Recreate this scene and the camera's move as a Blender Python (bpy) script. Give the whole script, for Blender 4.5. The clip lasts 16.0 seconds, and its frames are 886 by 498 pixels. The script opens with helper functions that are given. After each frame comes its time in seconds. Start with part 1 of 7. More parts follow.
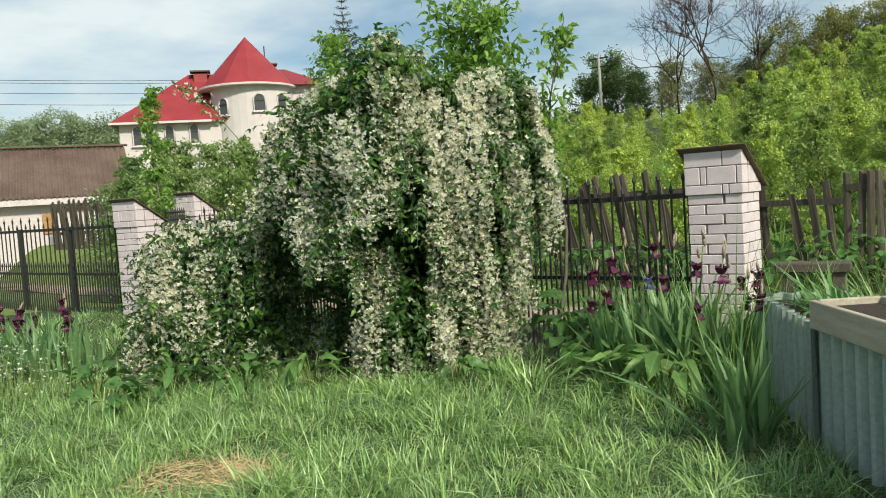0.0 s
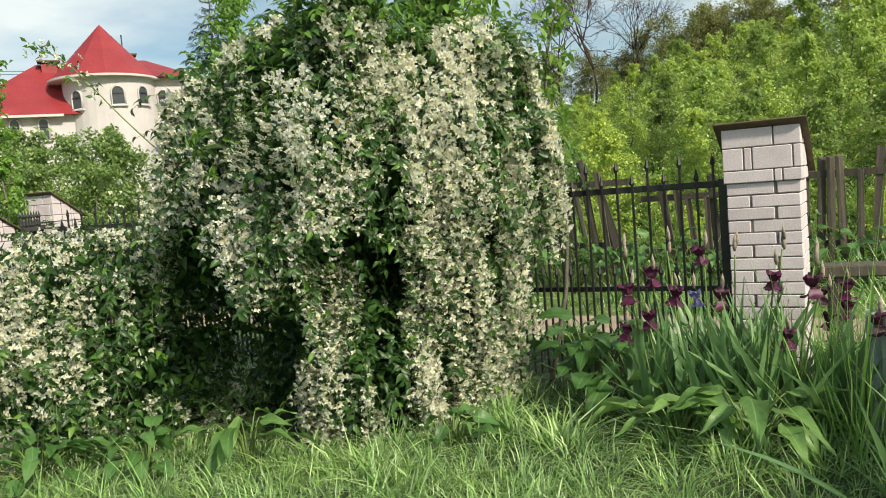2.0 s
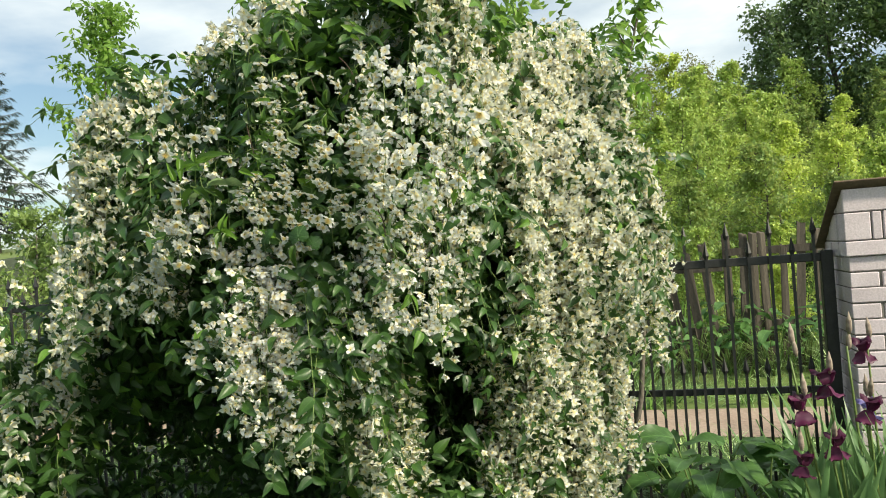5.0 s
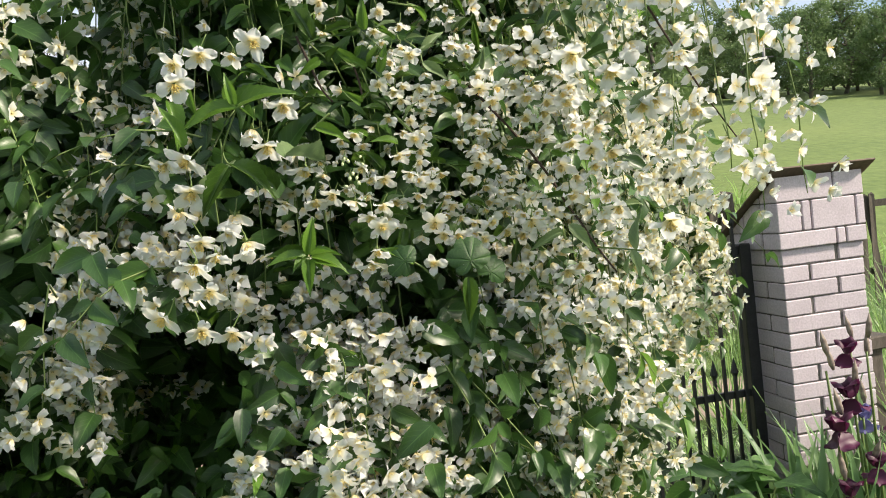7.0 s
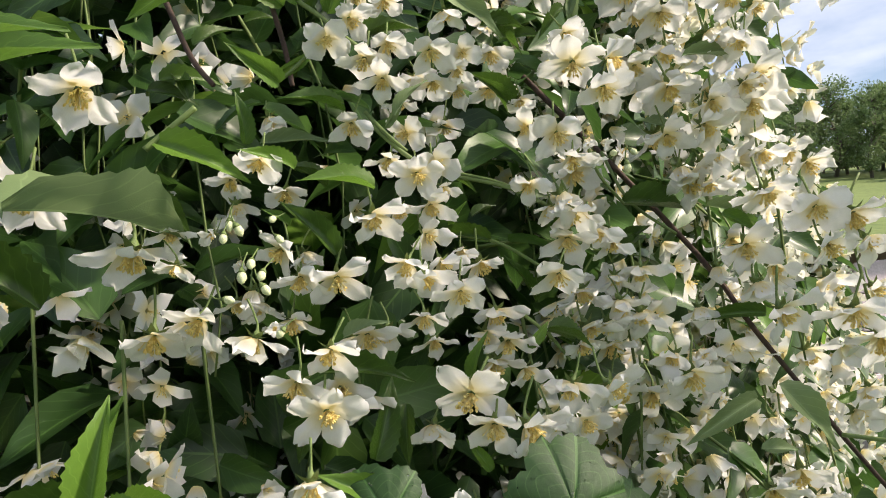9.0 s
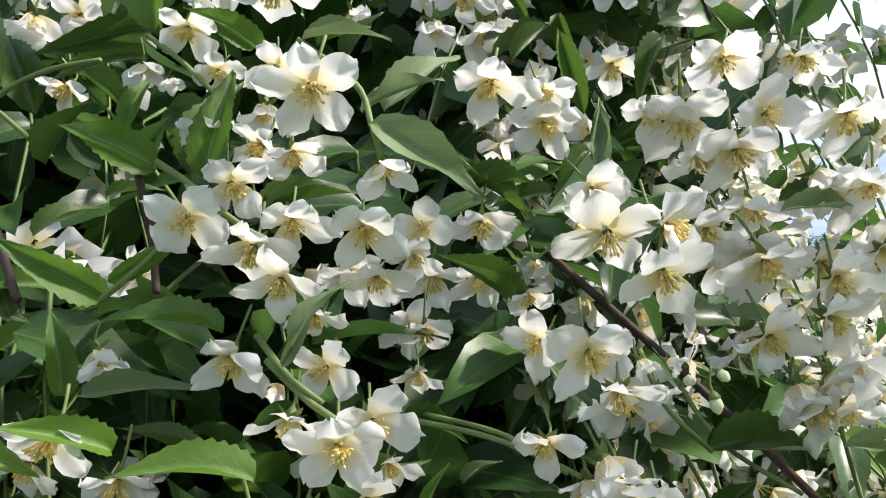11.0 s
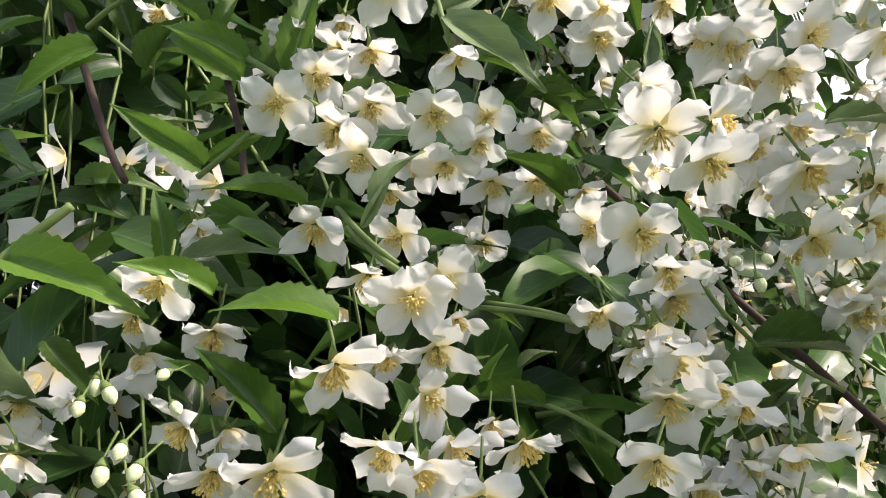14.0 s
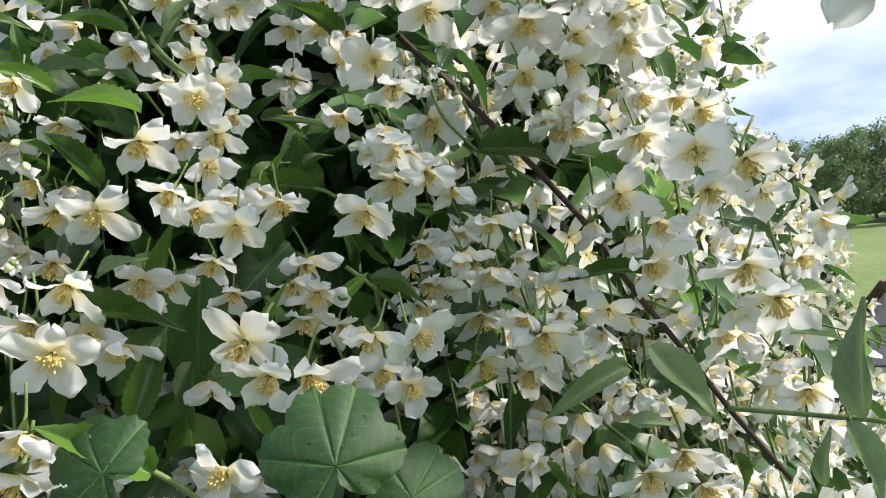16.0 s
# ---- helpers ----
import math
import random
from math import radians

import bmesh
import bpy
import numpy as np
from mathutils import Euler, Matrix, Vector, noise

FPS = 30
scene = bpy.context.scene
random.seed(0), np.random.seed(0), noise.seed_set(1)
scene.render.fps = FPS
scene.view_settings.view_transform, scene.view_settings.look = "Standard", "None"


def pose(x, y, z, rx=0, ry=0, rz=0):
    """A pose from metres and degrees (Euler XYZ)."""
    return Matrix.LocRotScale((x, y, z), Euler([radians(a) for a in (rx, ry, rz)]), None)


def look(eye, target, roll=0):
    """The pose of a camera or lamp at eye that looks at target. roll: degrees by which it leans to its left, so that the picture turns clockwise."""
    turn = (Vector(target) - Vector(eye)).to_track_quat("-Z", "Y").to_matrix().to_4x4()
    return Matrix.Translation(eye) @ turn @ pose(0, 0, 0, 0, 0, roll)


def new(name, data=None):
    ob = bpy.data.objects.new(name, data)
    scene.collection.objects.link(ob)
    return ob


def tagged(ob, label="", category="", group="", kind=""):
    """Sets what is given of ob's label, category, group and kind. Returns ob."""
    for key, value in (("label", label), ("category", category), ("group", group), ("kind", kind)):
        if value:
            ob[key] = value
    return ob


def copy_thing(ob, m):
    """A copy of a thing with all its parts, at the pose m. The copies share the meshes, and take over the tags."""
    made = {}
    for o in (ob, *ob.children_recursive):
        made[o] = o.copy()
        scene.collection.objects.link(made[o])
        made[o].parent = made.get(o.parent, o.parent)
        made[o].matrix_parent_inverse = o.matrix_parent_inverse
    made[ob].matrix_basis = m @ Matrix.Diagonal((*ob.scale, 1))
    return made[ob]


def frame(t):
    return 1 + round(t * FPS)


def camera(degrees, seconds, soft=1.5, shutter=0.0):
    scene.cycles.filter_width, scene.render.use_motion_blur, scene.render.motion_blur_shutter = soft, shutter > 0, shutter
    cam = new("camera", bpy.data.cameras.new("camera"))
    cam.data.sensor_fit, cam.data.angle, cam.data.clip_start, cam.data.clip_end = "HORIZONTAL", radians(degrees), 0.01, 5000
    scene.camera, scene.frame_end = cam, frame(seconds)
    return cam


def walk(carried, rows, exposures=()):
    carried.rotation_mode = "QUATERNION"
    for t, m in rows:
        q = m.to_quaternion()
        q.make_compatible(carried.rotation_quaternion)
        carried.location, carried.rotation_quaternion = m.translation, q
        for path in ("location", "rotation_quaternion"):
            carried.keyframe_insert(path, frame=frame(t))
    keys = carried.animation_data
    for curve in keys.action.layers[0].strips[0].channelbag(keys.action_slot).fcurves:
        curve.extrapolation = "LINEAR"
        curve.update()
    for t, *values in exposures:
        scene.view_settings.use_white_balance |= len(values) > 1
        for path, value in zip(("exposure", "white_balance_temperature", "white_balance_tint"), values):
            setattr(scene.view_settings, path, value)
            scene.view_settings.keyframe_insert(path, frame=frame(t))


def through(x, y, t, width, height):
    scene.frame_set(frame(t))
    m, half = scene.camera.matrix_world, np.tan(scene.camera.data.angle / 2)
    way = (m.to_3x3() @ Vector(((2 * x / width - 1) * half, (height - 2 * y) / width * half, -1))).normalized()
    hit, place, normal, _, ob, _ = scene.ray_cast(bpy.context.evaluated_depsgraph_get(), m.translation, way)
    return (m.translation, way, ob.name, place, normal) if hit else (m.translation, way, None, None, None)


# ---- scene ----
cam = camera(58.0, 16.0, 1.0)
PATH = [
    (0, (2.152, -5.641, 1.286), (0.921, -4.07, 1.163), -3.7),
    (0.5, (1.891, -5.444, 1.311), (0.673, -3.863, 1.184), -4.1),
    (1, (1.516, -5.256, 1.296), (0.345, -3.64, 1.162), -4.3),
    (1.5, (1.151, -5.04, 1.304), (0.064, -3.367, 1.157), -4.4),
    (2, (0.774, -4.775, 1.312), (-0.192, -3.031, 1.158), -4.6),
    (2.5, (0.414, -4.639, 1.308), (-0.432, -2.834, 1.159), -4.8),
    (3, (0.046, -4.435, 1.285), (-0.672, -2.572, 1.16), -5.5),
    (3.5, (-0.255, -4.267, 1.294), (-0.869, -2.364, 1.224), -6.3),
    (4, (-0.486, -4.095, 1.314), (-1.038, -2.174, 1.271), -5.7),
    (4.5, (-0.687, -4.006, 1.348), (-1.217, -2.078, 1.322), -5.0),
    (5, (-0.896, -3.906, 1.361), (-1.376, -1.964, 1.366), -4.3),
    (5.2, (-0.971, -3.825, 1.348), (-1.434, -1.88, 1.365), -4.2),
    (7.3, (-2.023, -2.884, 1.49), (-1.541, -0.945, 1.401), -7.3),
    (7.5, (-2.01, -2.814, 1.489), (-1.485, -0.885, 1.429), -7.9),
    (8, (-1.989, -2.629, 1.501), (-1.443, -0.705, 1.531), -7.8),
    (8.2, (-1.972, -2.562, 1.508), (-1.438, -0.635, 1.542), -7.3),
    (10.3, (-1.78, -2.188, 1.557), (-1.529, -0.243, 1.947), -7.0),
    (10.5, (-1.787, -2.187, 1.565), (-1.526, -0.249, 1.988), -7.3),
    (11, (-1.803, -2.178, 1.584), (-1.495, -0.271, 2.103), -8.2),
    (11.5, (-1.807, -2.176, 1.609), (-1.439, -0.305, 2.212), -9.2),
    (12, (-1.81, -2.171, 1.633), (-1.438, -0.318, 2.29), -9.7),
    (12.5, (-1.827, -2.171, 1.641), (-1.48, -0.334, 2.351), -9.9),
    (13, (-1.843, -2.175, 1.617), (-1.567, -0.319, 2.31), -9.0),
    (13.5, (-1.832, -2.176, 1.564), (-1.613, -0.29, 2.195), -7.7),
    (14, (-1.817, -2.189, 1.536), (-1.62, -0.277, 2.088), -6.6),
    (14.5, (-1.801, -2.225, 1.515), (-1.599, -0.291, 1.982), -5.9),
    (15, (-1.782, -2.26, 1.493), (-1.556, -0.311, 1.882), -5.7),
    (15.5, (-1.772, -2.29, 1.476), (-1.499, -0.336, 1.801), -6.2),
    (16, (-1.754, -2.306, 1.461), (-1.445, -0.348, 1.729), -6.8),
]
walk(cam, [(t, look(eye, target, roll)) for t, eye, target, roll in PATH],
     [(0, 0.02, 6600, -1), (1, 0.05, 6650, -1), (2.5, 0.28, 6850, 0), (3.5, 0.51, 6800, -1), (4.5, 0.37, 6800, 0), (5, 0.38, 6850, 2), (7.5, 0.58, 6650, 13), (8.2, 0.54, 6850, 15),
      (10.5, 0.60, 6100, 18), (11, 0.61, 6050, 17), (12.5, 0.42, 6200, 12), (13, 0.50, 6400, 14), (13.5, 0.64, 6650, 19), (14, 0.68, 6400, 21), (14.5, 0.67, 6400, 21), (15, 0.60, 6100, 17), (15.5, 0.66, 6150, 18), (16, 0.63, 6050, 15)])

# ---- world, sun ----
SUN_ELEV, SUN_AZ = radians(37), radians(112)   # azimuth clockwise from +y
world = bpy.data.worlds.new("sky")
scene.world = world
world.use_nodes = True
wn, wl = world.node_tree.nodes, world.node_tree.links
wn.clear()
sky = wn.new("ShaderNodeTexSky")
sky.sky_type = "NISHITA"
sky.sun_disc = False
sky.sun_elevation, sky.sun_rotation = SUN_ELEV, SUN_AZ
sky.air_density, sky.dust_density, sky.ozone_density = 1.0, 1.5, 1.5
tc = wn.new("ShaderNodeTexCoord")
sep = wn.new("ShaderNodeSeparateXYZ")
wl.new(tc.outputs["Generated"], sep.inputs[0])
# project the view direction onto a flat cloud deck
hgt = wn.new("ShaderNodeMath"); hgt.operation = "ADD"; hgt.inputs[1].default_value = 0.12
wl.new(sep.outputs["Z"], hgt.inputs[0])
hmx = wn.new("ShaderNodeMath"); hmx.operation = "MAXIMUM"; hmx.inputs[1].default_value = 0.05
wl.new(hgt.outputs[0], hmx.inputs[0])
deck = wn.new("ShaderNodeVectorMath"); deck.operation = "DIVIDE"
wl.new(tc.outputs["Generated"], deck.inputs[0])
comb = wn.new("ShaderNodeCombineXYZ"); comb.inputs[2].default_value = 1.0
wl.new(hmx.outputs[0], comb.inputs[0]); wl.new(hmx.outputs[0], comb.inputs[1])
wl.new(comb.outputs[0], deck.inputs[1])
cn = wn.new("ShaderNodeTexNoise"); cn.inputs["Scale"].default_value = 0.55
cn.inputs["Detail"].default_value = 7; cn.inputs["Roughness"].default_value = 0.55
wl.new(deck.outputs[0], cn.inputs["Vector"])
cr = wn.new("ShaderNodeValToRGB")
cr.color_ramp.elements[0].position, cr.color_ramp.elements[1].position = 0.40, 0.60
wl.new(cn.outputs["Fac"], cr.inputs[0])
cmix = wn.new("ShaderNodeMix"); cmix.data_type = "RGBA"
wl.new(cr.outputs[0], cmix.inputs["Factor"])
wl.new(sky.outputs[0], cmix.inputs["A"])
cmix.inputs["B"].default_value = (7.1, 7.5, 8.1, 1)
bg = wn.new("ShaderNodeBackground"); bg.inputs["Strength"].default_value = 0.115
wl.new(cmix.outputs["Result"], bg.inputs["Color"])
wo = wn.new("ShaderNodeOutputWorld")
wl.new(bg.outputs[0], wo.inputs["Surface"])

sun = new("sun", bpy.data.lights.new("sun", "SUN"))
sun.data.energy, sun.data.angle, sun.data.color = 5.0, radians(5), (1.0, 0.90, 0.74)
sun.matrix_world = look((0, 0, 0), (-math.sin(SUN_AZ) * math.cos(SUN_ELEV), -math.cos(SUN_AZ) * math.cos(SUN_ELEV), -math.sin(SUN_ELEV)))

# ---- materials ----
def material(name, rough=0.7):
    m = bpy.data.materials.new(name)
    m.use_nodes = True
    nt = m.node_tree
    bs = nt.nodes["Principled BSDF"]
    bs.inputs["Roughness"].default_value = rough
    return m, nt, bs


def ramp(nt, fac, stops):
    r = nt.nodes.new("ShaderNodeValToRGB")
    e = r.color_ramp.elements
    while len(e) < len(stops):
        e.new(0.5)
    for el, (p, c) in zip(e, stops):
        el.position, el.color = p, (*c, 1)
    nt.links.new(fac, r.inputs[0])
    return r.outputs[0]


def noise_fac(nt, scale, detail=4, coord="Object", stretch=None):
    t = nt.nodes.new("ShaderNodeTexCoord")
    n = nt.nodes.new("ShaderNodeTexNoise")
    n.inputs["Scale"].default_value, n.inputs["Detail"].default_value = scale, detail
    src = t.outputs[coord]
    if stretch:
        mp = nt.nodes.new("ShaderNodeMapping")
        mp.inputs["Scale"].default_value = stretch
        nt.links.new(src, mp.inputs[0])
        src = mp.outputs[0]
    nt.links.new(src, n.inputs["Vector"])
    return n.outputs["Fac"]


def mixc(nt, fac, a, b, mode="MIX"):
    m = nt.nodes.new("ShaderNodeMix")
    m.data_type, m.blend_type = "RGBA", mode
    for key, v in (("Factor", fac), ("A", a), ("B", b)):
        if isinstance(v, (int, float)):
            m.inputs[key].default_value = v
        elif isinstance(v, tuple):
            m.inputs[key].default_value = (*v, 1)
        else:
            nt.links.new(v, m.inputs[key])
    return m.outputs["Result"]


def math_node(nt, op, a, b=0.0):
    m = nt.nodes.new("ShaderNodeMath")
    m.operation = op
    for i, v in enumerate((a, b)):
        if isinstance(v, (int, float)):
            m.inputs[i].default_value = v
        else:
            nt.links.new(v, m.inputs[i])
    return m.outputs[0]


def bump(nt, bs, fac, strength, dist=0.01):
    b = nt.nodes.new("ShaderNodeBump")
    b.inputs["Strength"].default_value, b.inputs["Distance"].default_value = strength, dist
    nt.links.new(fac, b.inputs["Height"])
    nt.links.new(b.outputs[0], bs.inputs["Normal"])


def piece_random(nt):
    """A number from 0 to 1 for each object and each loose piece of a mesh."""
    g, o = nt.nodes.new("ShaderNodeNewGeometry"), nt.nodes.new("ShaderNodeObjectInfo")
    return math_node(nt, "FRACT", math_node(nt, "ADD", g.outputs["Random Per Island"], o.outputs["Random"]))


def surface(name, lo, hi, scale=6.0, rough=0.75, fine=60.0, relief=0.25, dist=0.004, metal=0.0, per_piece=0.0, stretch=None):
    """A rough surface whose colour wanders between two tones, with fine grain."""
    m, nt, bs = material(name, rough)
    c = ramp(nt, noise_fac(nt, scale, 5, stretch=stretch), [(0.3, lo), (0.7, hi)])
    c = mixc(nt, 0.35, c, ramp(nt, noise_fac(nt, fine, 3, stretch=stretch), [(0.3, tuple(v * 0.6 for v in lo)), (0.7, tuple(min(1, v * 1.15) for v in hi))]))
    if per_piece:
        r = ramp(nt, piece_random(nt), [(0.0, (1 - per_piece,) * 3), (1.0, (1.0, 1.0, 1.0))])
        c = mixc(nt, 1.0, c, r, "MULTIPLY")
    nt.links.new(c, bs.inputs["Base Color"])
    bs.inputs["Metallic"].default_value = metal
    bump(nt, bs, noise_fac(nt, fine, 4, stretch=stretch), relief, dist)
    return m


def leaf_material(name, dark, mid, light, rough=0.45, through=0.3, veins=0.35, glow=None, by_plant=0.0):
    """A leaf: tone by piece, pale midrib and side veins along its own length, light shining through."""
    m, nt, bs = material(name, rough)
    c = ramp(nt, piece_random(nt), [(0.0, dark), (0.5, mid), (1.0, light)])
    c = mixc(nt, 0.25, c, ramp(nt, noise_fac(nt, 9.0, 3), [(0.35, dark), (0.65, light)]))
    if by_plant:        # some plants darker and bluer, some fresher
        o = nt.nodes.new("ShaderNodeObjectInfo")
        c = mixc(nt, by_plant, c, ramp(nt, o.outputs["Random"], [(0.0, (0.25, 0.36, 0.36)), (0.30, (0.70, 0.80, 0.7)), (0.6, (1.0, 1.0, 0.9)), (1.0, (1.25, 1.15, 0.8))]), "MULTIPLY")
    if veins:
        uv = nt.nodes.new("ShaderNodeUVMap")
        s = nt.nodes.new("ShaderNodeSeparateXYZ")
        nt.links.new(uv.outputs[0], s.inputs[0])
        off = math_node(nt, "ABSOLUTE", math_node(nt, "SUBTRACT", s.outputs[0], 0.5))
        rib = math_node(nt, "LESS_THAN", off, 0.022)
        along = math_node(nt, "SUBTRACT", math_node(nt, "MULTIPLY", s.outputs[1], 7.0), math_node(nt, "MULTIPLY", off, 5.0))
        side = math_node(nt, "LESS_THAN", math_node(nt, "FRACT", along), 0.10)
        v = math_node(nt, "MULTIPLY", math_node(nt, "MAXIMUM", rib, math_node(nt, "MULTIPLY", side, 0.45)), veins)
        c = mixc(nt, v, c, tuple(min(1, x * 1.9 + 0.02) for x in light))
        bump(nt, bs, math_node(nt, "ADD", math_node(nt, "MULTIPLY", v, -1.0), math_node(nt, "MULTIPLY", noise_fac(nt, 160.0, 3), 0.3)), 0.35, 0.0015)
    nt.links.new(c, bs.inputs["Base Color"])
    tr = nt.nodes.new("ShaderNodeBsdfTranslucent")
    nt.links.new(mixc(nt, 0.55, c, glow or tuple(min(1, x * 1.7) for x in light)), tr.inputs["Color"])
    mx = nt.nodes.new("ShaderNodeMixShader")
    mx.inputs[0].default_value = through
    nt.links.new(bs.outputs[0], mx.inputs[1]); nt.links.new(tr.outputs[0], mx.inputs[2])
    nt.links.new(mx.outputs[0], nt.nodes["Material Output"].inputs["Surface"])
    return m


def petal_material(name, dull, usual, clear):
    m, nt, bs = material(name, 0.8)
    bs.inputs["Specular IOR Level"].default_value = 0.18
    uv = nt.nodes.new("ShaderNodeUVMap")
    s = nt.nodes.new("ShaderNodeSeparateXYZ")
    nt.links.new(uv.outputs[0], s.inputs[0])
    base = ramp(nt, piece_random(nt), [(0.0, dull), (0.45, usual), (1.0, clear)])
    c = mixc(nt, ramp(nt, s.outputs[1], [(0.0, (1, 1, 1)), (0.50, (0, 0, 0))]), base, (0.90, 0.77, 0.32))
    streak = noise_fac(nt, 22.0, 3, "UV", (6, 0.6, 1))
    c = mixc(nt, 0.22, c, ramp(nt, streak, [(0.35, (0.62, 0.62, 0.58)), (0.65, (0.92, 0.92, 0.92))]))
    nt.links.new(c, bs.inputs["Base Color"])
    bump(nt, bs, streak, 0.15, 0.001)
    tr = nt.nodes.new("ShaderNodeBsdfTranslucent")
    nt.links.new(c, tr.inputs["Color"])
    mx = nt.nodes.new("ShaderNodeMixShader")
    mx.inputs[0].default_value = 0.48
    nt.links.new(bs.outputs[0], mx.inputs[1]); nt.links.new(tr.outputs[0], mx.inputs[2])
    nt.links.new(mx.outputs[0], nt.nodes["Material Output"].inputs["Surface"])
    return m


# soil and turf, with the green shade between grass blades mixed into the tones
M_TURF_SHADE = surface("soil_and_turf", (0.020, 0.036, 0.010), (0.045, 0.080, 0.020), 1.7, 0.95, 25, 0.6, 0.03)
M_ROAD = surface("dirt_track", (0.26, 0.19, 0.15), (0.40, 0.31, 0.25), 2.0, 0.95, 30, 0.4, 0.02)
def grass_material(name, dry, lush, cool, pale):
    """Grass: tone by blade, tufts of bluer and yellower green over the lawn, tips paled as painted highlights, light
    shining through.
    """
    m, nt, bs = material(name, 0.38)
    bs.inputs["Specular IOR Level"].default_value = 0.55
    spot = ramp(nt, noise_fac(nt, 1.6, 4), [(0.36, cool), (0.50, lush), (0.66, dry)])
    # near-black blades paint in the shade of gaps, the palest ones sunlit glints
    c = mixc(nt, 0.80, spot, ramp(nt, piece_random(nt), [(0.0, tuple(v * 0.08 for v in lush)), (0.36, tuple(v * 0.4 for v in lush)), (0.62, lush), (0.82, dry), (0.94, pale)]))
    uv = nt.nodes.new("ShaderNodeUVMap")
    s = nt.nodes.new("ShaderNodeSeparateXYZ")
    nt.links.new(uv.outputs[0], s.inputs[0])
    # highlight painted in: each blade pales towards its tip
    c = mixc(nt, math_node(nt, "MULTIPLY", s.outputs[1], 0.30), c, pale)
    nt.links.new(c, bs.inputs["Base Color"])
    tr = nt.nodes.new("ShaderNodeBsdfTranslucent")
    nt.links.new(c, tr.inputs["Color"])
    mx = nt.nodes.new("ShaderNodeMixShader")
    mx.inputs[0].default_value = 0.28
    nt.links.new(bs.outputs[0], mx.inputs[1]); nt.links.new(tr.outputs[0], mx.inputs[2])
    nt.links.new(mx.outputs[0], nt.nodes["Material Output"].inputs["Surface"])
    return m


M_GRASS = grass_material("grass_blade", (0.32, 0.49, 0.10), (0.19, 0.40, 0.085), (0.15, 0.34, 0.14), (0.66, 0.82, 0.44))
M_RANK = leaf_material("rank_grass_blade", (0.12, 0.24, 0.05), (0.20, 0.37, 0.08), (0.34, 0.50, 0.16), 0.5, 0.4, 0)
M_MEADOW = surface("mown_meadow", (0.085, 0.14, 0.03), (0.17, 0.225, 0.06), 0.12, 0.95, 4, 0.5, 0.05)
M_LEAF = leaf_material("mock_orange_leaf", (0.016, 0.042, 0.015), (0.030, 0.076, 0.018), (0.065, 0.145, 0.028), 0.38, 0.28, 0.4)
M_LEAF_NEAR = leaf_material("glossy_mock_orange_leaf", (0.022, 0.050, 0.010), (0.040, 0.090, 0.013), (0.075, 0.150, 0.020), 0.30, 0.3, 0.4)
M_LEAF_YOUNG_NEAR = leaf_material("fresh_green_leaf", (0.055, 0.125, 0.018), (0.085, 0.18, 0.022), (0.125, 0.24, 0.032), 0.36, 0.36, 0.4)
M_LEAF_VINE = leaf_material("wet_vine_leaf", (0.020, 0.060, 0.012), (0.034, 0.092, 0.018), (0.055, 0.135, 0.026), 0.46, 0.24, 0.5)
M_DROP, _, drop = material("water_drop", 0.03)
drop.inputs["Transmission Weight"].default_value = 1.0
drop.inputs["IOR"].default_value = 1.33
M_LEAF_PALE = leaf_material("pale_leaf_underside", (0.11, 0.17, 0.07), (0.15, 0.22, 0.09), (0.19, 0.27, 0.12), 0.5, 0.3, 0.4)
M_LEAF_YOUNG = leaf_material("young_leaf", (0.06, 0.14, 0.02), (0.10, 0.22, 0.03), (0.17, 0.30, 0.05), 0.42, 0.38, 0.35)
M_MAPLE = leaf_material("sapling_leaf", (0.15, 0.255, 0.052), (0.32, 0.46, 0.095), (0.55, 0.665, 0.19), 0.5, 0.32, 0, None, 0.9)
M_SHRUB = leaf_material("shrub_leaf", (0.09, 0.15, 0.05), (0.17, 0.26, 0.085), (0.29, 0.40, 0.15), 0.5, 0.34, 0, None, 0.5)
M_DARKTREE = leaf_material("dark_crown_leaf", (0.07, 0.12, 0.045), (0.12, 0.19, 0.07), (0.18, 0.265, 0.105), 0.55, 0.3, 0)
# leaf green paled and greyed: distance haze put into the colour
M_FARWOOD_HAZED = leaf_material("far_wood_leaf", (0.17, 0.24, 0.14), (0.24, 0.31, 0.18), (0.31, 0.38, 0.23), 0.6, 0.25, 0)
# soil darkened in its colour, so gaps between saplings read as shade
M_SCRUB_SHADE = surface("shaded_scrub_soil", (0.022, 0.032, 0.012), (0.05, 0.07, 0.022), 1.2, 0.95, 12, 0.6, 0.05)
M_OLIVE = leaf_material("sparse_crown_leaf", (0.11, 0.125, 0.035), (0.19, 0.21, 0.06), (0.27, 0.28, 0.09), 0.55, 0.25, 0)
M_NEEDLE = leaf_material("spruce_needles", (0.012, 0.026, 0.02), (0.02, 0.04, 0.028), (0.035, 0.06, 0.04), 0.6, 0.1, 0)
M_IRISLEAF = leaf_material("iris_leaf", (0.08, 0.17, 0.065), (0.135, 0.25, 0.10), (0.21, 0.34, 0.14), 0.42, 0.3, 0)
M_PETAL = petal_material("white_petal", (0.85, 0.86, 0.82), (0.90, 0.91, 0.91), (0.93, 0.945, 0.965))
M_PETAL_CREAM = petal_material("creamy_petal", (0.85, 0.85, 0.70), (0.90, 0.91, 0.83), (0.93, 0.94, 0.93))
M_POLLEN = leaf_material("pollen_yellow", (0.90, 0.68, 0.20), (0.94, 0.76, 0.30), (0.95, 0.84, 0.44), 0.8, 0.4, 0)
M_STEM = surface("green_stem", (0.10, 0.16, 0.04), (0.17, 0.24, 0.07), 30, 0.6)
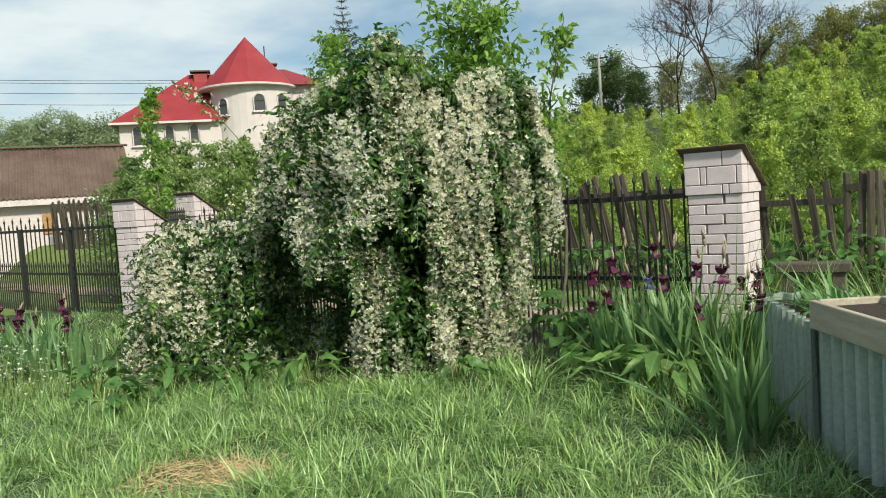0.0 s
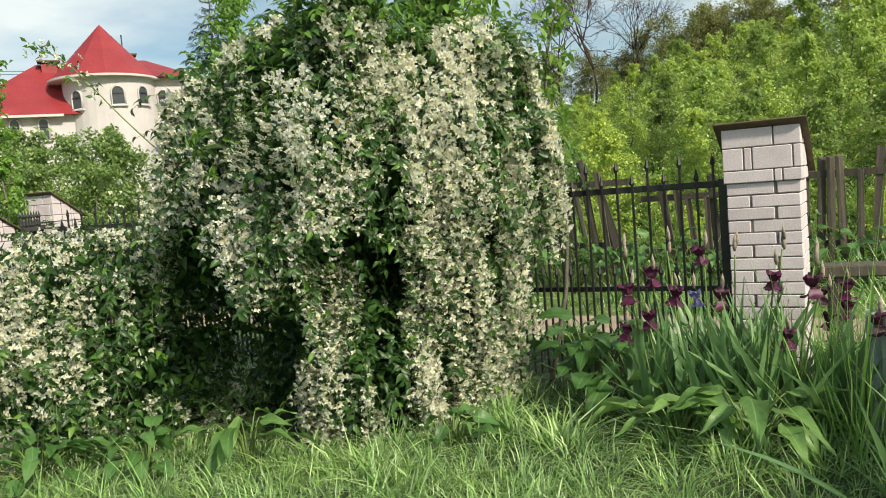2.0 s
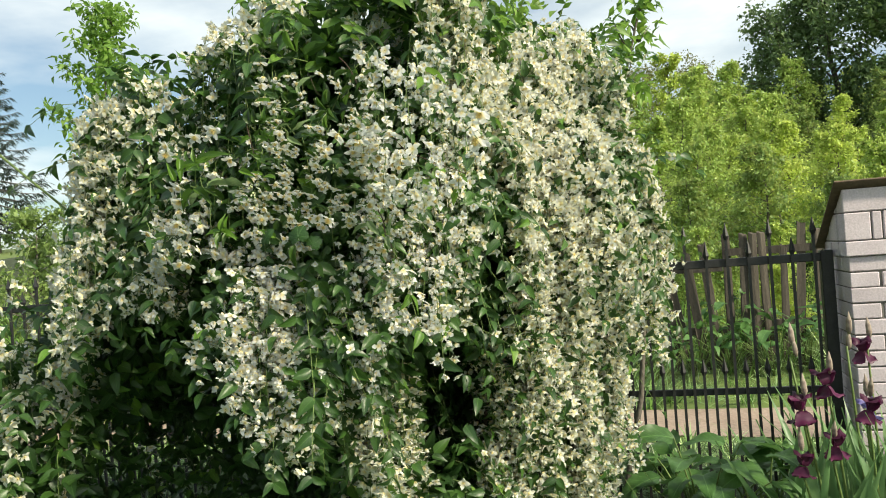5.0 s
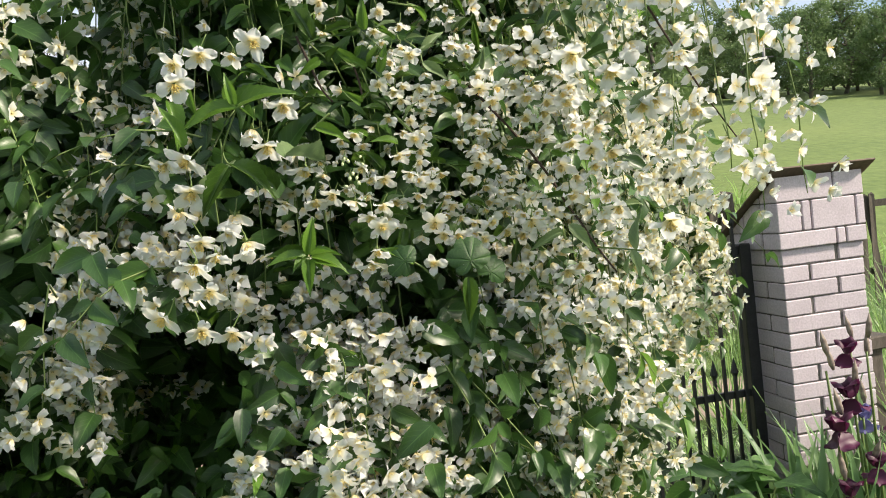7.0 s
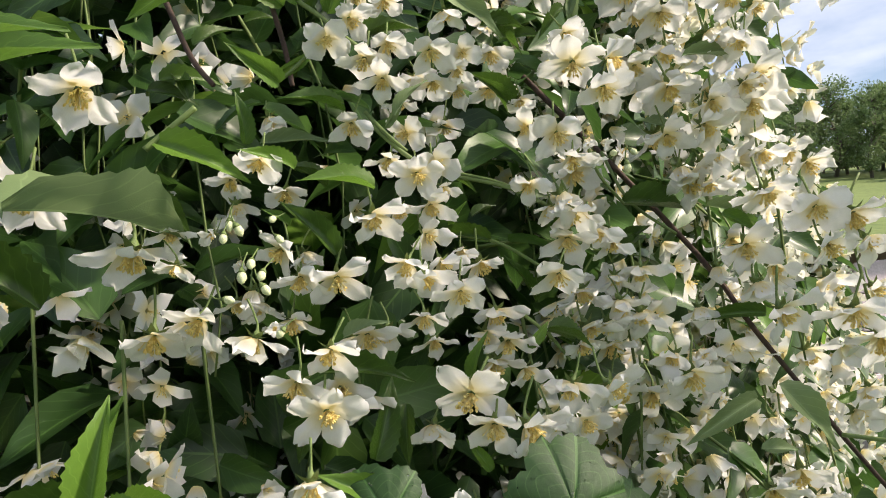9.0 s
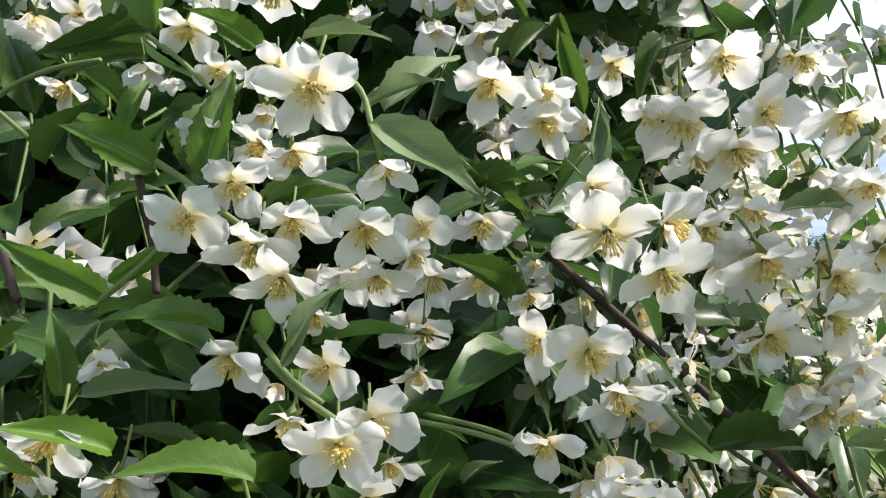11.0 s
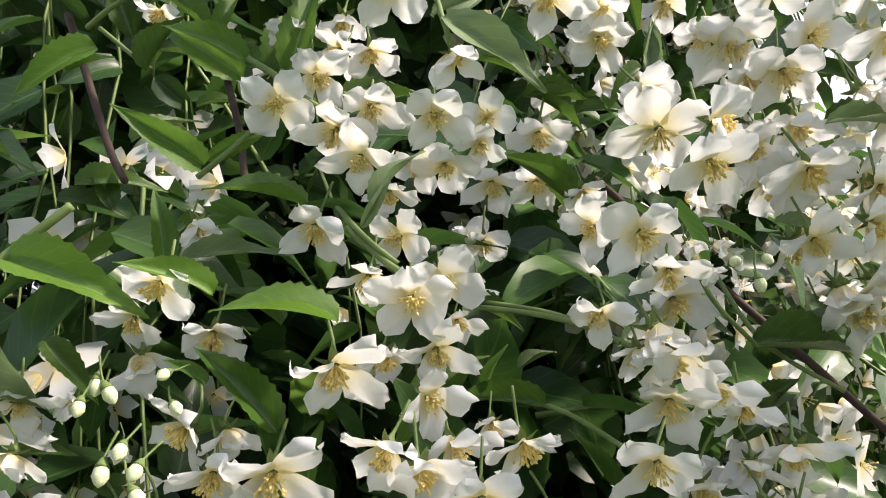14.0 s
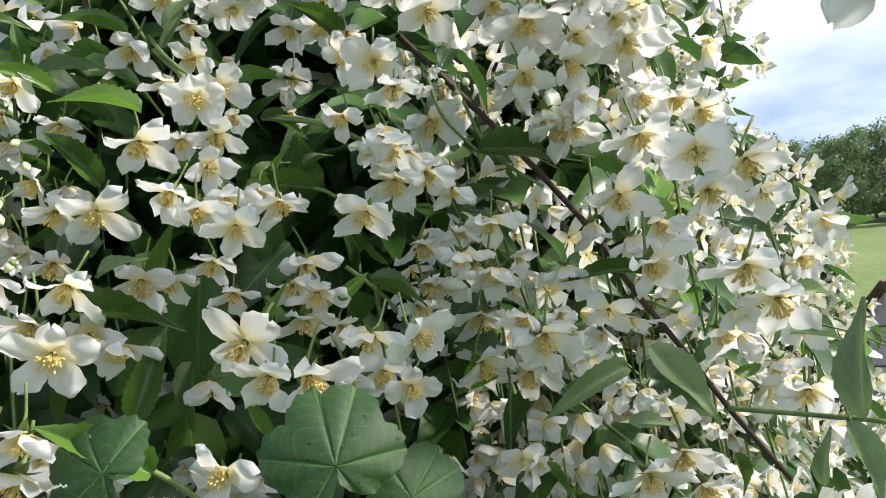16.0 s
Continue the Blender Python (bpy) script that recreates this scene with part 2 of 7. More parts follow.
M_BARK = surface("brown_bark", (0.028, 0.016, 0.012), (0.075, 0.045, 0.032), 14, 0.85, 90, 0.6, 0.004)
M_GREYBARK = surface("grey_bark", (0.08, 0.07, 0.06), (0.18, 0.16, 0.135), 9, 0.9, 60, 0.6, 0.01)
M_BRICK = surface("white_lime_brick", (0.56, 0.482, 0.535), (0.70, 0.615, 0.675), 9, 0.9, 120, 0.35, 0.002, per_piece=0.12)
M_MORTAR = surface("grey_mortar", (0.12, 0.11, 0.10), (0.22, 0.20, 0.18), 25, 0.95)
M_ROOFCAP = surface("rusty_sheet", (0.07, 0.05, 0.035), (0.17, 0.11, 0.07), 12, 0.7, 60, 0.3, 0.003)
M_IRON = surface("black_painted_iron", (0.010, 0.010, 0.011), (0.028, 0.028, 0.030), 30, 0.45, 140, 0.2, 0.001)
M_WOOD = surface("weathered_board", (0.045, 0.037, 0.029), (0.14, 0.118, 0.095), 5, 0.9, 40, 0.5, 0.004, per_piece=0.45, stretch=(6, 6, 0.7))
M_PLASTER = surface("white_plaster", (0.51, 0.46, 0.49), (0.61, 0.555, 0.59), 1.2, 0.9, 20, 0.2, 0.005)
M_REDROOF = surface("red_metal_roof", (0.22, 0.020, 0.028), (0.31, 0.034, 0.042), 0.8, 0.5, 9, 0.1, 0.01)
M_SLATE = surface("brown_corrugated_slate", (0.075, 0.05, 0.042), (0.17, 0.115, 0.095), 1.4, 0.9, 16, 0.4, 0.01)
M_GLASS = surface("dark_window_glass", (0.03, 0.035, 0.04), (0.07, 0.075, 0.085), 2, 0.12)
M_SHEET = surface("green_corrugated_sheet", (0.25, 0.31, 0.29), (0.35, 0.41, 0.385), 2.5, 0.5, 40, 0.15, 0.002)
M_PLANK = surface("pale_plank", (0.32, 0.275, 0.22), (0.50, 0.445, 0.37), 4, 0.85, 60, 0.4, 0.003, stretch=(1, 8, 8))
M_STRAW = surface("dry_straw", (0.42, 0.31, 0.16), (0.66, 0.53, 0.32), 12, 0.9)
M_PURPLE = leaf_material("iris_petal_purple", (0.030, 0.003, 0.018), (0.060, 0.006, 0.034), (0.12, 0.015, 0.070), 0.5, 0.25, 0)
M_BLUE = leaf_material("iris_petal_blue", (0.09, 0.07, 0.24), (0.14, 0.12, 0.34), (0.22, 0.20, 0.45), 0.5, 0.25, 0)
M_WILT = surface("withered_bloom", (0.10, 0.05, 0.05), (0.42, 0.37, 0.30), 14, 0.9)
M_BROAD = leaf_material("broad_weed_leaf", (0.04, 0.10, 0.025), (0.07, 0.16, 0.04), (0.12, 0.24, 0.07), 0.45, 0.3, 0.4)
M_DOCK = leaf_material("dock_leaf", (0.07, 0.15, 0.04), (0.12, 0.23, 0.06), (0.20, 0.33, 0.10), 0.45, 0.32, 0.4)
M_MAPLE_NEAR = leaf_material("box_elder_leaf", (0.10, 0.20, 0.035), (0.15, 0.28, 0.045), (0.23, 0.37, 0.07), 0.45, 0.4, 0.3)
M_SOIL = surface("garden_soil", (0.02, 0.014, 0.010), (0.05, 0.036, 0.026), 20, 0.95, 80, 0.8, 0.01)
M_CONCRETE = surface("grey_concrete", (0.25, 0.25, 0.24), (0.36, 0.35, 0.34), 6, 0.9)
M_DOOR = surface("orange_brown_wood", (0.30, 0.15, 0.06), (0.42, 0.24, 0.11), 8, 0.8)

# ---- tools ----
rng = np.random.default_rng(7)


def link(name, me, parent=None, label="", mat=None):
    ob = new(name, me)
    if mat is not None:
        me.materials.append(mat)
    if parent is not None:
        ob.parent = parent
    return tagged(ob, label)


def part(name, bm, mat, parent=None, label="", smooth=False):
    """Link a bmesh as ONE mesh object under a thing or a part."""
    me = bpy.data.meshes.new(name)
    bm.to_mesh(me)
    bm.free()
    if smooth:
        me.polygons.foreach_set("use_smooth", [True] * len(me.polygons))
    return link(name, me, parent, label, mat)


def empty(name, at=(0, 0, 0), turn=0.0):
    ob = new(name)
    ob.matrix_world = pose(*at, 0, 0, turn)
    ob.empty_display_size = 0.1
    return ob


def add_box(bm, c, size, turn=None, bevel=0.0):
    m = Matrix.Translation(c) @ (turn or Matrix()) @ Matrix.Diagonal((*size, 1))
    made = bmesh.ops.create_cube(bm, size=1.0, matrix=m)["verts"]
    if bevel:
        edges = list({e for v in made for e in v.link_edges})
        bmesh.ops.bevel(bm, geom=edges, offset=bevel, segments=1, affect="EDGES")
    return made


def box(size, c=(0, 0, 0), bevel=0.0):
    bm = bmesh.new()
    add_box(bm, c, size, None, bevel)
    return bm


def mesh_of(name, bm, mat, smooth=False):
    me = bpy.data.meshes.new(name)
    bm.to_mesh(me)
    bm.free()
    if smooth:
        me.polygons.foreach_set("use_smooth", [True] * len(me.polygons))
    me.materials.append(mat)
    return me


def tube_arrays(points, radii, sides=5):
    """Verts and faces of a tapering tube along points."""
    pts = np.asarray(points, float)
    n = len(pts)
    t = np.gradient(pts, axis=0)
    t /= np.linalg.norm(t, axis=1)[:, None] + 1e-9
    ref = np.array([0.31, 0.17, 0.93]) if abs(t[0, 2]) < 0.8 else np.array([0.93, 0.31, 0.17])
    a = np.cross(t, ref)
    a /= np.linalg.norm(a, axis=1)[:, None] + 1e-9
    b = np.cross(t, a)
    ang = np.arange(sides) * 2 * math.pi / sides
    r = np.broadcast_to(np.asarray(radii, float), (n,))
    v = pts[:, None] + r[:, None, None] * (np.cos(ang)[None, :, None] * a[:, None] + np.sin(ang)[None, :, None] * b[:, None])
    f = []
    for i in range(n - 1):
        for k in range(sides):
            k2 = (k + 1) % sides
            f.append((i * sides + k, i * sides + k2, (i + 1) * sides + k2, (i + 1) * sides + k))
    f.append(tuple(range(sides))[::-1])
    f.append(tuple(range((n - 1) * sides, n * sides)))
    return v.reshape(-1, 3), f


class Shape:
    """Plain arrays of a mesh: verts, faces, a material number per face and a UV per vert."""

    def __init__(self):
        self.v, self.f, self.m, self.uv = [], [], [], []

    def add(self, v, f, m=0, uv=None):
        o = len(self.v)
        self.v += [tuple(p) for p in v]
        self.f += [tuple(i + o for i in q) for q in f]
        self.m += [m] * len(f)
        self.uv += [tuple(p) for p in uv] if uv is not None else [(0.5, 0.5)] * len(v)
        return self


def scatter(name, shape, mats4, materials, parent=None, label="", smooth=True):
    """One mesh that holds a copy of shape at every 4x4 matrix of the array."""
    mats4 = np.asarray(mats4, np.float32)
    n = len(mats4)
    v = np.asarray(shape.v, np.float32)
    nv = len(v)
    allv = np.einsum("nij,vj->nvi", mats4[:, :3, :3], v) + mats4[:, None, :3, 3]
    loops = np.concatenate([np.asarray(f) for f in shape.f]).astype(np.int32)
    sizes = np.array([len(f) for f in shape.f], np.int32)
    allloops = (loops[None] + (np.arange(n) * nv)[:, None]).ravel()
    allsizes = np.tile(sizes, n)
    me = bpy.data.meshes.new(name)
    me.vertices.add(n * nv)
    me.vertices.foreach_set("co", allv.ravel())
    me.loops.add(len(allloops))
    me.loops.foreach_set("vertex_index", allloops.astype(np.int32))
    me.polygons.add(len(allsizes))
    starts = np.concatenate([[0], np.cumsum(allsizes)[:-1]]).astype(np.int32)
    me.polygons.foreach_set("loop_start", starts)
    for mat in materials:
        me.materials.append(mat)
    me.polygons.foreach_set("material_index", np.tile(np.asarray(shape.m, np.int32), n))
    me.polygons.foreach_set("use_smooth", np.full(len(allsizes), smooth))
    uv = np.asarray(shape.uv, np.float32)[loops]
    me.uv_layers.new(name="UVMap").data.foreach_set("uv", np.tile(uv, (n, 1)).ravel())
    me.update(calc_edges=True)
    me.validate()
    return link(name, me, parent, label)


def shape_mesh(name, shape, materials):
    """A mesh of one shape, to be shared."""
    ob = scatter(name, shape, np.eye(4)[None], materials)
    me = ob.data
    bpy.data.objects.remove(ob)
    return me


def frames(pos, z_axis, x_hint, size):
    """Matrices whose local z looks along z_axis and whose local y leans to x_hint, of given sizes."""
    pos, z = np.asarray(pos, float), np.asarray(z_axis, float)
    z = z / (np.linalg.norm(z, axis=1)[:, None] + 1e-9)
    x = np.cross(x_hint, z)
    x /= np.linalg.norm(x, axis=1)[:, None] + 1e-9
    y = np.cross(z, x)
    m = np.zeros((len(pos), 4, 4))
    s = np.broadcast_to(np.asarray(size, float), (len(pos),))[:, None]
    m[:, :3, 0], m[:, :3, 1], m[:, :3, 2], m[:, :3, 3], m[:, 3, 3] = x * s, y * s, z * s, pos, 1
    return m


def unit(v):
    v = np.asarray(v, float)
    return v / (np.linalg.norm(v, axis=-1, keepdims=True) + 1e-9)


def leaf_shape(length=1.0, width=0.5, along=6, across=2, fold=0.18, curl=0.25, tip=1.6, teeth=0.0, m=0, into=None, wave=1.0):
    """A pointed leaf along +y, its upper side to +z, folded on its midrib, the tip bent down."""
    s = into or Shape()
    ys = np.linspace(0, 1, along + 1)
    cols = np.linspace(-1, 1, 2 * across + 1)
    v, uv = [], []
    for i, t in enumerate(ys):
        if tip >= 1:     # egg-shaped, drawn out to a point
            w = width * 0.5 * 2.45 * t ** 0.52 * (1 - t) ** 1.02 + (0.004 if t in (0, 1) else 0)
        else:
            w = width * 0.5 * math.sin(math.pi * min(1, t ** 0.72)) ** 0.9 * (1 - 0.30 * t ** tip) if 0 < t < 1 else 0.004
            w *= 1 - 0.55 * max(0, t - 0.72) / 0.28
        w *= 1 + teeth * (1 if i % 2 else -1)
        for c in cols:
            v.append((c * w * length, t * length - abs(c) * w * 0.1, abs(c) * w * fold * 2 * length - curl * length * t * t + 0.02 * length * wave * math.sin(9 * t + 2.5 * c) * abs(c)))
            uv.append((0.5 + 0.5 * c, t))
    k = len(cols)
    f = [(i * k + j, i * k + j + 1, (i + 1) * k + j + 1, (i + 1) * k + j) for i in range(along) for j in range(k - 1)]
    return s.add(v, f, m, uv)


def smooth_path(points, n):
    """n points along a smooth curve through a few given ones."""
    p = np.asarray(points, float)
    k = len(p)
    t = np.linspace(0, k - 1, n)
    out = []
    for u in t:
        i = min(int(u), k - 2)
        p0, p1, p2, p3 = p[max(i - 1, 0)], p[i], p[i + 1], p[min(i + 2, k - 1)]
        f = u - i
        out.append(0.5 * (2 * p1 + (p2 - p0) * f + (2 * p0 - 5 * p1 + 4 * p2 - p3) * f * f + (3 * p1 - p0 - 3 * p2 + p3) * f ** 3))
    return np.array(out)

# ---- the ground ----
def height(x, y):
    """The lie of the land: garden, a shallow track behind the fence, then a hillside."""
    x, y = np.asarray(x, float), np.asarray(y, float)
    d = np.clip((y - 0.8) / 1.2, 0, 1)
    h = -0.22 * d * d * (3 - 2 * d)
    up = np.clip(y - 4.2, 0, None)
    h = h + 0.18 * up * np.clip(up / 7.0, 0.3, 1)
    h = np.where(y > 70, h - 0.16 * (y - 70), h)
    crest = 0.18 * 31.8 - 0.05 * (y - 36)
    h = np.where(y > 36, crest + (h - crest) * np.clip((x - 0.22 * y) / 9, 0, 1), h)
    left = np.clip((-x - 5) / 20, 0, 1)
    h = h * (1 - 0.55 * left)
    h = h + 0.10 * np.clip((-x - 4.2) / 1.5, 0, 1) * np.clip((0.6 - y) / 0.6, 0, 1)
    bank = np.clip((y - 3.6) / 1.2, 0, 1)       # the bank on which the shed stands
    h = h + 0.85 * np.clip((-x - 10) / 4, 0, 1) * bank * bank * (3 - 2 * bank)
    return h + 0.03 * np.sin(x * 1.7 + 0.6) * np.cos(y * 1.3) * np.clip(1 - np.abs(y + 3) / 40, 0, 1)


def sheet(name, xs, ys, lift, mat, parent=None, bound=None):
    gx, gy = np.meshgrid(xs, ys)
    if bound:
        gx = bound(gx, gy) + 0.002 * gx
    v = np.stack([gx, gy, height(gx, gy) + lift], -1).reshape(-1, 3)
    k = len(xs)
    f = [(j * k + i, j * k + i + 1, (j + 1) * k + i + 1, (j + 1) * k + i) for j in range(len(ys) - 1) for i in range(k - 1)]
    me = bpy.data.meshes.new(name)
    me.from_pydata(v.tolist(), [], f)
    me.polygons.foreach_set("use_smooth", [True] * len(f))
    return link(name, me, parent, "", mat)


steps = np.concatenate([-np.geomspace(900, 8, 26), np.linspace(-7, 7, 57), np.geomspace(8, 900, 26)])
ground = tagged(sheet("ground", steps, steps, 0.0, M_MEADOW), "green garden ground and hillside meadow", "ground", kind="structure")
# dark floor that paints the shade seen between the blades
tagged(sheet("ground_turf", np.linspace(-9, 6, 61), np.linspace(-12, 2.2, 57), 0.03, M_TURF_SHADE), "turf floor of the garden, painted dark as shade between blades", "ground", kind="structure")
road = tagged(sheet("road", np.linspace(-30, 30, 61), np.linspace(2.5, 3.5, 7), 0.012, M_ROAD), "pinkish dirt track beyond the fence", "road", kind="structure")
# this sheet carries the saplings' shade in its dark tone
scrub = tagged(sheet("ground_scrub", np.linspace(-24, 12, 37), np.linspace(6.6, 37, 31), 0.05, M_SCRUB_SHADE, None, lambda x, y: np.minimum(x, -1.9 + (y + 3) * 0.36)), "hillside soil under the scrub, shade painted into its dark colour", "ground", kind="structure")
tagged(sheet("road_verge", np.linspace(-30, 30, 61), np.linspace(1.15, 1.6, 4), 0.014, M_ROAD), "narrow bare wheel track outside the gate", "road", kind="structure")

# ---- brick pillars ----
BRICK = (0.25, 0.12, 0.065)
brick_mesh = mesh_of("brick", box(BRICK, bevel=0.004), M_BRICK)
ROOF_FRONT, ROOF_BACK = 0.305, 0.055     # height of the sloping cap over the head's foot


def cut_brick(c, size):
    """A brick of the pillar's head, cut along the slope of the cap."""
    bm = box(size, c, 0.004)
    g = bm.verts[:] + bm.edges[:] + bm.faces[:]
    slope = (ROOF_BACK - ROOF_FRONT) / 0.415
    cut = bmesh.ops.bisect_plane(bm, geom=g, plane_co=(0, -0.015, ROOF_FRONT - 0.006), plane_no=(0, -slope, 1), clear_outer=True)
    edges = [e for e in cut["geom_cut"] if isinstance(e, bmesh.types.BMEdge)]
    if edges and bm.faces:
        bmesh.ops.contextual_create(bm, geom=edges)
    return bm


def brick_pillar(at, turn, foot, label):
    """A square pillar, one and a half bricks wide, with a corbelled head under a sloping sheet cap; its origin is the head's foot, front left."""
    p = empty("brick_pillar", at, turn)
    tagged(p, label, "brick pillar", "brick gate pillars")
    courses = int(round((at[2] - foot) / 0.071)) + 1
    w = 0.385
    part("mortar_core", box((w - 0.016, w - 0.016, courses * 0.071), (w / 2, w / 2, -courses * 0.071 / 2)), M_MORTAR, p)
    for k in range(courses):
        z = -0.071 * (k + 0.5)
        flip = k % 2
        for i in range(4):
            u, v = (0.125, 0.06) if not flip else (w - 0.125, 0.06)
            ob = link("brick", brick_mesh, p)
            jit = rng.normal(0, 0.0016, 3)
            ob.matrix_basis = pose(w / 2, w / 2, 0, 0, 0, 90 * i) @ pose(u - w / 2 + jit[0], v - w / 2 + jit[1], z + jit[2] * 0.5, 0, 0, rng.normal(0, 0.25))
    o = 0.016
    bm = box((w + 2 * o - 0.02, w + 2 * o - 0.02, ROOF_FRONT), (w / 2, w / 2, ROOF_FRONT / 2))
    slope = (ROOF_BACK - ROOF_FRONT) / 0.415
    cut = bmesh.ops.bisect_plane(bm, geom=bm.verts[:] + bm.edges[:] + bm.faces[:], plane_co=(0, -0.015, ROOF_FRONT - 0.016), plane_no=(0, -slope, 1), clear_outer=True)
    bmesh.ops.contextual_create(bm, geom=[e for e in cut["geom_cut"] if isinstance(e, bmesh.types.BMEdge)])
    part("mortar_core", bm, M_MORTAR, p)
    for z0, h, joints in ((0.0, 0.066, (0.255, 0.30)), (0.071, 0.122, (0.10, 0.145, 0.355)), (0.198, 0.14, (0.258,))):
        for side in range(4):
            edges = [-o] + [j for j in (joints if side % 2 == 0 else joints[::-1])] + [w + o - (0.126 if side in (1, 3) else 0)]
            if side in (1, 3):
                edges = [-o + 0.126, 0.24, w + o - 0.126]
            for a, b in zip(edges, edges[1:]):
                if b - a < 0.01:
                    continue
                length, mid = b - a - 0.007, (a + b) / 2
                if side == 0:
                    c, s = (mid, -o + 0.06, z0 + h / 2), (length, 0.12, h)
                elif side == 2:
                    c, s = (mid, w + o - 0.06, z0 + h / 2), (length, 0.12, h)
                elif side == 1:
                    c, s = (w + o - 0.06, mid, z0 + h / 2), (0.12, length, h)
                else:
                    c, s = (-o + 0.06, mid, z0 + h / 2), (0.12, length, h)
                bm = cut_brick(c, s)
                if bm.faces:
                    part("brick", bm, M_BRICK, p)
                else:
                    bm.free()
    bm = bmesh.new()
    ang = math.atan2(ROOF_BACK - ROOF_FRONT, 0.415)
    run = math.hypot(0.415, ROOF_FRONT - ROOF_BACK)
    add_box(bm, (w / 2, w / 2, (ROOF_FRONT + ROOF_BACK) / 2 + 0.006), (w + 0.10, run + 0.10, 0.009), Matrix.Rotation(ang, 4, "X"), 0.002)
    part("cap", bm, M_ROOFCAP, p, "rusty brown sheet cap sloping to the back")
    return p


brick_pillar((0, 0, 1.20), 0, -0.1, "white lime-brick gate pillar with a sloping rusty cap")
brick_pillar((-6.86, -0.48, 1.20), 8, -0.1, "white lime-brick pillar beside the wicket, sloping rusty cap")
brick_pillar((-7.85, 1.02, 1.28), 8, 0.0, "white lime-brick pillar half hidden behind the flowering bush")


# ---- iron fences ----
def bar_mesh(h):
    """A square bar with a forged spear point, its foot at the origin."""
    bm = bmesh.new()
    add_box(bm, (0, 0, h / 2 - 0.03), (0.013, 0.013, h - 0.06))
    bmesh.ops.create_cone(bm, segments=6, radius1=0.008, radius2=0.017, depth=0.02, matrix=Matrix.Translation((0, 0, h - 0.06)))
    bmesh.ops.create_cone(bm, segments=6, radius1=0.017, radius2=0.001, depth=0.065, matrix=Matrix.Translation((0, 0, h - 0.018)))
    return mesh_of("bar", bm, M_IRON)


def iron_fence(name, at, turn, length, foot, top, mid, posts, label, pitch=0.098):
    """A fence panel that runs from its origin along -x."""
    p = tagged(empty(name, (at[0], at[1], 0), turn), label, "iron fence", "iron fence panels")
    tall, less, low = bar_mesh(top + 0.18 - foot), bar_mesh(top + 0.09 - foot), bar_mesh(mid + 0.155 - foot)
    for z, s in ((top, 0.04), (mid, 0.032), (foot + 0.06, 0.032)):
        part("rail", box((length, s * 0.7, s), (-length / 2, 0.012, z), 0.003), M_IRON, p)
    for x in posts:
        part("post", box((0.055, 0.055, top + 0.03 - foot), (-x, 0.012, (top + 0.03 + foot) / 2), 0.004), M_IRON, p)
    n = int(length / pitch)
    for i in range(n):
        x = -(i + 0.85) * pitch
        ob = link("bar", (tall, less)[i % 2], p)
        ob.matrix_basis = pose(x, -0.008, foot)
        if i < n - 1:
            ob = link("bar", low, p)
            ob.matrix_basis = pose(x - pitch / 2, -0.008, foot)
    return p


iron_fence("iron_gate", (-0.02, 0.2), 0, 2.95, -0.08, 1.20, 0.572, (0.03, 2.92), "black iron gate leaf with spear-topped bars")
iron_fence("iron_gate", (-3.0, 0.2), 0, 3.2, -0.08, 1.20, 0.572, (0.03, 3.17), "black iron gate leaf, mostly hidden behind the bush")
iron_fence("iron_fence", (-6.88, -0.34), 1, 5.4, -0.02, 1.22, 0.62, (0.03, 1.36, 2.69, 4.02, 5.37), "black iron fence panel with spear-topped bars", 0.125)
iron_fence("iron_gate", (-6.52, 0.02), -42, 1.55, 0.0, 1.22, 0.62, (0.03, 1.52), "narrow black iron wicket between two brick pillars")


# ---- wooden picket fence on the far side of the track ----
def picket_fence(name, a, b, h, label, lean=4.0, gap=0.03, seed=1, miss=0.06):
    r = np.random.default_rng(seed)
    a, b = np.array(a, float), np.array(b, float)
    length = np.linalg.norm(b - a)
    d = (b - a) / length
    p = tagged(empty(name, (a[0], a[1], float(height(*a))), math.degrees(math.atan2(d[1], d[0]))), label, "wooden fence", "old picket fences")
    shapes = []
    for i in range(5):
        bm = bmesh.new()
        w, hh = 0.062 + 0.008 * i, h * (0.9 + 0.05 * i)
        add_box(bm, (0, 0, hh / 2), (w, 0.022, hh))
        bmesh.ops.subdivide_edges(bm, edges=bm.edges[:], cuts=1)
        for v in bm.verts:
            v.co += Vector(r.normal(0, 0.005, 3))
            if v.co.z > hh * 0.98:
                v.co.z += r.normal(0, 0.015)
        shapes.append(mesh_of("board", bm, M_WOOD))
    x = 0.0
    while x < length:
        if r.random() > miss:
            ob = link("board", shapes[r.integers(5)], p)
            z = float(height(*(a + d * x)) - height(*a))
            ob.matrix_basis = pose(x, -0.03 + r.normal(0, 0.008), z - 0.06, r.normal(0, 1.5), r.normal(lean, 3.5), r.normal(0, 2))
        x += 0.085 + gap + r.random() * 0.03
    for zz in (0.32, 0.85):
        bm = bmesh.new()
        add_box(bm, (length / 2, 0.02, h * zz + float(height(*b) - height(*a)) / 2), (length, 0.05, 0.08))
        part("rail", bm, M_WOOD, p)
    return p


picket_fence("picket_fence", (-9.5, 6.1), (-2.05, 5.5), 1.55, "leaning grey weathered picket fence", -11, 0.03, 3)
picket_fence("picket_fence", (-1.95, 5.5), (-0.05, 5.3), 1.3, "broken grey picket fence overgrown with weeds", -4, 0.04, 4, 0.2)
picket_fence("picket_fence", (0.0, 5.3), (6.5, 5.3), 1.5, "upright grey weathered picket fence", 1, 0.03, 5)

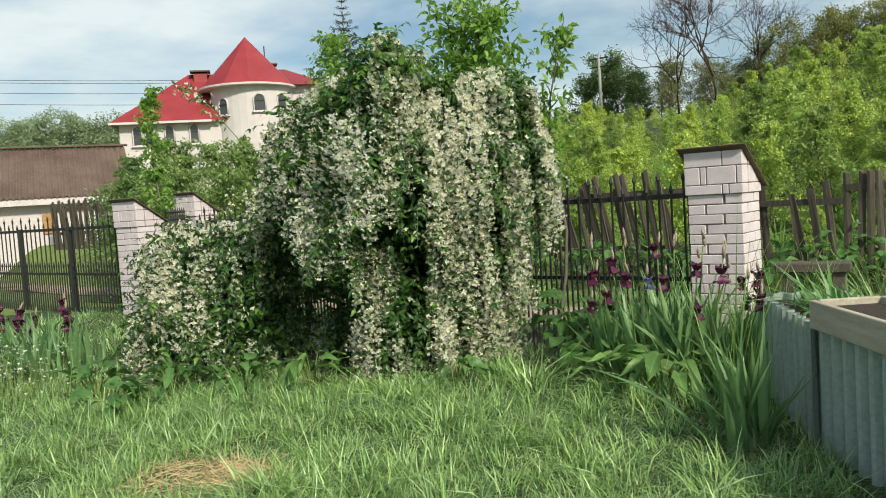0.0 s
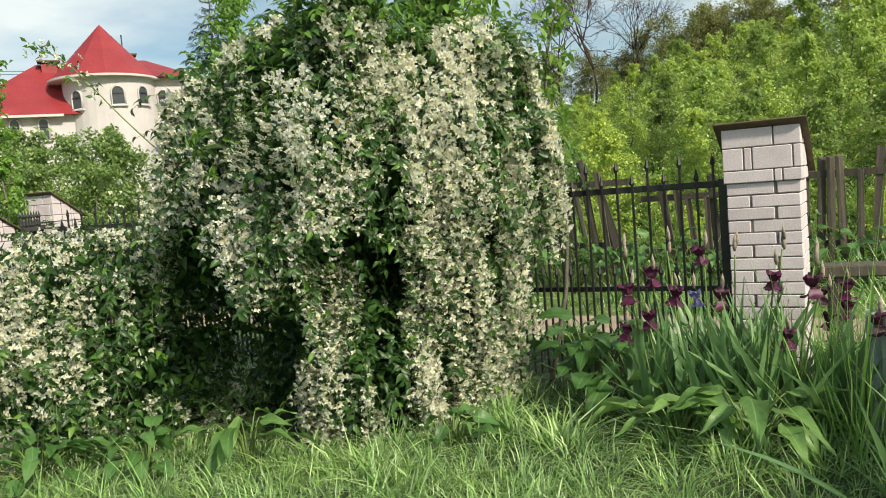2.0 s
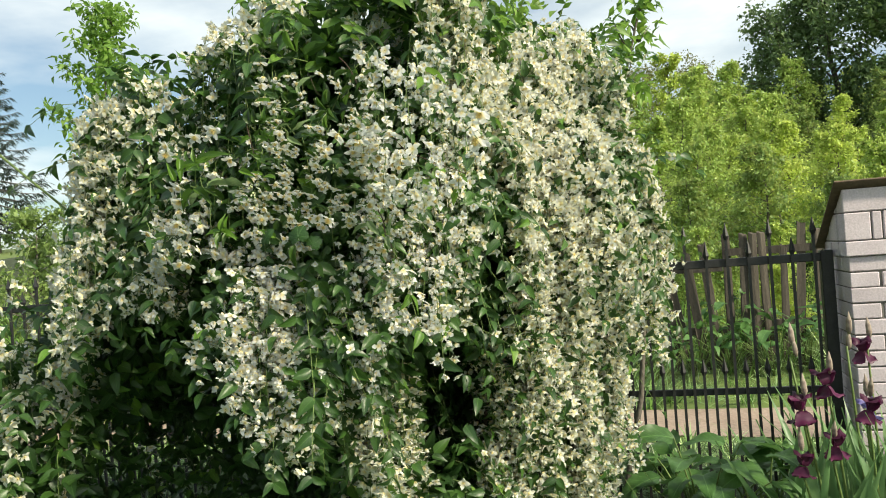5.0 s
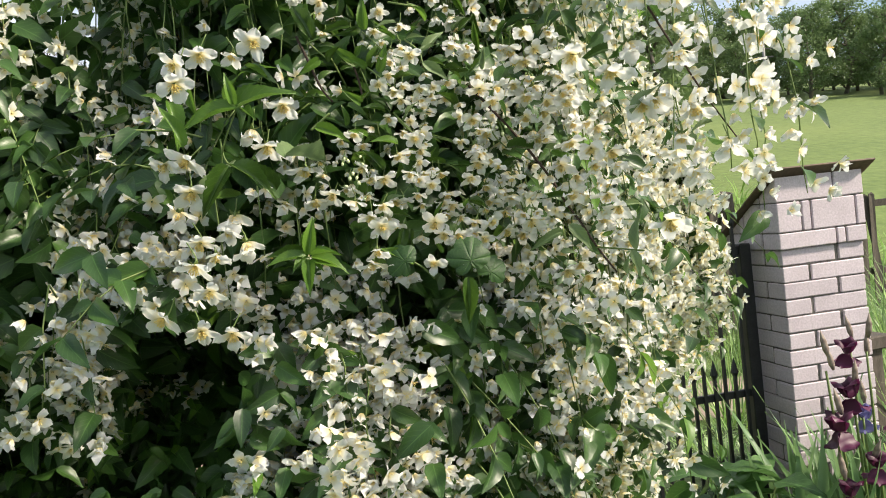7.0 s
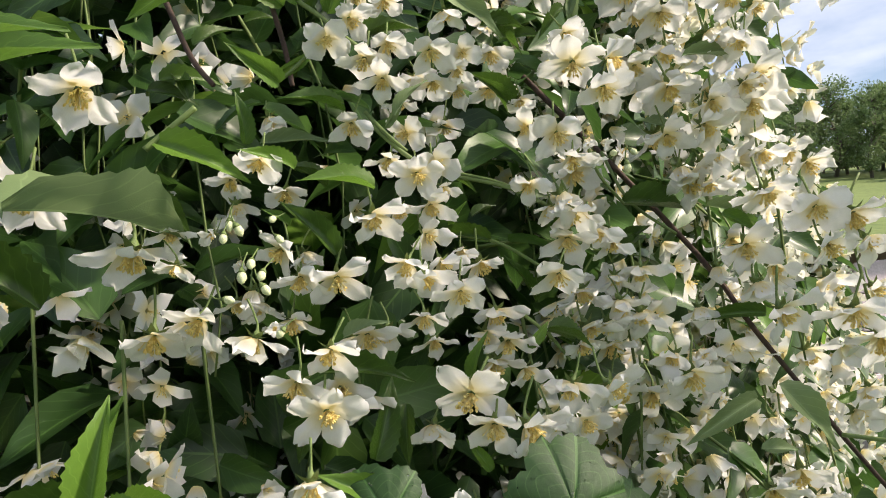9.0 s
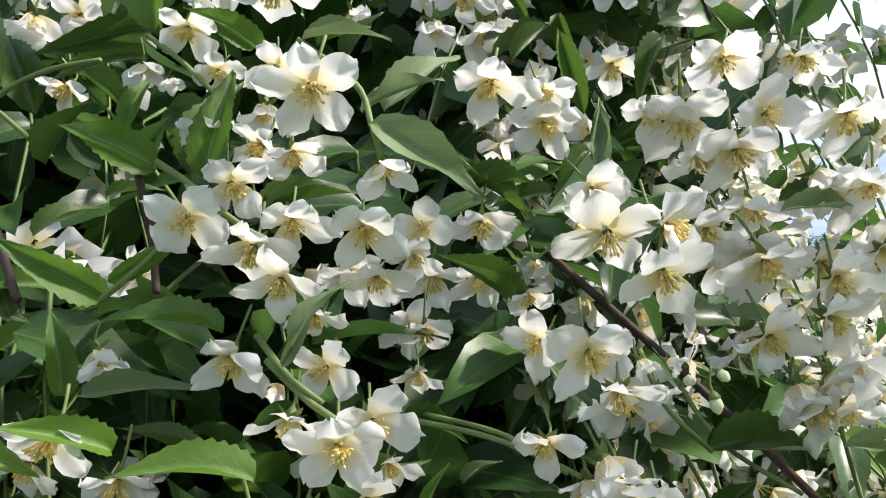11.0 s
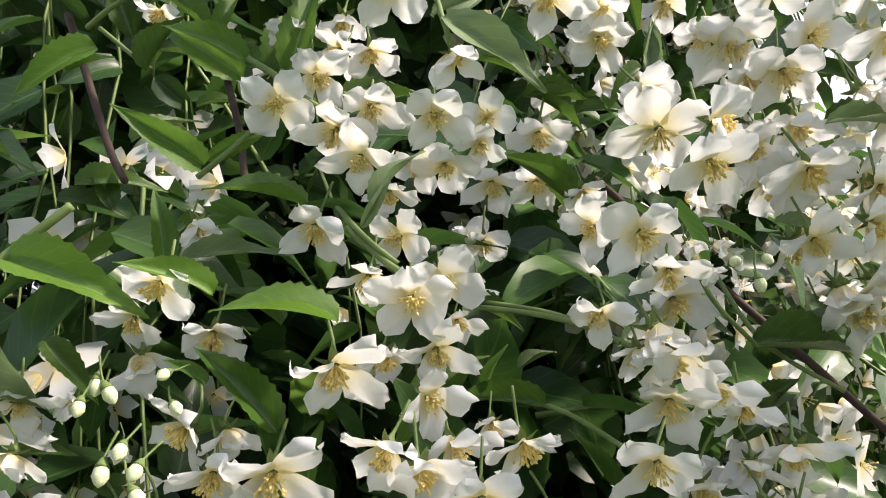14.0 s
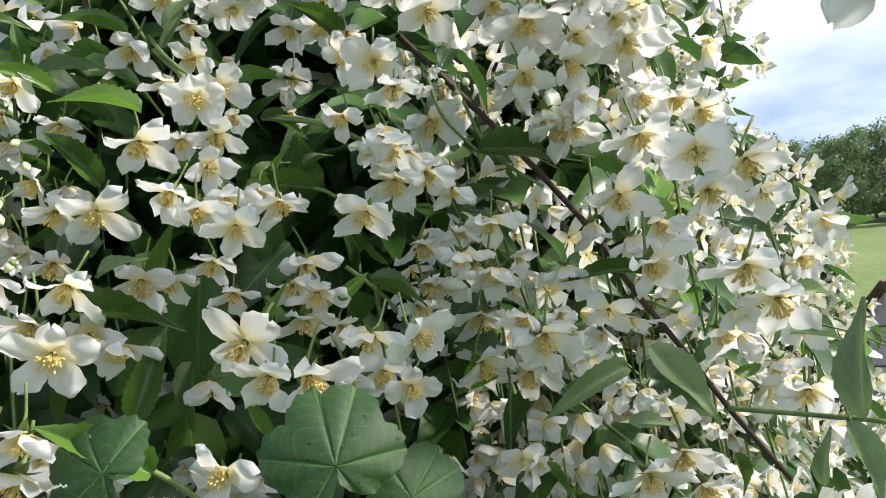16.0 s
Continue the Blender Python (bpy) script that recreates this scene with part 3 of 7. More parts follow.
# ---- flowers and leaves of the mock orange ----
def petal(s, turn, cup, length=1.0, width=0.86, rows=6, cols=2, seed=0, m=0):
    """One broad, slightly notched petal of a flower that faces +z."""
    r = np.random.default_rng(seed)
    ph, tw = r.random() * 6.3, r.normal(0, 0.12)
    ca, sa = math.cos(turn), math.sin(turn)
    v, uv = [], []
    for i in range(rows + 1):
        t = i / rows
        w = width * 0.5 * (0.32 + 0.68 * math.sin(math.pi * min(1.0, 0.05 + 0.70 * t)))
        if t > 0.66:        # the rounded end
            w *= math.sqrt(max(0.0, 1 - 0.90 * ((t - 0.66) / 0.34) ** 2.4))
        w *= 1 + (r.normal(0, 0.055) if t > 0.4 else 0)
        for j in range(-cols, cols + 1):
            q = j / cols
            along = 0.07 + length * (t - (0.05 * (1 - q * q) if i == rows else 0) - 0.10 * q * q * t * t + (r.normal(0, 0.042) if i == rows else r.normal(0, 0.016) if t > 0.6 and abs(j) == cols else 0))
            a = cup * (0.35 + 0.65 * min(1, t * 2.2)) - 0.36 * cup * t * t
            x = along * math.cos(a)
            z = along * math.sin(a) + 0.05 * (1 - q * q) * t * (1 - t) * -2 + 0.085 * math.sin(4 * q + ph + 4 * t) * t - 0.10 * q * q * t + 0.10 * q * q * (1 - t) * w + tw * q * t * 0.5
            y = q * w
            v.append((x * ca - y * sa, x * sa + y * ca, z))
            uv.append((0.5 + 0.5 * q, t))
    k = 2 * cols + 1
    f = [(i * k + j, i * k + j + 1, (i + 1) * k + j + 1, (i + 1) * k + j) for i in range(rows) for j in range(k - 1)]
    s.add(v, f, m, uv)


def petals_shape(cup, n=4, rows=6, cols=2, seed=0):
    r = np.random.default_rng(seed)
    s = Shape()
    for k in range(n):
        petal(s, (k + r.normal(0, 0.06)) * 2 * math.pi / n, cup + r.normal(0, 0.27), 1 + r.normal(0, 0.10), 0.74 * 4.3 / max(n, 4.3) + r.normal(0, 0.05), rows, cols, seed * 17 + k)
    return s


def stamens_shape(n=22, seed=0, sides=3, m=0, into=None):
    r = np.random.default_rng(seed)
    s = into or Shape()
    for k in range(n):
        a, lean = r.random() * 2 * math.pi, r.uniform(0.15, 0.75)
        d = np.array([math.cos(a) * math.sin(lean), math.sin(a) * math.sin(lean), math.cos(lean)])
        L = r.uniform(0.26, 0.42)
        p0, p1 = d * 0.03, d * L + np.array([0, 0, 0.02])
        v, f = tube_arrays([p0, (p0 + p1) / 2 + r.normal(0, 0.012, 3), p1], [0.017, 0.013, 0.011], sides)
        s.add(v, f, m)
        v, f = tube_arrays([p1 - d * 0.01, p1 + d * 0.035, p1 + d * 0.08], [0.013, 0.034, 0.013], 4)
        s.add(v, f, m)
    return s


def calyx_shape(seed=0):
    r = np.random.default_rng(seed)
    s = Shape()
    for k in range(4):
        leaf = leaf_shape(0.42, 0.5, 3, 1, 0.2, 0.1)
        a = (k + 0.5) * math.pi / 2
        m = np.array(Matrix.Rotation(a, 3, "Z") @ Matrix.Rotation(-0.25, 3, "X"))
        s.add(np.asarray(leaf.v) @ m.T + [0, 0, -0.05], leaf.f, 0, leaf.uv)
    bend = r.normal(0, 0.15, 2)
    pts = [(0, 0, 0.0), (0, 0, -0.22), (bend[0] * 0.5, bend[1] * 0.5, -0.5), (bend[0] * 2, bend[1] * 2 + 0.1, -0.95)]
    v, f = tube_arrays(smooth_path(pts, 6), [0.10, 0.13, 0.05, 0.035, 0.035, 0.035], 5)
    return s.add(v, f, 0)


def flower_small(cup, seed):
    """A whole flower in few faces, for the far ones: petals, a yellow heart, no stalk."""
    v, f = tube_arrays([(0, 0, 0.02), (0, 0, 0.22)], [0.05, 0.12], 4)
    return petals_shape(cup, 4, 2, 1, seed).add(v, f, 1)


KINDS = ((0.30, 4), (0.52, 4), (0.78, 4), (1.05, 4), (0.42, 5), (1.32, 4))     # how far the petals close, and their number
PETALS = [[shape_mesh("flower", petals_shape(c, n, 9, 3, 40 + i + 20 * k), [M_PETAL]) for k in range(3)] for i, (c, n) in enumerate(KINDS)]
STAMENS = [shape_mesh("stamen_tuft", stamens_shape(38, 60 + i), [M_POLLEN]) for i in range(3)]
CALYX = [shape_mesh("calyx", calyx_shape(80 + i), [M_STEM]) for i in range(3)]
LEAVES = [shape_mesh("leaf", leaf_shape(1, 0.5, 22, 3, f, c, 1.6, 0.06, wave=1.3), [M_LEAF_NEAR]) for f, c in ((0.55, 0.30), (0.75, 0.18), (0.40, 0.42), (0.60, 0.05))]
YOUNG = [shape_mesh("leaf", leaf_shape(1, 0.5, 22, 3, f, c, 1.6, 0.06, wave=1.3), [M_LEAF_YOUNG_NEAR]) for f, c in ((0.42, 0.30), (0.55, 0.15))]
PALE = [shape_mesh("leaf", leaf_shape(1, 0.5, 18, 3, f, c, 1.6, 0.04, wave=1.8), [M_LEAF_PALE]) for f, c in ((0.30, 0.15), (0.40, 0.30))]

bush = tagged(empty("mock_orange_bush", (-1.7, -0.95, 0)), "overgrown mock orange bush covered in white flowers, arching to the grass", "flowering bush")
bush_in = bush.matrix_world.inverted()


def bloom(x, y, z, mm, az, el, spin, kind):
    """One flower near the eye, mm across, that faces az degrees (clockwise from +y) and el degrees up."""
    a, e = radians(az), radians(max(-82, el - 13))      # they nod
    d = Vector((math.sin(a) * math.cos(e), math.cos(a) * math.cos(e), math.sin(e)))
    m = Matrix.Translation((x, y, z)) @ d.to_track_quat("Z", "Y").to_matrix().to_4x4() @ Matrix.Rotation(radians(spin), 4, "Z") @ Matrix.Scale(mm / (1700 if mm < 45 else 2150), 4)
    ob = link("flower", PETALS[kind][(spin + mm) % 3], bush)
    ob.matrix_basis = bush_in @ m
    link("stamen_tuft", STAMENS[(spin + kind) % 3], ob)
    link("calyx", CALYX[(spin + kind) % 3], ob)


def foliage(ax, ay, az, bx, by, bz, width, face, kind):
    """One leaf near the eye from its foot a to its tip b; face: the way its upper side looks, degrees clockwise from +y and up."""
    a, b = Vector((ax, ay, az)), Vector((bx, by, bz))
    yv = (b - a).normalized()
    f, e = radians(face[0]), radians(face[1])
    up = Vector((math.sin(f) * math.cos(e), math.cos(f) * math.cos(e), math.sin(e)))
    xv = yv.cross(up).normalized()
    zv = xv.cross(yv)
    L = (b - a).length
    m = Matrix.Translation(a) @ Matrix((xv, yv, zv)).transposed().to_4x4() @ Matrix.Diagonal((L * min(width, 0.42) * 1.8, L, L, 1))
    mesh = (LEAVES[0], LEAVES[1], LEAVES[2], YOUNG[0], YOUNG[1], PALE[0], PALE[1], LEAVES[3])[kind]
    link("leaf", mesh, bush).matrix_basis = bush_in @ m


def lobed_leaf(size, seed=0):
    """A broad lobed leaf in the xy plane, toothed and puckered between its veins, drops of water on it; its stalk at the origin, the middle lobe along +y."""
    r = np.random.default_rng(900 + seed)
    n, rings = 120, 14
    fan = math.pi * 2 / 5.4
    v, uv = [], []

    def at(a, t, edge=1.0):
        turn = a - math.pi / 2
        off = abs((turn + fan / 2) % fan - fan / 2) / (fan / 2)
        lobes = 1.0 - 0.20 * off ** 2.0 - 0.55 * max(0, -math.sin(a)) ** 6
        rad = t * size * lobes * (1 + 0.26 * math.sin(a)) * edge
        along = t * 9 - off * 2.6
        pucker = 0.016 * abs(math.sin(along * math.pi)) ** 0.6 * min(1, 3 * off) * (1 - 0.4 * t)
        z = (pucker - 0.035 * math.exp(-off * 14) * (1 - 0.5 * t) - 0.22 * (rad / size) ** 2 + 0.045 * math.sin(3 * a + seed) * t * t + 0.02 * math.sin(11 * a) * t ** 4) * size
        return (rad * math.cos(a), rad * math.sin(a) * 0.95 + size * 0.2, z), off

    for k in range(rings + 1):
        t = k / rings
        for i in range(n):
            tooth = 1 + (0.035 - 0.05 * (i % 4) / 3 if k == rings else 0)
            q, off = at(2 * math.pi * i / n + math.pi / 2, t, tooth)
            v.append(q)
            uv.append((0.5 + 0.5 * off * min(1, t * 1.3), t))
    f = [(k * n + i, k * n + (i + 1) % n, (k + 1) * n + (i + 1) % n, (k + 1) * n + i) for k in range(rings) for i in range(n)]
    s = Shape().add(v, f, 0, uv)
    for _ in range(46):
        (x, y, z), off = at(r.uniform(0, 2 * math.pi), r.uniform(0.15, 0.95))
        w = size * r.uniform(0.010, 0.024)
        dv, df = tube_arrays([(x, y, z - w * 0.1), (x, y, z + w * 0.3), (x, y, z + w * 0.62), (x, y, z + w * 0.72)], [w, w * 0.94, w * 0.55, w * 0.05], 8)
        s.add(dv, df, 1)
    return s


VINE = [shape_mesh("leaf", lobed_leaf(1.0, k), [M_LEAF_VINE, M_DROP]) for k in range(2)]


def vine_leaf(x, y, z, mm, az, el, spin):
    a, e = radians(az), radians(el)
    d = Vector((math.sin(a) * math.cos(e), math.cos(a) * math.cos(e), math.sin(e)))
    link("leaf", VINE[mm % 2], bush, "broad lobed leaf wet with drops").matrix_basis = bush_in @ Matrix.Translation((x, y, z)) @ d.to_track_quat("Z", "Y").to_matrix().to_4x4() @ Matrix.Rotation(radians(spin), 4, "Z") @ Matrix.Scale(mm / 2000, 4)


def twig(name, points, r0, r1, mat, n=14, sides=7, label=""):
    v, f = tube_arrays(smooth_path(points, n), np.linspace(r0, r1, n), sides)
    s = Shape().add(np.asarray(v) - np.array(bush.location), f)
    return scatter(name, s, np.eye(4)[None], [mat], bush, label)


# ---- the mass of the bush: drooping sprays on overlapping domes ----
LOBES = [  # centre, radii, share of sprays, how flowery
    ((-1.80, -1.00, 1.52), (0.64, 0.78, 0.68), 1.4, 0.95),
    ((-1.95, -1.62, 1.42), (0.40, 0.36, 0.36), 1.6, 0.8),
    ((-1.37, -0.72, 1.02), (0.32, 0.36, 0.70), 1.6, 1.0),
    ((-2.95, -1.55, 0.50), (0.50, 0.50, 0.48), 1.0, 0.7),
    ((-3.05, -1.68, 0.90), (0.38, 0.36, 0.34), 0.8, 0.45),
    ((-1.72, -1.25, 0.42), (0.38, 0.34, 0.36), 1.5, 0.95),
    ((-1.11, -0.52, 1.52), (0.28, 0.28, 0.38), 2.2, 1.2),
    ((-1.88, -1.0, 2.14), (0.44, 0.42, 0.33), 1.0, 0.6),
    ((-2.48, -1.38, 1.42), (0.34, 0.40, 0.32), 1.2, 0.6),
    ((-1.27, -0.62, 2.00), (0.36, 0.32, 0.27), 1.8, 1.1),
    ((-2.05, -0.75, 0.85), (0.80, 0.45, 0.80), 0.0, 0.0),
    ((-1.80, -1.58, 1.14), (0.32, 0.36, 0.24), 2.0, 1.0),
    ((-1.50, -1.50, 2.20), (0.15, 0.20, 0.24), 2.0, 0.6),
    ((-2.72, -1.28, 1.00), (0.42, 0.42, 0.44), 1.0, 0.2),
    ((-1.94, -1.45, 1.97), (0.36, 0.28, 0.26), 1.3, 0.85),
    ((-3.30, -2.00, 0.40), (0.46, 0.42, 0.42), 1.2, 0.62),
    ((-3.38, -1.84, 0.88), (0.46, 0.42, 0.38), 1.0, 0.5),
    ((-2.46, -1.36, 1.74), (0.34, 0.34, 0.36), 1.1, 0.6),
    ((-1.44, -0.88, 1.72), (0.34, 0.34, 0.44), 1.6, 1.1),
    ((-1.14, -1.04, 1.56), (0.20, 0.20, 0.26), 1.8, 1.1),
]
LC, LR = np.array([l[0] for l in LOBES]), np.array([l[1] for l in LOBES])


def in_clearing(p):
    """Where the near flowers hang, and the free air before them."""
    x, y, z = p[:, 0], p[:, 1], p[:, 2]
    window = (x > -2.10) & (x < -1.40) & (y < -1.835) & (z > 1.36) & (z < 2.10)
    air = (np.hypot(x + 1.86, (z - 1.52)) < 0.30) & (y < -1.97)
    return window | air


HOLLOWS = (((-2.32, -1.66, 0.74), (0.38, 0.78, 0.44)), ((-1.52, -1.65, 0.95), (0.10, 0.42, 0.20)), ((-1.32, -1.45, 0.62), (0.12, 0.30, 0.13)), ((-1.90, -1.80, 0.62), (0.14, 0.36, 0.20)), ((-2.15, -1.76, 1.28), (0.10, 0.34, 0.13)))


def in_hollow(p, grow=1.0):
    """The shady hollows under the arching canes."""
    inside = np.zeros(len(p), bool)
    for c, r in HOLLOWS:
        inside |= (((p - np.array(c)) / (np.array(r) * grow)) ** 2).sum(1) < 1
    return inside


def on_domes(n, which=None, slack=0.93):
    area = np.array([(r[0] * r[1] + r[1] * r[2] + r[0] * r[2]) * l[2] for r, l in zip(LR, LOBES)])
    if which is not None:
        area = area * which
    k = rng.choice(len(LOBES), n * 3, p=area / area.sum())
    u = unit(rng.normal(size=(n * 3, 3)))
    p = LC[k] + u * LR[k]
    nrm = unit(u / LR[k])
    ok = p[:, 2] > 0.06
    for c, r in zip(LC, LR):
        ok &= (((p - c) / (r * slack)) ** 2).sum(1) > 1 - 1e-6
    idx = np.nonzero(ok)[0][:n]
    return p[idx], nrm[idx], k[idx]


def rand_unit(n):
    return unit(rng.normal(size=(n, 3)))


fl_p, fl_d, lf_p, lf_d, lf_u, stems = [], [], [], [], [], Shape()
free = []          # flowers and leaves of the sprays that hang clear of the bush


def tassel(p, n, length, reach, r, loose=False):
    """A flowering shoot that leans out and then hangs, its flowers crowded down its length."""
    k = max(4, int(length / 0.027))
    s = np.linspace(0, 1, k)
    side = unit(np.array([n[0], n[1], 0]) + r.normal(0, 0.25, 3) * [1, 1, 0])
    pts = p - n * 0.04 + side * (reach * (1 - (1 - s) ** 2))[:, None] + np.array([0, 0, 1.0]) * (0.05 * np.sin(np.pi * np.minimum(1, 1.6 * s)) - length * s ** 1.25)[:, None]
    pts += np.cumsum(r.normal(0, 0.004, (k, 3)), 0)
    pts[:, 2] = np.maximum(pts[:, 2], 0.04)
    if loose or not (in_clearing(pts).any() or in_hollow(pts).any()):
        stems.add(*tube_arrays(pts, np.linspace(0.0018, 0.0008, k), 3))
    for j in range(1, k):
        if r.random() < 0.14:
            continue
        for _ in range(r.integers(2, 4)):
            a = r.random() * 6.283
            out = np.array([math.cos(a), math.sin(a), 0]) + n * 0.7
            d = unit(out * 0.8 + [0, 0, -0.85] + r.normal(0, 0.38, 3))
            fl_p.append(pts[j] + out * r.uniform(0.008, 0.030) + r.normal(0, 0.008, 3)); fl_d.append(d); free.append(loose)
        if r.random() < 0.8:
            a = r.random() * 6.283
            lf_p.append(pts[j]); lf_d.append(unit([math.cos(a), math.sin(a), -0.55] + n * 0.3)); lf_u.append(unit(n + r.normal(0, 0.4, 3) + [0, 0, 0.5]))


r = np.random.default_rng(77)
P, N, K = on_domes(5600)
share = np.array([l[3] for l in LOBES])[K] * np.where(P[:, 2] > 2.15, 0.5, 1.0)
share = np.where((P[:, 0] > -2.25) & (P[:, 0] < -1.85) & (P[:, 1] < -1.4) & (P[:, 2] > 1.5) & (P[:, 2] < 1.9), share * 0.4, share)
share = np.where((P[:, 0] > -2.1) & (P[:, 1] < -1.0) & (P[:, 2] < 1.35), share * 1.5, share)


def strand(p):
    """Above nought where the flowers hang in long crowded strands, below in the leafy gaps between them."""
    a = math.atan2(p[1] + 0.45, p[0] + 1.95)
    fine = noise.noise(Vector((math.cos(a) * 10.5, math.sin(a) * 10.5, p[2] * 1.1)))
    flank = min(0.13, max(0, -2.45 - p[0]) * 0.6) + min(0.09, max(0, p[0] + 1.42) * 0.5)      # no gaps on the two flanks
    front = 0.16 * math.exp(-((p[0] + 1.82) / 0.26) ** 2) if p[1] < -1.2 and p[2] < 1.65 else 0.0      # the full curtain in the middle
    return fine + flank + front + 0.5 * noise.noise(Vector(p * np.array([2.2, 2.2, 1.6]) + np.array([9, 4, 2])))


tuft = np.array([strand(p) for p in P])
hang = ~in_hollow(P) & (r.random(len(P)) < np.clip((tuft + 0.035) * 6.5, 0.0, 1.0) * share)
for i in np.nonzero(hang)[0]:
    tassel(P[i], N[i], r.uniform(0.16, 0.52), r.uniform(0.02, 0.07), r)
# sprays hanging free towards the gate
for p, length in (((-1.50, -2.03, 1.86), 0.20), ((-1.46, -2.06, 1.84), 0.30), ((-1.43, -2.02, 1.82), 0.36), ((-1.40, -2.05, 1.78), 0.26),
                  ((-1.36, -2.03, 1.80), 0.34), ((-1.31, -2.00, 1.74), 0.30), ((-1.27, -2.02, 1.68), 0.22), ((-1.39, -2.00, 1.88), 0.20), ((-1.34, -2.02, 1.84), 0.18)):
    tassel(np.array(p), np.array([0.6, -0.7, 0.2]), length, 0.03, r, True)
# one long cane that leans away over the fence, flowers at its end
cane = smooth_path([(-2.6, -1.3, 1.3), (-3.2, -1.38, 1.84), (-3.62, -1.42, 2.24), (-3.9, -1.45, 2.40)], 24)
stems.add(*tube_arrays(cane, np.linspace(0.006, 0.002, 24), 5))
for j in range(11, 24):
    for _ in range(3):
        a = unit(r.normal(size=3) + [0, -0.3, -0.3])
        fl_p.append(cane[j] + a * r.uniform(0.02, 0.09)); fl_d.append(a); free.append(True)
    for _ in range(4):
        a = unit(r.normal(size=3))
        lf_p.append(cane[j] + a * r.uniform(0.0, 0.06)); lf_d.append(a); lf_u.append(unit(r.normal(size=3) + [0, 0, 1.0]))
for x, y, z in ((-2.08, -1.88, 1.53), (-2.02, -1.86, 1.54), (-1.97, -1.88, 1.52), (-1.92, -1.86, 1.50), (-1.72, -1.86, 1.50), (-1.58, -1.86, 1.58), (-1.52, -1.86, 1.62), (-1.47, -1.86, 1.55), (-1.64, -1.86, 1.52)):
    tassel(np.array([x, y, z]), np.array([0.1, -0.95, 0.1]), r.uniform(0.10, 0.17), 0.02, r, True)
for _ in range(36):
    tassel(np.array([r.uniform(-1.70, -1.36), r.uniform(-1.76, -1.50), r.uniform(1.38, 1.50)]), np.array([0.2, -0.95, 0.1]), r.uniform(0.10, 0.22), 0.03, r, True)
for _ in range(84):
    tassel(np.array([r.uniform(-1.95, -1.42), r.uniform(-1.90, -1.76), r.uniform(1.12, 1.34)]), np.array([0.2, -0.95, 0.2]), r.uniform(0.12, 0.28), 0.04, r)
# a curtain of long tassels over the front
for _ in range(300):
    p = np.array([r.uniform(-2.20, -1.48), r.normal(-1.76, 0.07), r.uniform(1.12, 1.42)])
    p[1] += 0.9 * max(0, p[0] + 1.65)
    if strand(p) < -0.04:
        continue
    tassel(p, np.array([0.1, -0.95, 0.2]), r.uniform(0.18, 0.48), r.uniform(0.03, 0.12), r)
for _ in range(18):
    tassel(np.array([r.uniform(-2.62, -2.16), r.normal(-1.86, 0.07), r.uniform(1.24, 1.50)]), np.array([-0.2, -0.95, 0.2]), r.uniform(0.10, 0.26), r.uniform(0.02, 0.08), r)
# leafy shoots between them
for i in np.nonzero(~hang & ~in_hollow(P) & (r.random(len(P)) < 0.34))[0]:
    length, k = r.uniform(0.10, 0.34), 6
    s = np.linspace(0, 1, k)
    d = unit(N[i] * 0.6 + r.normal(0, 0.35, 3) + [0, 0, 0.35 if P[i, 2] > 1.9 else -0.3])
    pts = P[i] - N[i] * 0.07 + d * (length * s)[:, None] - np.array([0, 0, 1.0]) * (length * r.uniform(0.2, 0.8) * s * s)[:, None]
    if not (in_clearing(pts).any() or in_hollow(pts).any()):
        stems.add(*tube_arrays(pts, np.linspace(0.0020, 0.0008, k), 3))
    for j in range(1, k):
        t = unit(pts[j] - pts[j - 1])
        side = unit(np.cross(t, [0.2, 0.1, 1.0]))
        for sg in (-1, 1):
            lf_p.append(pts[j]); lf_d.append(unit(side * sg + t * 0.7 + r.normal(0, 0.3, 3) - [0, 0, 0.3])); lf_u.append(unit(N[i] + r.normal(0, 0.5, 3) + [0, 0, 0.5]))
        if r.random() < 0.10 * share[i]:
            d2 = unit(N[i] + r.normal(0, 0.5, 3) + [0, 0, -0.3])
            fl_p.append(pts[j] + d2 * 0.02); fl_d.append(d2); free.append(False)
fl_p, fl_d, lf_p, lf_d, lf_u = map(np.array, (fl_p, fl_d, lf_p, lf_d, lf_u))
free = np.array(free)


def near(p, r):
    return np.linalg.norm(p - np.array([-1.8, -2.1, 1.5]), axis=1) < r


def settle(ob):
    """Put a mesh made in world places under the bush."""
    ob.parent = bush
    ob.matrix_parent_inverse = bush_in
    return tagged(ob, kind="stuff")


ok = free | (~in_clearing(fl_p) & ~in_hollow(fl_p, 1.12) & (fl_p[:, 2] > 0.03))
leafy = (fl_p[:, 0] > -2.28) & (fl_p[:, 0] < -1.80) & (fl_p[:, 1] < -1.5) & (fl_p[:, 2] > 1.52) & (fl_p[:, 2] < 2.02)      # a stretch with few flowers
dim = leafy & (fl_p[:, 0] > -2.14) & (fl_p[:, 0] < -1.88) & (fl_p[:, 2] > 1.62)      # hardly any in its middle
ok &= free | ~leafy | (rng.random(len(fl_p)) < np.where(dim, 0.14, 0.36))
shady = (fl_p[:, 0] > -1.80) & (fl_p[:, 0] < -1.42) & (fl_p[:, 1] < -1.45) & (fl_p[:, 2] > 1.42) & (fl_p[:, 2] < 2.0)
ok &= free | ~shady | (rng.random(len(fl_p)) < 0.55)
fl_p, fl_d = fl_p[ok], fl_d[ok]
size = np.where(near(fl_p, 0.85), rng.uniform(0.0155, 0.0200, len(fl_p)), rng.uniform(0.0175, 0.0245, len(fl_p)))
cupk = rng.integers(0, 4, len(fl_p))
close = near(fl_p, 0.62)
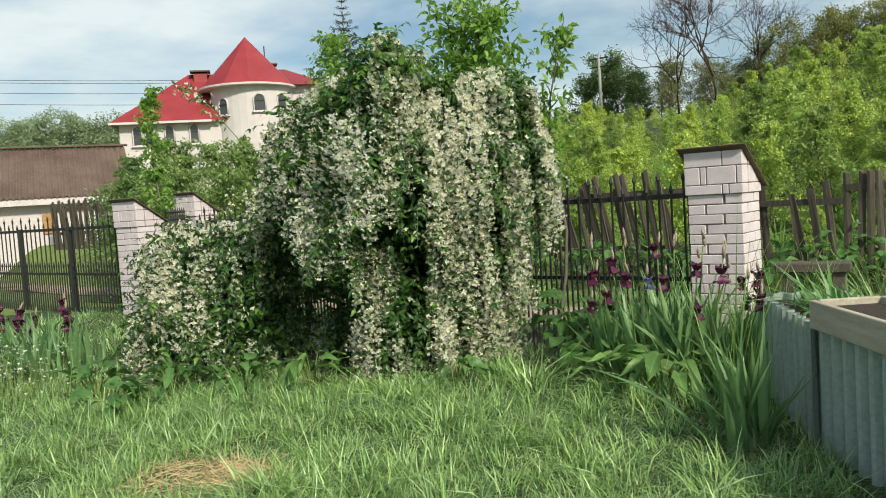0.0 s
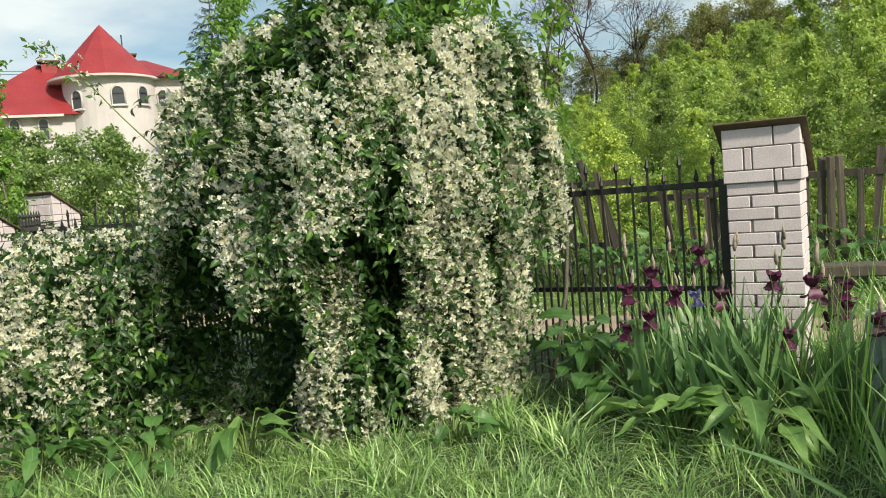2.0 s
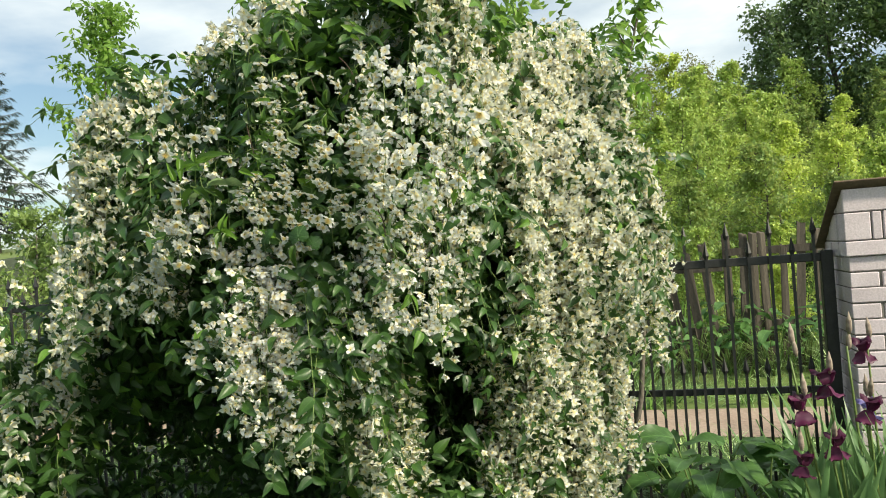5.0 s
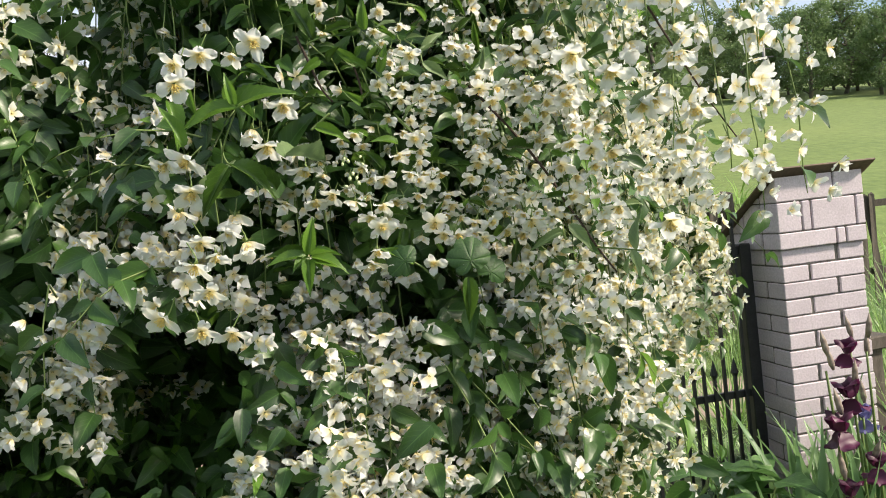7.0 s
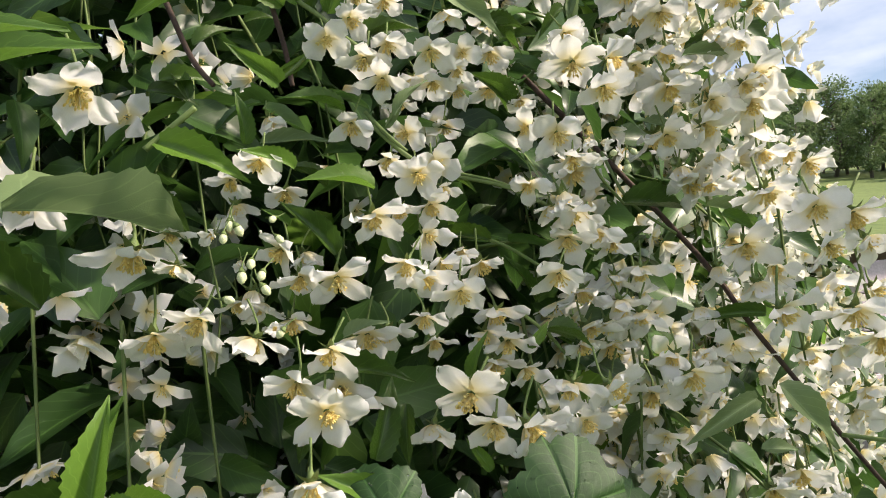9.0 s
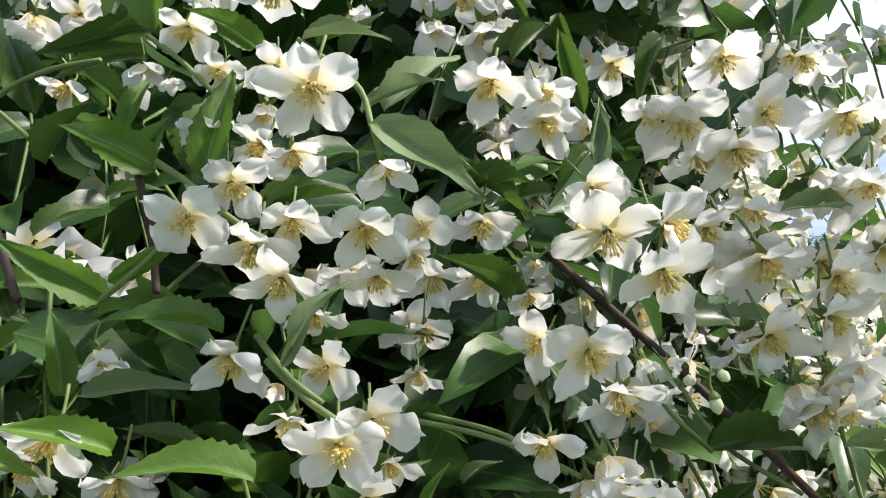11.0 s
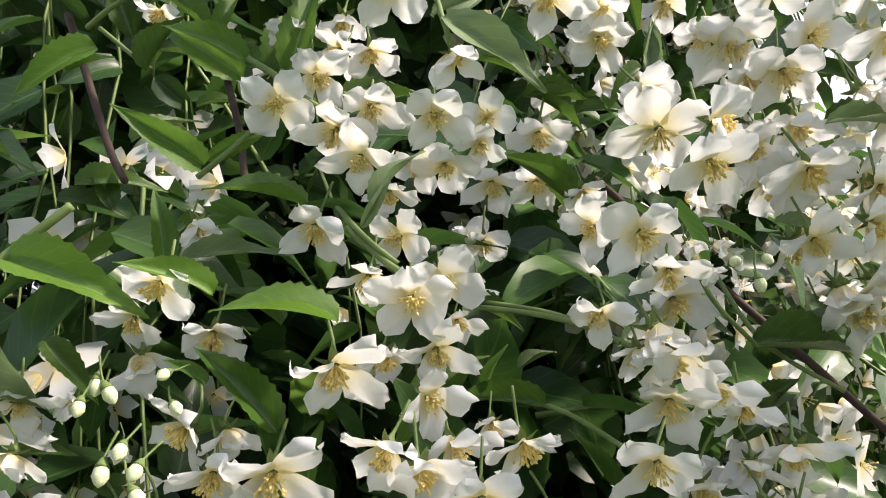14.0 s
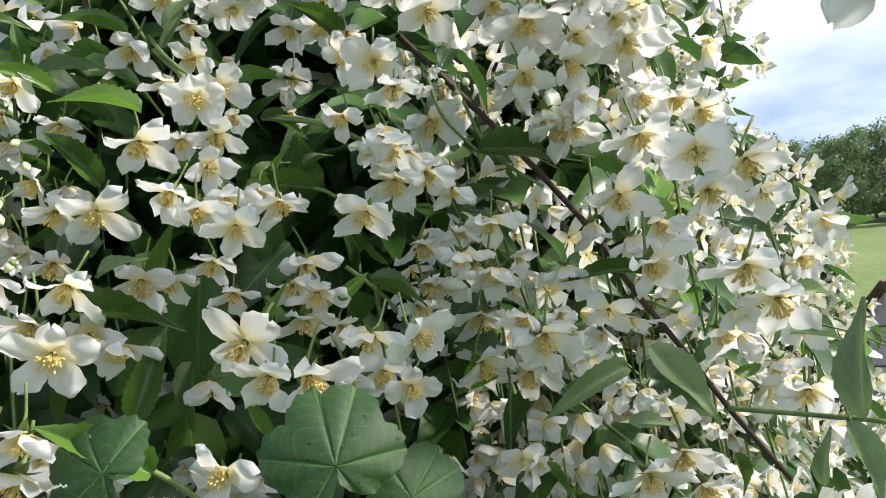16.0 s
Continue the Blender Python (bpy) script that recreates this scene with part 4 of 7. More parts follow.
for k in range(4):
    cup = (0.4, 0.7, 0.95, 1.2)[k]
    sel = (cupk == k) & ~close
    settle(scatter("blossom", flower_small(cup, 100 + k), frames(fl_p[sel], fl_d[sel], rand_unit(sel.sum()), size[sel]), [M_PETAL_CREAM, M_POLLEN]))
    sel = (cupk == k) & close
    shp = petals_shape(cup, 4, 3, 1, 110 + k)
    stamens_shape(6, 120 + k, 3, 1, shp)
    settle(scatter("blossom", shp, frames(fl_p[sel], fl_d[sel], rand_unit(sel.sum()), size[sel]), [M_PETAL, M_POLLEN]))
# leaves of the sprays, and those deeper in
q, qn, qk = on_domes(20000, 1.0 / np.array([max(l[2], 0.3) for l in LOBES]), 0.80)
deep = q - qn * rng.uniform(0.03, 0.45, len(q))[:, None]
core = np.array([0, 2, 5, 8, 10, 13, 14])     # the shady inside
k = rng.choice(core, 12000, p=LR[core].prod(1) / LR[core].prod(1).sum())
inner = LC[k] + rand_unit(len(k)) * LR[k] * (rng.random(len(k)) ** 0.4 * 0.85)[:, None]
back = np.stack([rng.uniform(-2.8, -1.3, 6000), rng.normal(-0.85, 0.12, 6000), rng.uniform(0.05, 1.25, 6000)], 1)      # the dark wall behind the hollows
deep, qn = np.concatenate([deep, inner, back]), np.concatenate([qn, rand_unit(len(k) + len(back))])
lf_p, lf_d, lf_u = np.concatenate([lf_p, deep]), np.concatenate([lf_d, unit(rand_unit(len(deep)) + qn * 0.4 - [0, 0, 0.3])]), np.concatenate([lf_u, unit(qn + rand_unit(len(deep)) * 0.6)])
ok = ~in_clearing(lf_p) & ~in_hollow(lf_p) & ~in_clearing(lf_p + lf_d * 0.05) & (lf_p[:, 2] > 0.03)
lf_p, lf_d, lf_u = lf_p[ok], lf_d[ok], lf_u[ok]
lsize = rng.uniform(0.032, 0.068, len(lf_p))
lsize[-ok[-len(deep):].sum():] *= 1.35
young = rng.random(len(lf_p)) < np.where(lf_p[:, 2] > 2.0, 0.40, 0.06)
close = near(lf_p, 0.7)


def leaf_frames(p, d, u, s):
    """Leaf matrices: local y along d, upper side towards u."""
    x = unit(np.cross(d, u))
    z = np.cross(x, d)
    m = np.zeros((len(p), 4, 4))
    m[:, :3, 0], m[:, :3, 1], m[:, :3, 2], m[:, :3, 3], m[:, 3, 3] = x * s[:, None], d * s[:, None], z * s[:, None], p, 1
    return m


grade = np.where(close, 2, np.where(near(lf_p, 1.7), 1, 0))
LEAF_GRADES = (leaf_shape(1, 0.55, 2, 1, 0.22, 0.25), leaf_shape(1, 0.52, 5, 1, 0.24, 0.28), leaf_shape(1, 0.52, 9, 2, 0.22, 0.25, 1.6, 0.03))
for yes, mat in ((False, M_LEAF), (True, M_LEAF_YOUNG)):
    for c in range(3):
        sel = (young == yes) & (grade == c)
        settle(scatter("foliage", LEAF_GRADES[c], leaf_frames(lf_p[sel], lf_d[sel], lf_u[sel], lsize[sel]), [mat]))
settle(scatter("shoot", stems, np.eye(4)[None], [M_STEM]))
# the arching canes
for i in range(14):
    a = rng.random() * 6.28
    foot = np.array([-1.75 + 0.32 * math.cos(a), -0.95 + 0.28 * math.sin(a), -0.02])
    c = LOBES[(0, 2, 5, 6, 7, 10, 9)[i % 7]][0]
    tip = np.array(c) + rng.normal(0, 0.12, 3)
    mid = (foot + tip) / 2 + np.array([0, 0, 0.35]) - (tip - foot) * np.array([0.2, 0.2, 0])
    twig("cane", [foot, mid, tip], 0.010, 0.004, M_BARK, 12, 6)

# ---- flowers and leaves close to the eye ----
bloom(-1.843, -1.909, 1.798, 27, 178, -56, 77, 1)
bloom(-1.830, -1.911, 1.772, 27, -177, -34, 70, 4)
bloom(-1.808, -1.944, 1.743, 28, -141, -61, 50, 1)
bloom(-1.800, -1.950, 1.703, 29, -174, -37, 19, 4)
bloom(-1.779, -1.864, 1.851, 26, 180, -42, 8, 2)
bloom(-1.754, -1.889, 1.812, 25, -123, -2, 38, 1)
bloom(-1.732, -1.907, 1.722, 31, -154, -42, 49, 2)
bloom(-1.710, -1.900, 1.720, 24, 166, -49, 50, 2)
bloom(-1.709, -1.891, 1.710, 28, -177, -42, 12, 4)
bloom(-1.639, -1.870, 1.717, 39, -149, -51, 33, 2)
bloom(-1.633, -1.865, 1.702, 35, 176, -59, 73, 1)
bloom(-1.619, -1.872, 1.699, 37, -168, -45, 43, 1)
bloom(-1.604, -1.876, 1.713, 33, -179, -22, 85, 2)
bloom(-1.650, -1.868, 1.722, 30, -118, -39, 41, 2)
bloom(-1.701, -1.908, 1.675, 27, 177, -40, 81, 1)
bloom(-1.700, -1.913, 1.656, 36, -157, -45, 15, 0)
bloom(-1.681, -1.920, 1.655, 30, 146, -24, 52, 1)
bloom(-1.829, -1.924, 1.683, 24, 157, -43, 54, 2)
bloom(-1.843, -1.928, 1.671, 27, -172, -28, 48, 1)
bloom(-1.808, -1.918, 1.695, 23, -167, -68, 35, 2)
bloom(-1.819, -1.905, 1.704, 24, -111, -36, 76, 2)
bloom(-1.780, -1.940, 1.679, 22, -170, -63, 52, 3)
bloom(-1.584, -1.876, 1.805, 24, -176, -57, 43, 2)
bloom(-1.658, -1.860, 1.833, 31, -145, -15, 48, 1)
bloom(-1.670, -1.855, 1.842, 28, -138, -50, 71, 2)
bloom(-1.660, -1.845, 1.814, 25, -115, -37, 64, 2)
bloom(-1.641, -1.840, 1.806, 30, 174, -63, 55, 2)
bloom(-1.728, -1.873, 1.783, 29, -139, -71, 70, 2)
bloom(-1.721, -1.870, 1.769, 33, -146, -64, 48, 3)
bloom(-1.743, -1.872, 1.770, 26, -148, -65, 7, 3)
bloom(-1.642, -1.816, 1.773, 32, -153, -58, 77, 2)
bloom(-1.605, -1.850, 1.796, 27, 161, -61, 2, 2)
bloom(-1.619, -1.880, 1.739, 34, -147, -39, 38, 1)
bloom(-1.580, -1.870, 1.743, 25, 178, -47, 46, 2)
bloom(-1.564, -1.875, 1.835, 37, 172, -63, 48, 2)
bloom(-1.544, -1.880, 1.843, 38, -174, -51, 72, 2)
bloom(-1.586, -1.870, 1.851, 38, -144, -58, 34, 3)
bloom(-1.860, -1.915, 1.847, 40, -161, -51, 83, 1)
bloom(-1.837, -1.870, 1.874, 30, -176, -63, 28, 3)
bloom(-1.824, -1.875, 1.854, 29, -180, -56, 21, 2)
bloom(-1.865, -1.860, 1.859, 25, 161, -65, 34, 3)
bloom(-1.910, -1.800, 1.830, 27, -173, -41, 40, 1)
bloom(-1.901, -1.800, 1.820, 26, 176, -41, 82, 2)
bloom(-1.967, -1.760, 1.940, 32, -178, -45, 53, 1)
bloom(-1.954, -1.760, 1.877, 36, -131, -51, 37, 1)
bloom(-1.974, -1.760, 1.876, 34, 179, -49, 52, 2)
bloom(-1.924, -1.780, 1.943, 42, -159, -47, 65, 2)
bloom(-1.917, -1.780, 1.903, 33, -169, -39, 28, 3)
bloom(-1.936, -1.790, 1.837, 34, -175, -64, 36, 3)
bloom(-1.840, -1.920, 1.744, 23, -148, -49, 8, 2)
bloom(-1.831, -1.918, 1.728, 18, -174, -44, 4, 2)
bloom(-1.856, -1.918, 1.732, 16, -170, -68, 25, 3)
bloom(-1.848, -1.918, 1.725, 11, 146, -47, 15, 5)
bloom(-1.836, -1.915, 1.711, 21, -118, -47, 84, 3)
bloom(-1.810, -1.945, 1.713, 19, -168, -48, 14, 2)
bloom(-1.802, -1.868, 1.874, 29, -178, -50, 69, 2)
bloom(-1.709, -1.860, 1.872, 28, -138, -53, 68, 2)
bloom(-1.680, -1.862, 1.859, 23, -174, -55, 30, 2)
bloom(-1.750, -1.885, 1.794, 23, 177, -48, 0, 3)
bloom(-1.823, -1.895, 1.805, 21, -174, -37, 51, 3)
bloom(-1.869, -1.880, 1.821, 24, -138, -43, 54, 3)
bloom(-1.776, -1.850, 1.791, 22, 154, -51, 0, 3)
bloom(-1.810, -1.928, 1.667, 25, 175, -40, 61, 2)
bloom(-1.823, -1.926, 1.660, 28, -149, -46, 65, 1)
bloom(-1.815, -1.930, 1.647, 25, -149, -47, 75, 1)
bloom(-1.788, -1.931, 1.661, 26, -175, -35, 42, 2)
bloom(-1.768, -1.922, 1.662, 21, -168, -17, 72, 1)
bloom(-1.771, -1.918, 1.654, 19, -172, -54, 77, 2)
bloom(-1.784, -1.912, 1.649, 24, -166, -48, 6, 1)
bloom(-1.793, -1.905, 1.654, 24, -146, -43, 89, 2)
bloom(-1.806, -1.920, 1.637, 19, -125, -70, 27, 2)
bloom(-1.833, -1.921, 1.626, 26, -165, -41, 9, 2)
bloom(-1.804, -1.922, 1.619, 23, -146, -15, 41, 2)
bloom(-1.803, -1.935, 1.594, 28, -178, -23, 15, 4)
bloom(-1.792, -1.930, 1.600, 27, 172, -25, 67, 2)
bloom(-1.816, -1.930, 1.604, 24, -123, -57, 40, 2)
bloom(-1.788, -1.925, 1.587, 17, 162, -48, 18, 2)
bloom(-1.730, -1.907, 1.621, 23, -129, -15, 67, 2)
bloom(-1.717, -1.918, 1.614, 31, -175, -25, 43, 1)
bloom(-1.708, -1.916, 1.600, 28, -155, -56, 86, 1)
bloom(-1.700, -1.918, 1.609, 13, 164, -44, 11, 5)
bloom(-1.689, -1.915, 1.608, 11, 125, -26, 65, 5)
bloom(-1.694, -1.915, 1.600, 12, 149, -47, 70, 5)
bloom(-1.735, -1.913, 1.587, 23, -131, -25, 72, 2)
bloom(-1.718, -1.917, 1.579, 30, 166, -41, 58, 3)
bloom(-1.723, -1.910, 1.573, 24, -156, -61, 50, 2)
bloom(-1.702, -1.900, 1.570, 25, 178, -58, 10, 2)
bloom(-1.687, -1.922, 1.638, 33, -168, -33, 20, 0)
bloom(-1.736, -1.869, 1.678, 29, -157, -50, 19, 1)
bloom(-1.741, -1.872, 1.654, 23, -152, -52, 19, 2)
bloom(-1.727, -1.890, 1.642, 20, -176, -65, 56, 2)
bloom(-1.759, -1.820, 1.645, 26, -171, -48, 34, 1)
bloom(-1.762, -1.800, 1.628, 23, -166, -61, 88, 2)
bloom(-1.628, -1.878, 1.616, 30, -165, -46, 76, 1)
bloom(-1.602, -1.880, 1.621, 33, 167, -42, 34, 1)
bloom(-1.623, -1.880, 1.647, 38, -171, -52, 72, 1)
bloom(-1.595, -1.882, 1.636, 32, -169, -54, 89, 1)
bloom(-1.636, -1.862, 1.667, 31, -165, -51, 83, 2)
bloom(-1.611, -1.860, 1.677, 32, -146, -53, 51, 2)
bloom(-1.574, -1.888, 1.705, 36, -139, -57, 59, 1)
bloom(-1.559, -1.885, 1.697, 30, 145, -40, 8, 2)
bloom(-1.574, -1.890, 1.673, 29, -118, -36, 30, 2)
bloom(-1.591, -1.880, 1.682, 31, 155, -44, 86, 3)
bloom(-1.581, -1.880, 1.737, 28, -168, -64, 10, 2)
bloom(-1.570, -1.880, 1.646, 26, 150, -48, 37, 2)
bloom(-1.876, -1.910, 1.635, 21, 140, -52, 3, 3)
bloom(-1.883, -1.933, 1.607, 27, -152, -38, 9, 1)
bloom(-1.899, -1.905, 1.603, 24, -159, -49, 69, 2)
bloom(-1.871, -1.910, 1.594, 25, -152, -52, 9, 2)
bloom(-1.902, -1.850, 1.762, 24, -120, -33, 47, 2)
bloom(-1.817, -1.900, 1.722, 24, -142, -61, 33, 3)
bloom(-1.600, -1.870, 1.585, 28, 131, -54, 67, 2)
bloom(-1.617, -1.870, 1.596, 30, -166, -58, 45, 3)
bloom(-1.600, -1.868, 1.599, 29, 149, -47, 82, 3)
bloom(-1.898, -1.900, 1.590, 24, 180, -57, 82, 3)
bloom(-1.796, -1.927, 1.578, 24, -169, -48, 61, 1)
bloom(-1.801, -1.931, 1.562, 24, 155, -22, 8, 2)
bloom(-1.829, -1.939, 1.574, 31, -179, -57, 45, 1)
bloom(-1.813, -1.925, 1.578, 22, 172, -58, 6, 2)
bloom(-1.868, -1.933, 1.546, 28, -161, -48, 42, 4)
bloom(-1.850, -1.935, 1.544, 31, -179, -41, 45, 0)
bloom(-1.876, -1.929, 1.561, 28, -121, -27, 87, 2)
bloom(-1.865, -1.925, 1.559, 21, 136, -58, 14, 3)
bloom(-1.815, -1.948, 1.547, 26, -130, -47, 16, 2)
bloom(-1.806, -1.940, 1.540, 30, 175, -44, 24, 1)
bloom(-1.789, -1.945, 1.530, 26, -175, -36, 37, 4)
bloom(-1.779, -1.915, 1.553, 19, 168, -50, 52, 2)
bloom(-1.770, -1.918, 1.545, 28, 159, -52, 67, 1)
bloom(-1.794, -1.930, 1.547, 25, 154, -36, 85, 2)
bloom(-1.760, -1.902, 1.517, 29, -170, -40, 84, 2)
bloom(-1.756, -1.907, 1.500, 29, -168, -48, 80, 2)
bloom(-1.768, -1.902, 1.506, 26, -140, -52, 14, 1)
bloom(-1.729, -1.928, 1.534, 30, -161, -37, 17, 1)
bloom(-1.659, -1.882, 1.533, 31, -155, -46, 79, 2)
bloom(-1.676, -1.880, 1.530, 24, -141, -49, 68, 3)
bloom(-1.619, -1.840, 1.659, 44, -179, -53, 10, 1)
bloom(-1.600, -1.845, 1.664, 38, 156, -59, 4, 2)
bloom(-1.623, -1.854, 1.622, 39, 157, -62, 62, 1)
bloom(-1.713, -1.917, 1.569, 31, -167, -60, 62, 2)
bloom(-1.694, -1.900, 1.558, 30, 174, -45, 32, 2)
bloom(-1.679, -1.889, 1.551, 27, -167, -56, 26, 2)
bloom(-1.581, -1.876, 1.541, 38, -164, -40, 68, 1)
bloom(-1.580, -1.880, 1.516, 32, 167, -56, 21, 3)
bloom(-1.679, -1.890, 1.515, 27, -170, -57, 77, 2)
bloom(-1.664, -1.885, 1.506, 29, 165, -67, 57, 2)
bloom(-1.617, -1.870, 1.504, 26, -170, -53, 6, 3)
bloom(-1.594, -1.860, 1.529, 29, -168, -67, 28, 3)
bloom(-1.909, -1.930, 1.572, 14, -141, -17, 24, 5)
bloom(-1.897, -1.925, 1.558, 11, -162, -64, 38, 5)
bloom(-1.893, -1.925, 1.542, 24, -179, -59, 7, 3)
bloom(-1.901, -1.920, 1.537, 22, -148, -60, 75, 2)
bloom(-1.890, -1.915, 1.536, 25, -169, -61, 64, 3)
bloom(-1.883, -1.940, 1.522, 10, -173, -5, 83, 5)
bloom(-1.919, -1.930, 1.530, 32, -145, -39, 43, 2)
bloom(-1.928, -1.930, 1.558, 21, -136, -58, 84, 2)
bloom(-1.931, -1.920, 1.576, 22, 174, -61, 11, 2)
bloom(-1.858, -1.955, 1.509, 29, -143, -48, 14, 1)
bloom(-1.893, -1.940, 1.518, 29, -126, -49, 51, 2)
bloom(-1.874, -1.920, 1.525, 29, -169, -58, 53, 4)
bloom(-1.804, -1.915, 1.519, 26, -152, -55, 89, 2)
bloom(-1.824, -1.910, 1.514, 27, -140, -52, 77, 2)
bloom(-1.842, -1.900, 1.512, 28, 178, -68, 62, 2)
bloom(-1.797, -1.900, 1.505, 22, 179, -57, 11, 2)
bloom(-1.570, -1.875, 1.675, 38, -142, -56, 57, 1)
bloom(-1.556, -1.875, 1.654, 38, -180, -39, 82, 2)
bloom(-1.561, -1.870, 1.636, 37, -176, -47, 13, 2)
bloom(-1.554, -1.865, 1.603, 32, 174, -42, 57, 2)
bloom(-1.554, -1.865, 1.580, 32, 162, -58, 19, 2)
bloom(-1.702, -1.880, 1.492, 30, 175, -60, 1, 2)
bloom(-1.685, -1.880, 1.502, 28, 158, -54, 65, 2)
bloom(-1.764, -1.800, 1.651, 28, 161, -29, 68, 4)
bloom(-1.758, -1.860, 1.660, 27, -157, -58, 12, 2)
bloom(-1.607, -1.862, 1.589, 43, 162, -46, 87, 1)
bloom(-1.567, -1.883, 1.574, 40, -177, -47, 51, 4)
bloom(-1.539, -1.893, 1.560, 42, -155, -26, 48, 1)
bloom(-1.540, -1.900, 1.535, 36, 164, -34, 38, 1)
bloom(-1.502, -1.880, 1.555, 42, 172, -49, 9, 2)
bloom(-1.526, -1.850, 1.605, 37, 168, -50, 54, 4)
bloom(-1.509, -1.850, 1.595, 35, 164, -45, 7, 2)
bloom(-1.499, -1.885, 1.537, 34, 166, -36, 10, 3)
bloom(-1.571, -1.845, 1.547, 46, -154, -53, 78, 1)
bloom(-1.615, -1.860, 1.653, 45, -155, -33, 47, 1)
bloom(-1.587, -1.860, 1.647, 43, 149, -29, 52, 2)
bloom(-1.554, -1.860, 1.640, 44, 178, -39, 4, 2)
bloom(-1.548, -1.855, 1.624, 41, -177, -64, 19, 3)
bloom(-1.789, -1.945, 1.478, 39, -146, -27, 36, 0)
bloom(-1.763, -1.952, 1.460, 36, 165, -40, 19, 1)
bloom(-1.780, -1.950, 1.462, 30, -150, -36, 36, 2)
bloom(-1.714, -1.945, 1.473, 32, 144, -21, 55, 1)
bloom(-1.733, -1.940, 1.475, 31, -136, -33, 67, 2)
bloom(-1.715, -1.905, 1.449, 28, 180, -16, 3, 2)
bloom(-1.727, -1.900, 1.458, 31, -154, -36, 38, 2)
bloom(-1.747, -1.940, 1.460, 28, 173, -44, 80, 3)
bloom(-1.807, -1.930, 1.463, 26, -151, -51, 21, 3)
bloom(-1.854, -1.940, 1.489, 30, -173, -18, 70, 4)
bloom(-1.863, -1.962, 1.481, 33, 175, -22, 6, 4)
bloom(-1.844, -1.938, 1.483, 29, 178, -47, 57, 2)
bloom(-1.875, -1.950, 1.495, 32, -145, -41, 43, 4)
bloom(-1.799, -1.965, 1.425, 30, -146, 6, 80, 2)
bloom(-1.873, -1.970, 1.451, 33, -177, -50, 17, 2)
bloom(-1.879, -1.960, 1.435, 37, -145, -47, 65, 1)
bloom(-1.857, -1.965, 1.428, 30, 179, -47, 5, 2)
bloom(-1.641, -1.897, 1.467, 39, -166, -50, 58, 2)
bloom(-1.648, -1.890, 1.478, 28, -128, -19, 77, 3)
bloom(-1.631, -1.890, 1.479, 22, 177, -28, 80, 3)
bloom(-1.494, -1.800, 1.459, 42, -171, -56, 52, 1)
bloom(-1.520, -1.892, 1.492, 44, -139, -45, 32, 4)
bloom(-1.505, -1.893, 1.472, 42, -142, -46, 66, 2)
bloom(-1.581, -1.905, 1.499, 39, 172, -48, 58, 1)
bloom(-1.553, -1.860, 1.525, 30, 175, -38, 35, 2)
bloom(-1.428, -1.800, 1.501, 47, 168, -40, 47, 1)
bloom(-1.504, -1.850, 1.513, 40, 165, -47, 82, 2)
bloom(-1.570, -1.885, 1.396, 41, -150, -54, 50, 2)
bloom(-1.591, -1.885, 1.387, 38, -173, -44, 4, 2)
bloom(-1.559, -1.880, 1.377, 38, 164, -53, 16, 2)
bloom(-1.589, -1.890, 1.432, 27, 177, -43, 10, 3)
bloom(-1.482, -1.870, 1.418, 47, -134, -36, 14, 2)
bloom(-1.493, -1.860, 1.436, 30, -165, -48, 80, 2)
bloom(-1.506, -1.860, 1.421, 31, 175, -18, 88, 3)
bloom(-1.668, -1.870, 1.512, 32, -126, -41, 61, 2)
bloom(-1.656, -1.870, 1.507, 31, -166, -55, 62, 3)
bloom(-1.763, -1.900, 1.489, 32, -159, -53, 88, 1)
bloom(-1.746, -1.900, 1.483, 26, 154, -45, 6, 2)
bloom(-1.836, -1.920, 1.513, 30, 179, -43, 27, 2)
bloom(-1.698, -1.880, 1.524, 32, -180, -61, 9, 2)
bloom(-1.698, -1.880, 1.502, 33, 140, -46, 47, 2)
bloom(-1.666, -1.840, 1.456, 40, 148, -40, 13, 1)
bloom(-1.659, -1.820, 1.484, 39, 177, -50, 44, 1)
bloom(-1.632, -1.820, 1.446, 38, -142, -43, 68, 2)
bloom(-1.679, -1.840, 1.604, 41, 173, -48, 68, 2)
bloom(-1.711, -1.900, 1.555, 32, -155, -49, 22, 2)
bloom(-1.513, -1.950, 1.406, 22, -157, -48, 77, 3)
bloom(-2.094, -1.970, 1.588, 57, -140, -27, 14, 1)
bloom(-2.122, -1.960, 1.586, 50, -138, -20, 72, 2)
bloom(-2.093, -1.980, 1.548, 58, -172, -41, 35, 2)
bloom(-2.113, -1.950, 1.526, 42, -158, -54, 76, 3)
bloom(-2.046, -1.970, 1.514, 43, -169, -36, 72, 3)
bloom(-2.086, -2.010, 1.485, 49, -149, -45, 88, 4)
bloom(-2.070, -2.010, 1.468, 45, 169, -47, 38, 2)
bloom(-2.079, -2.150, 1.462, 38, -145, -46, 82, 4)
bloom(-2.082, -2.010, 1.426, 49, -166, -28, 57, 4)
bloom(-2.035, -1.980, 1.480, 42, 174, -55, 79, 3)
bloom(-2.053, -1.970, 1.498, 37, -153, -40, 79, 3)
bloom(-2.069, -1.920, 1.728, 53, -176, -46, 7, 4)
bloom(-2.089, -2.030, 1.693, 46, -144, -13, 27, 2)
bloom(-2.092, -2.030, 1.671, 43, 172, -36, 15, 2)
bloom(-2.000, -1.940, 1.735, 57, 175, -20, 1, 4)
bloom(-2.027, -1.920, 1.726, 45, -133, -50, 83, 3)
bloom(-1.971, -1.910, 1.656, 42, -176, -48, 63, 2)
bloom(-2.014, -1.920, 1.626, 40, -148, -53, 17, 3)
bloom(-1.997, -1.920, 1.602, 41, -175, -52, 55, 2)
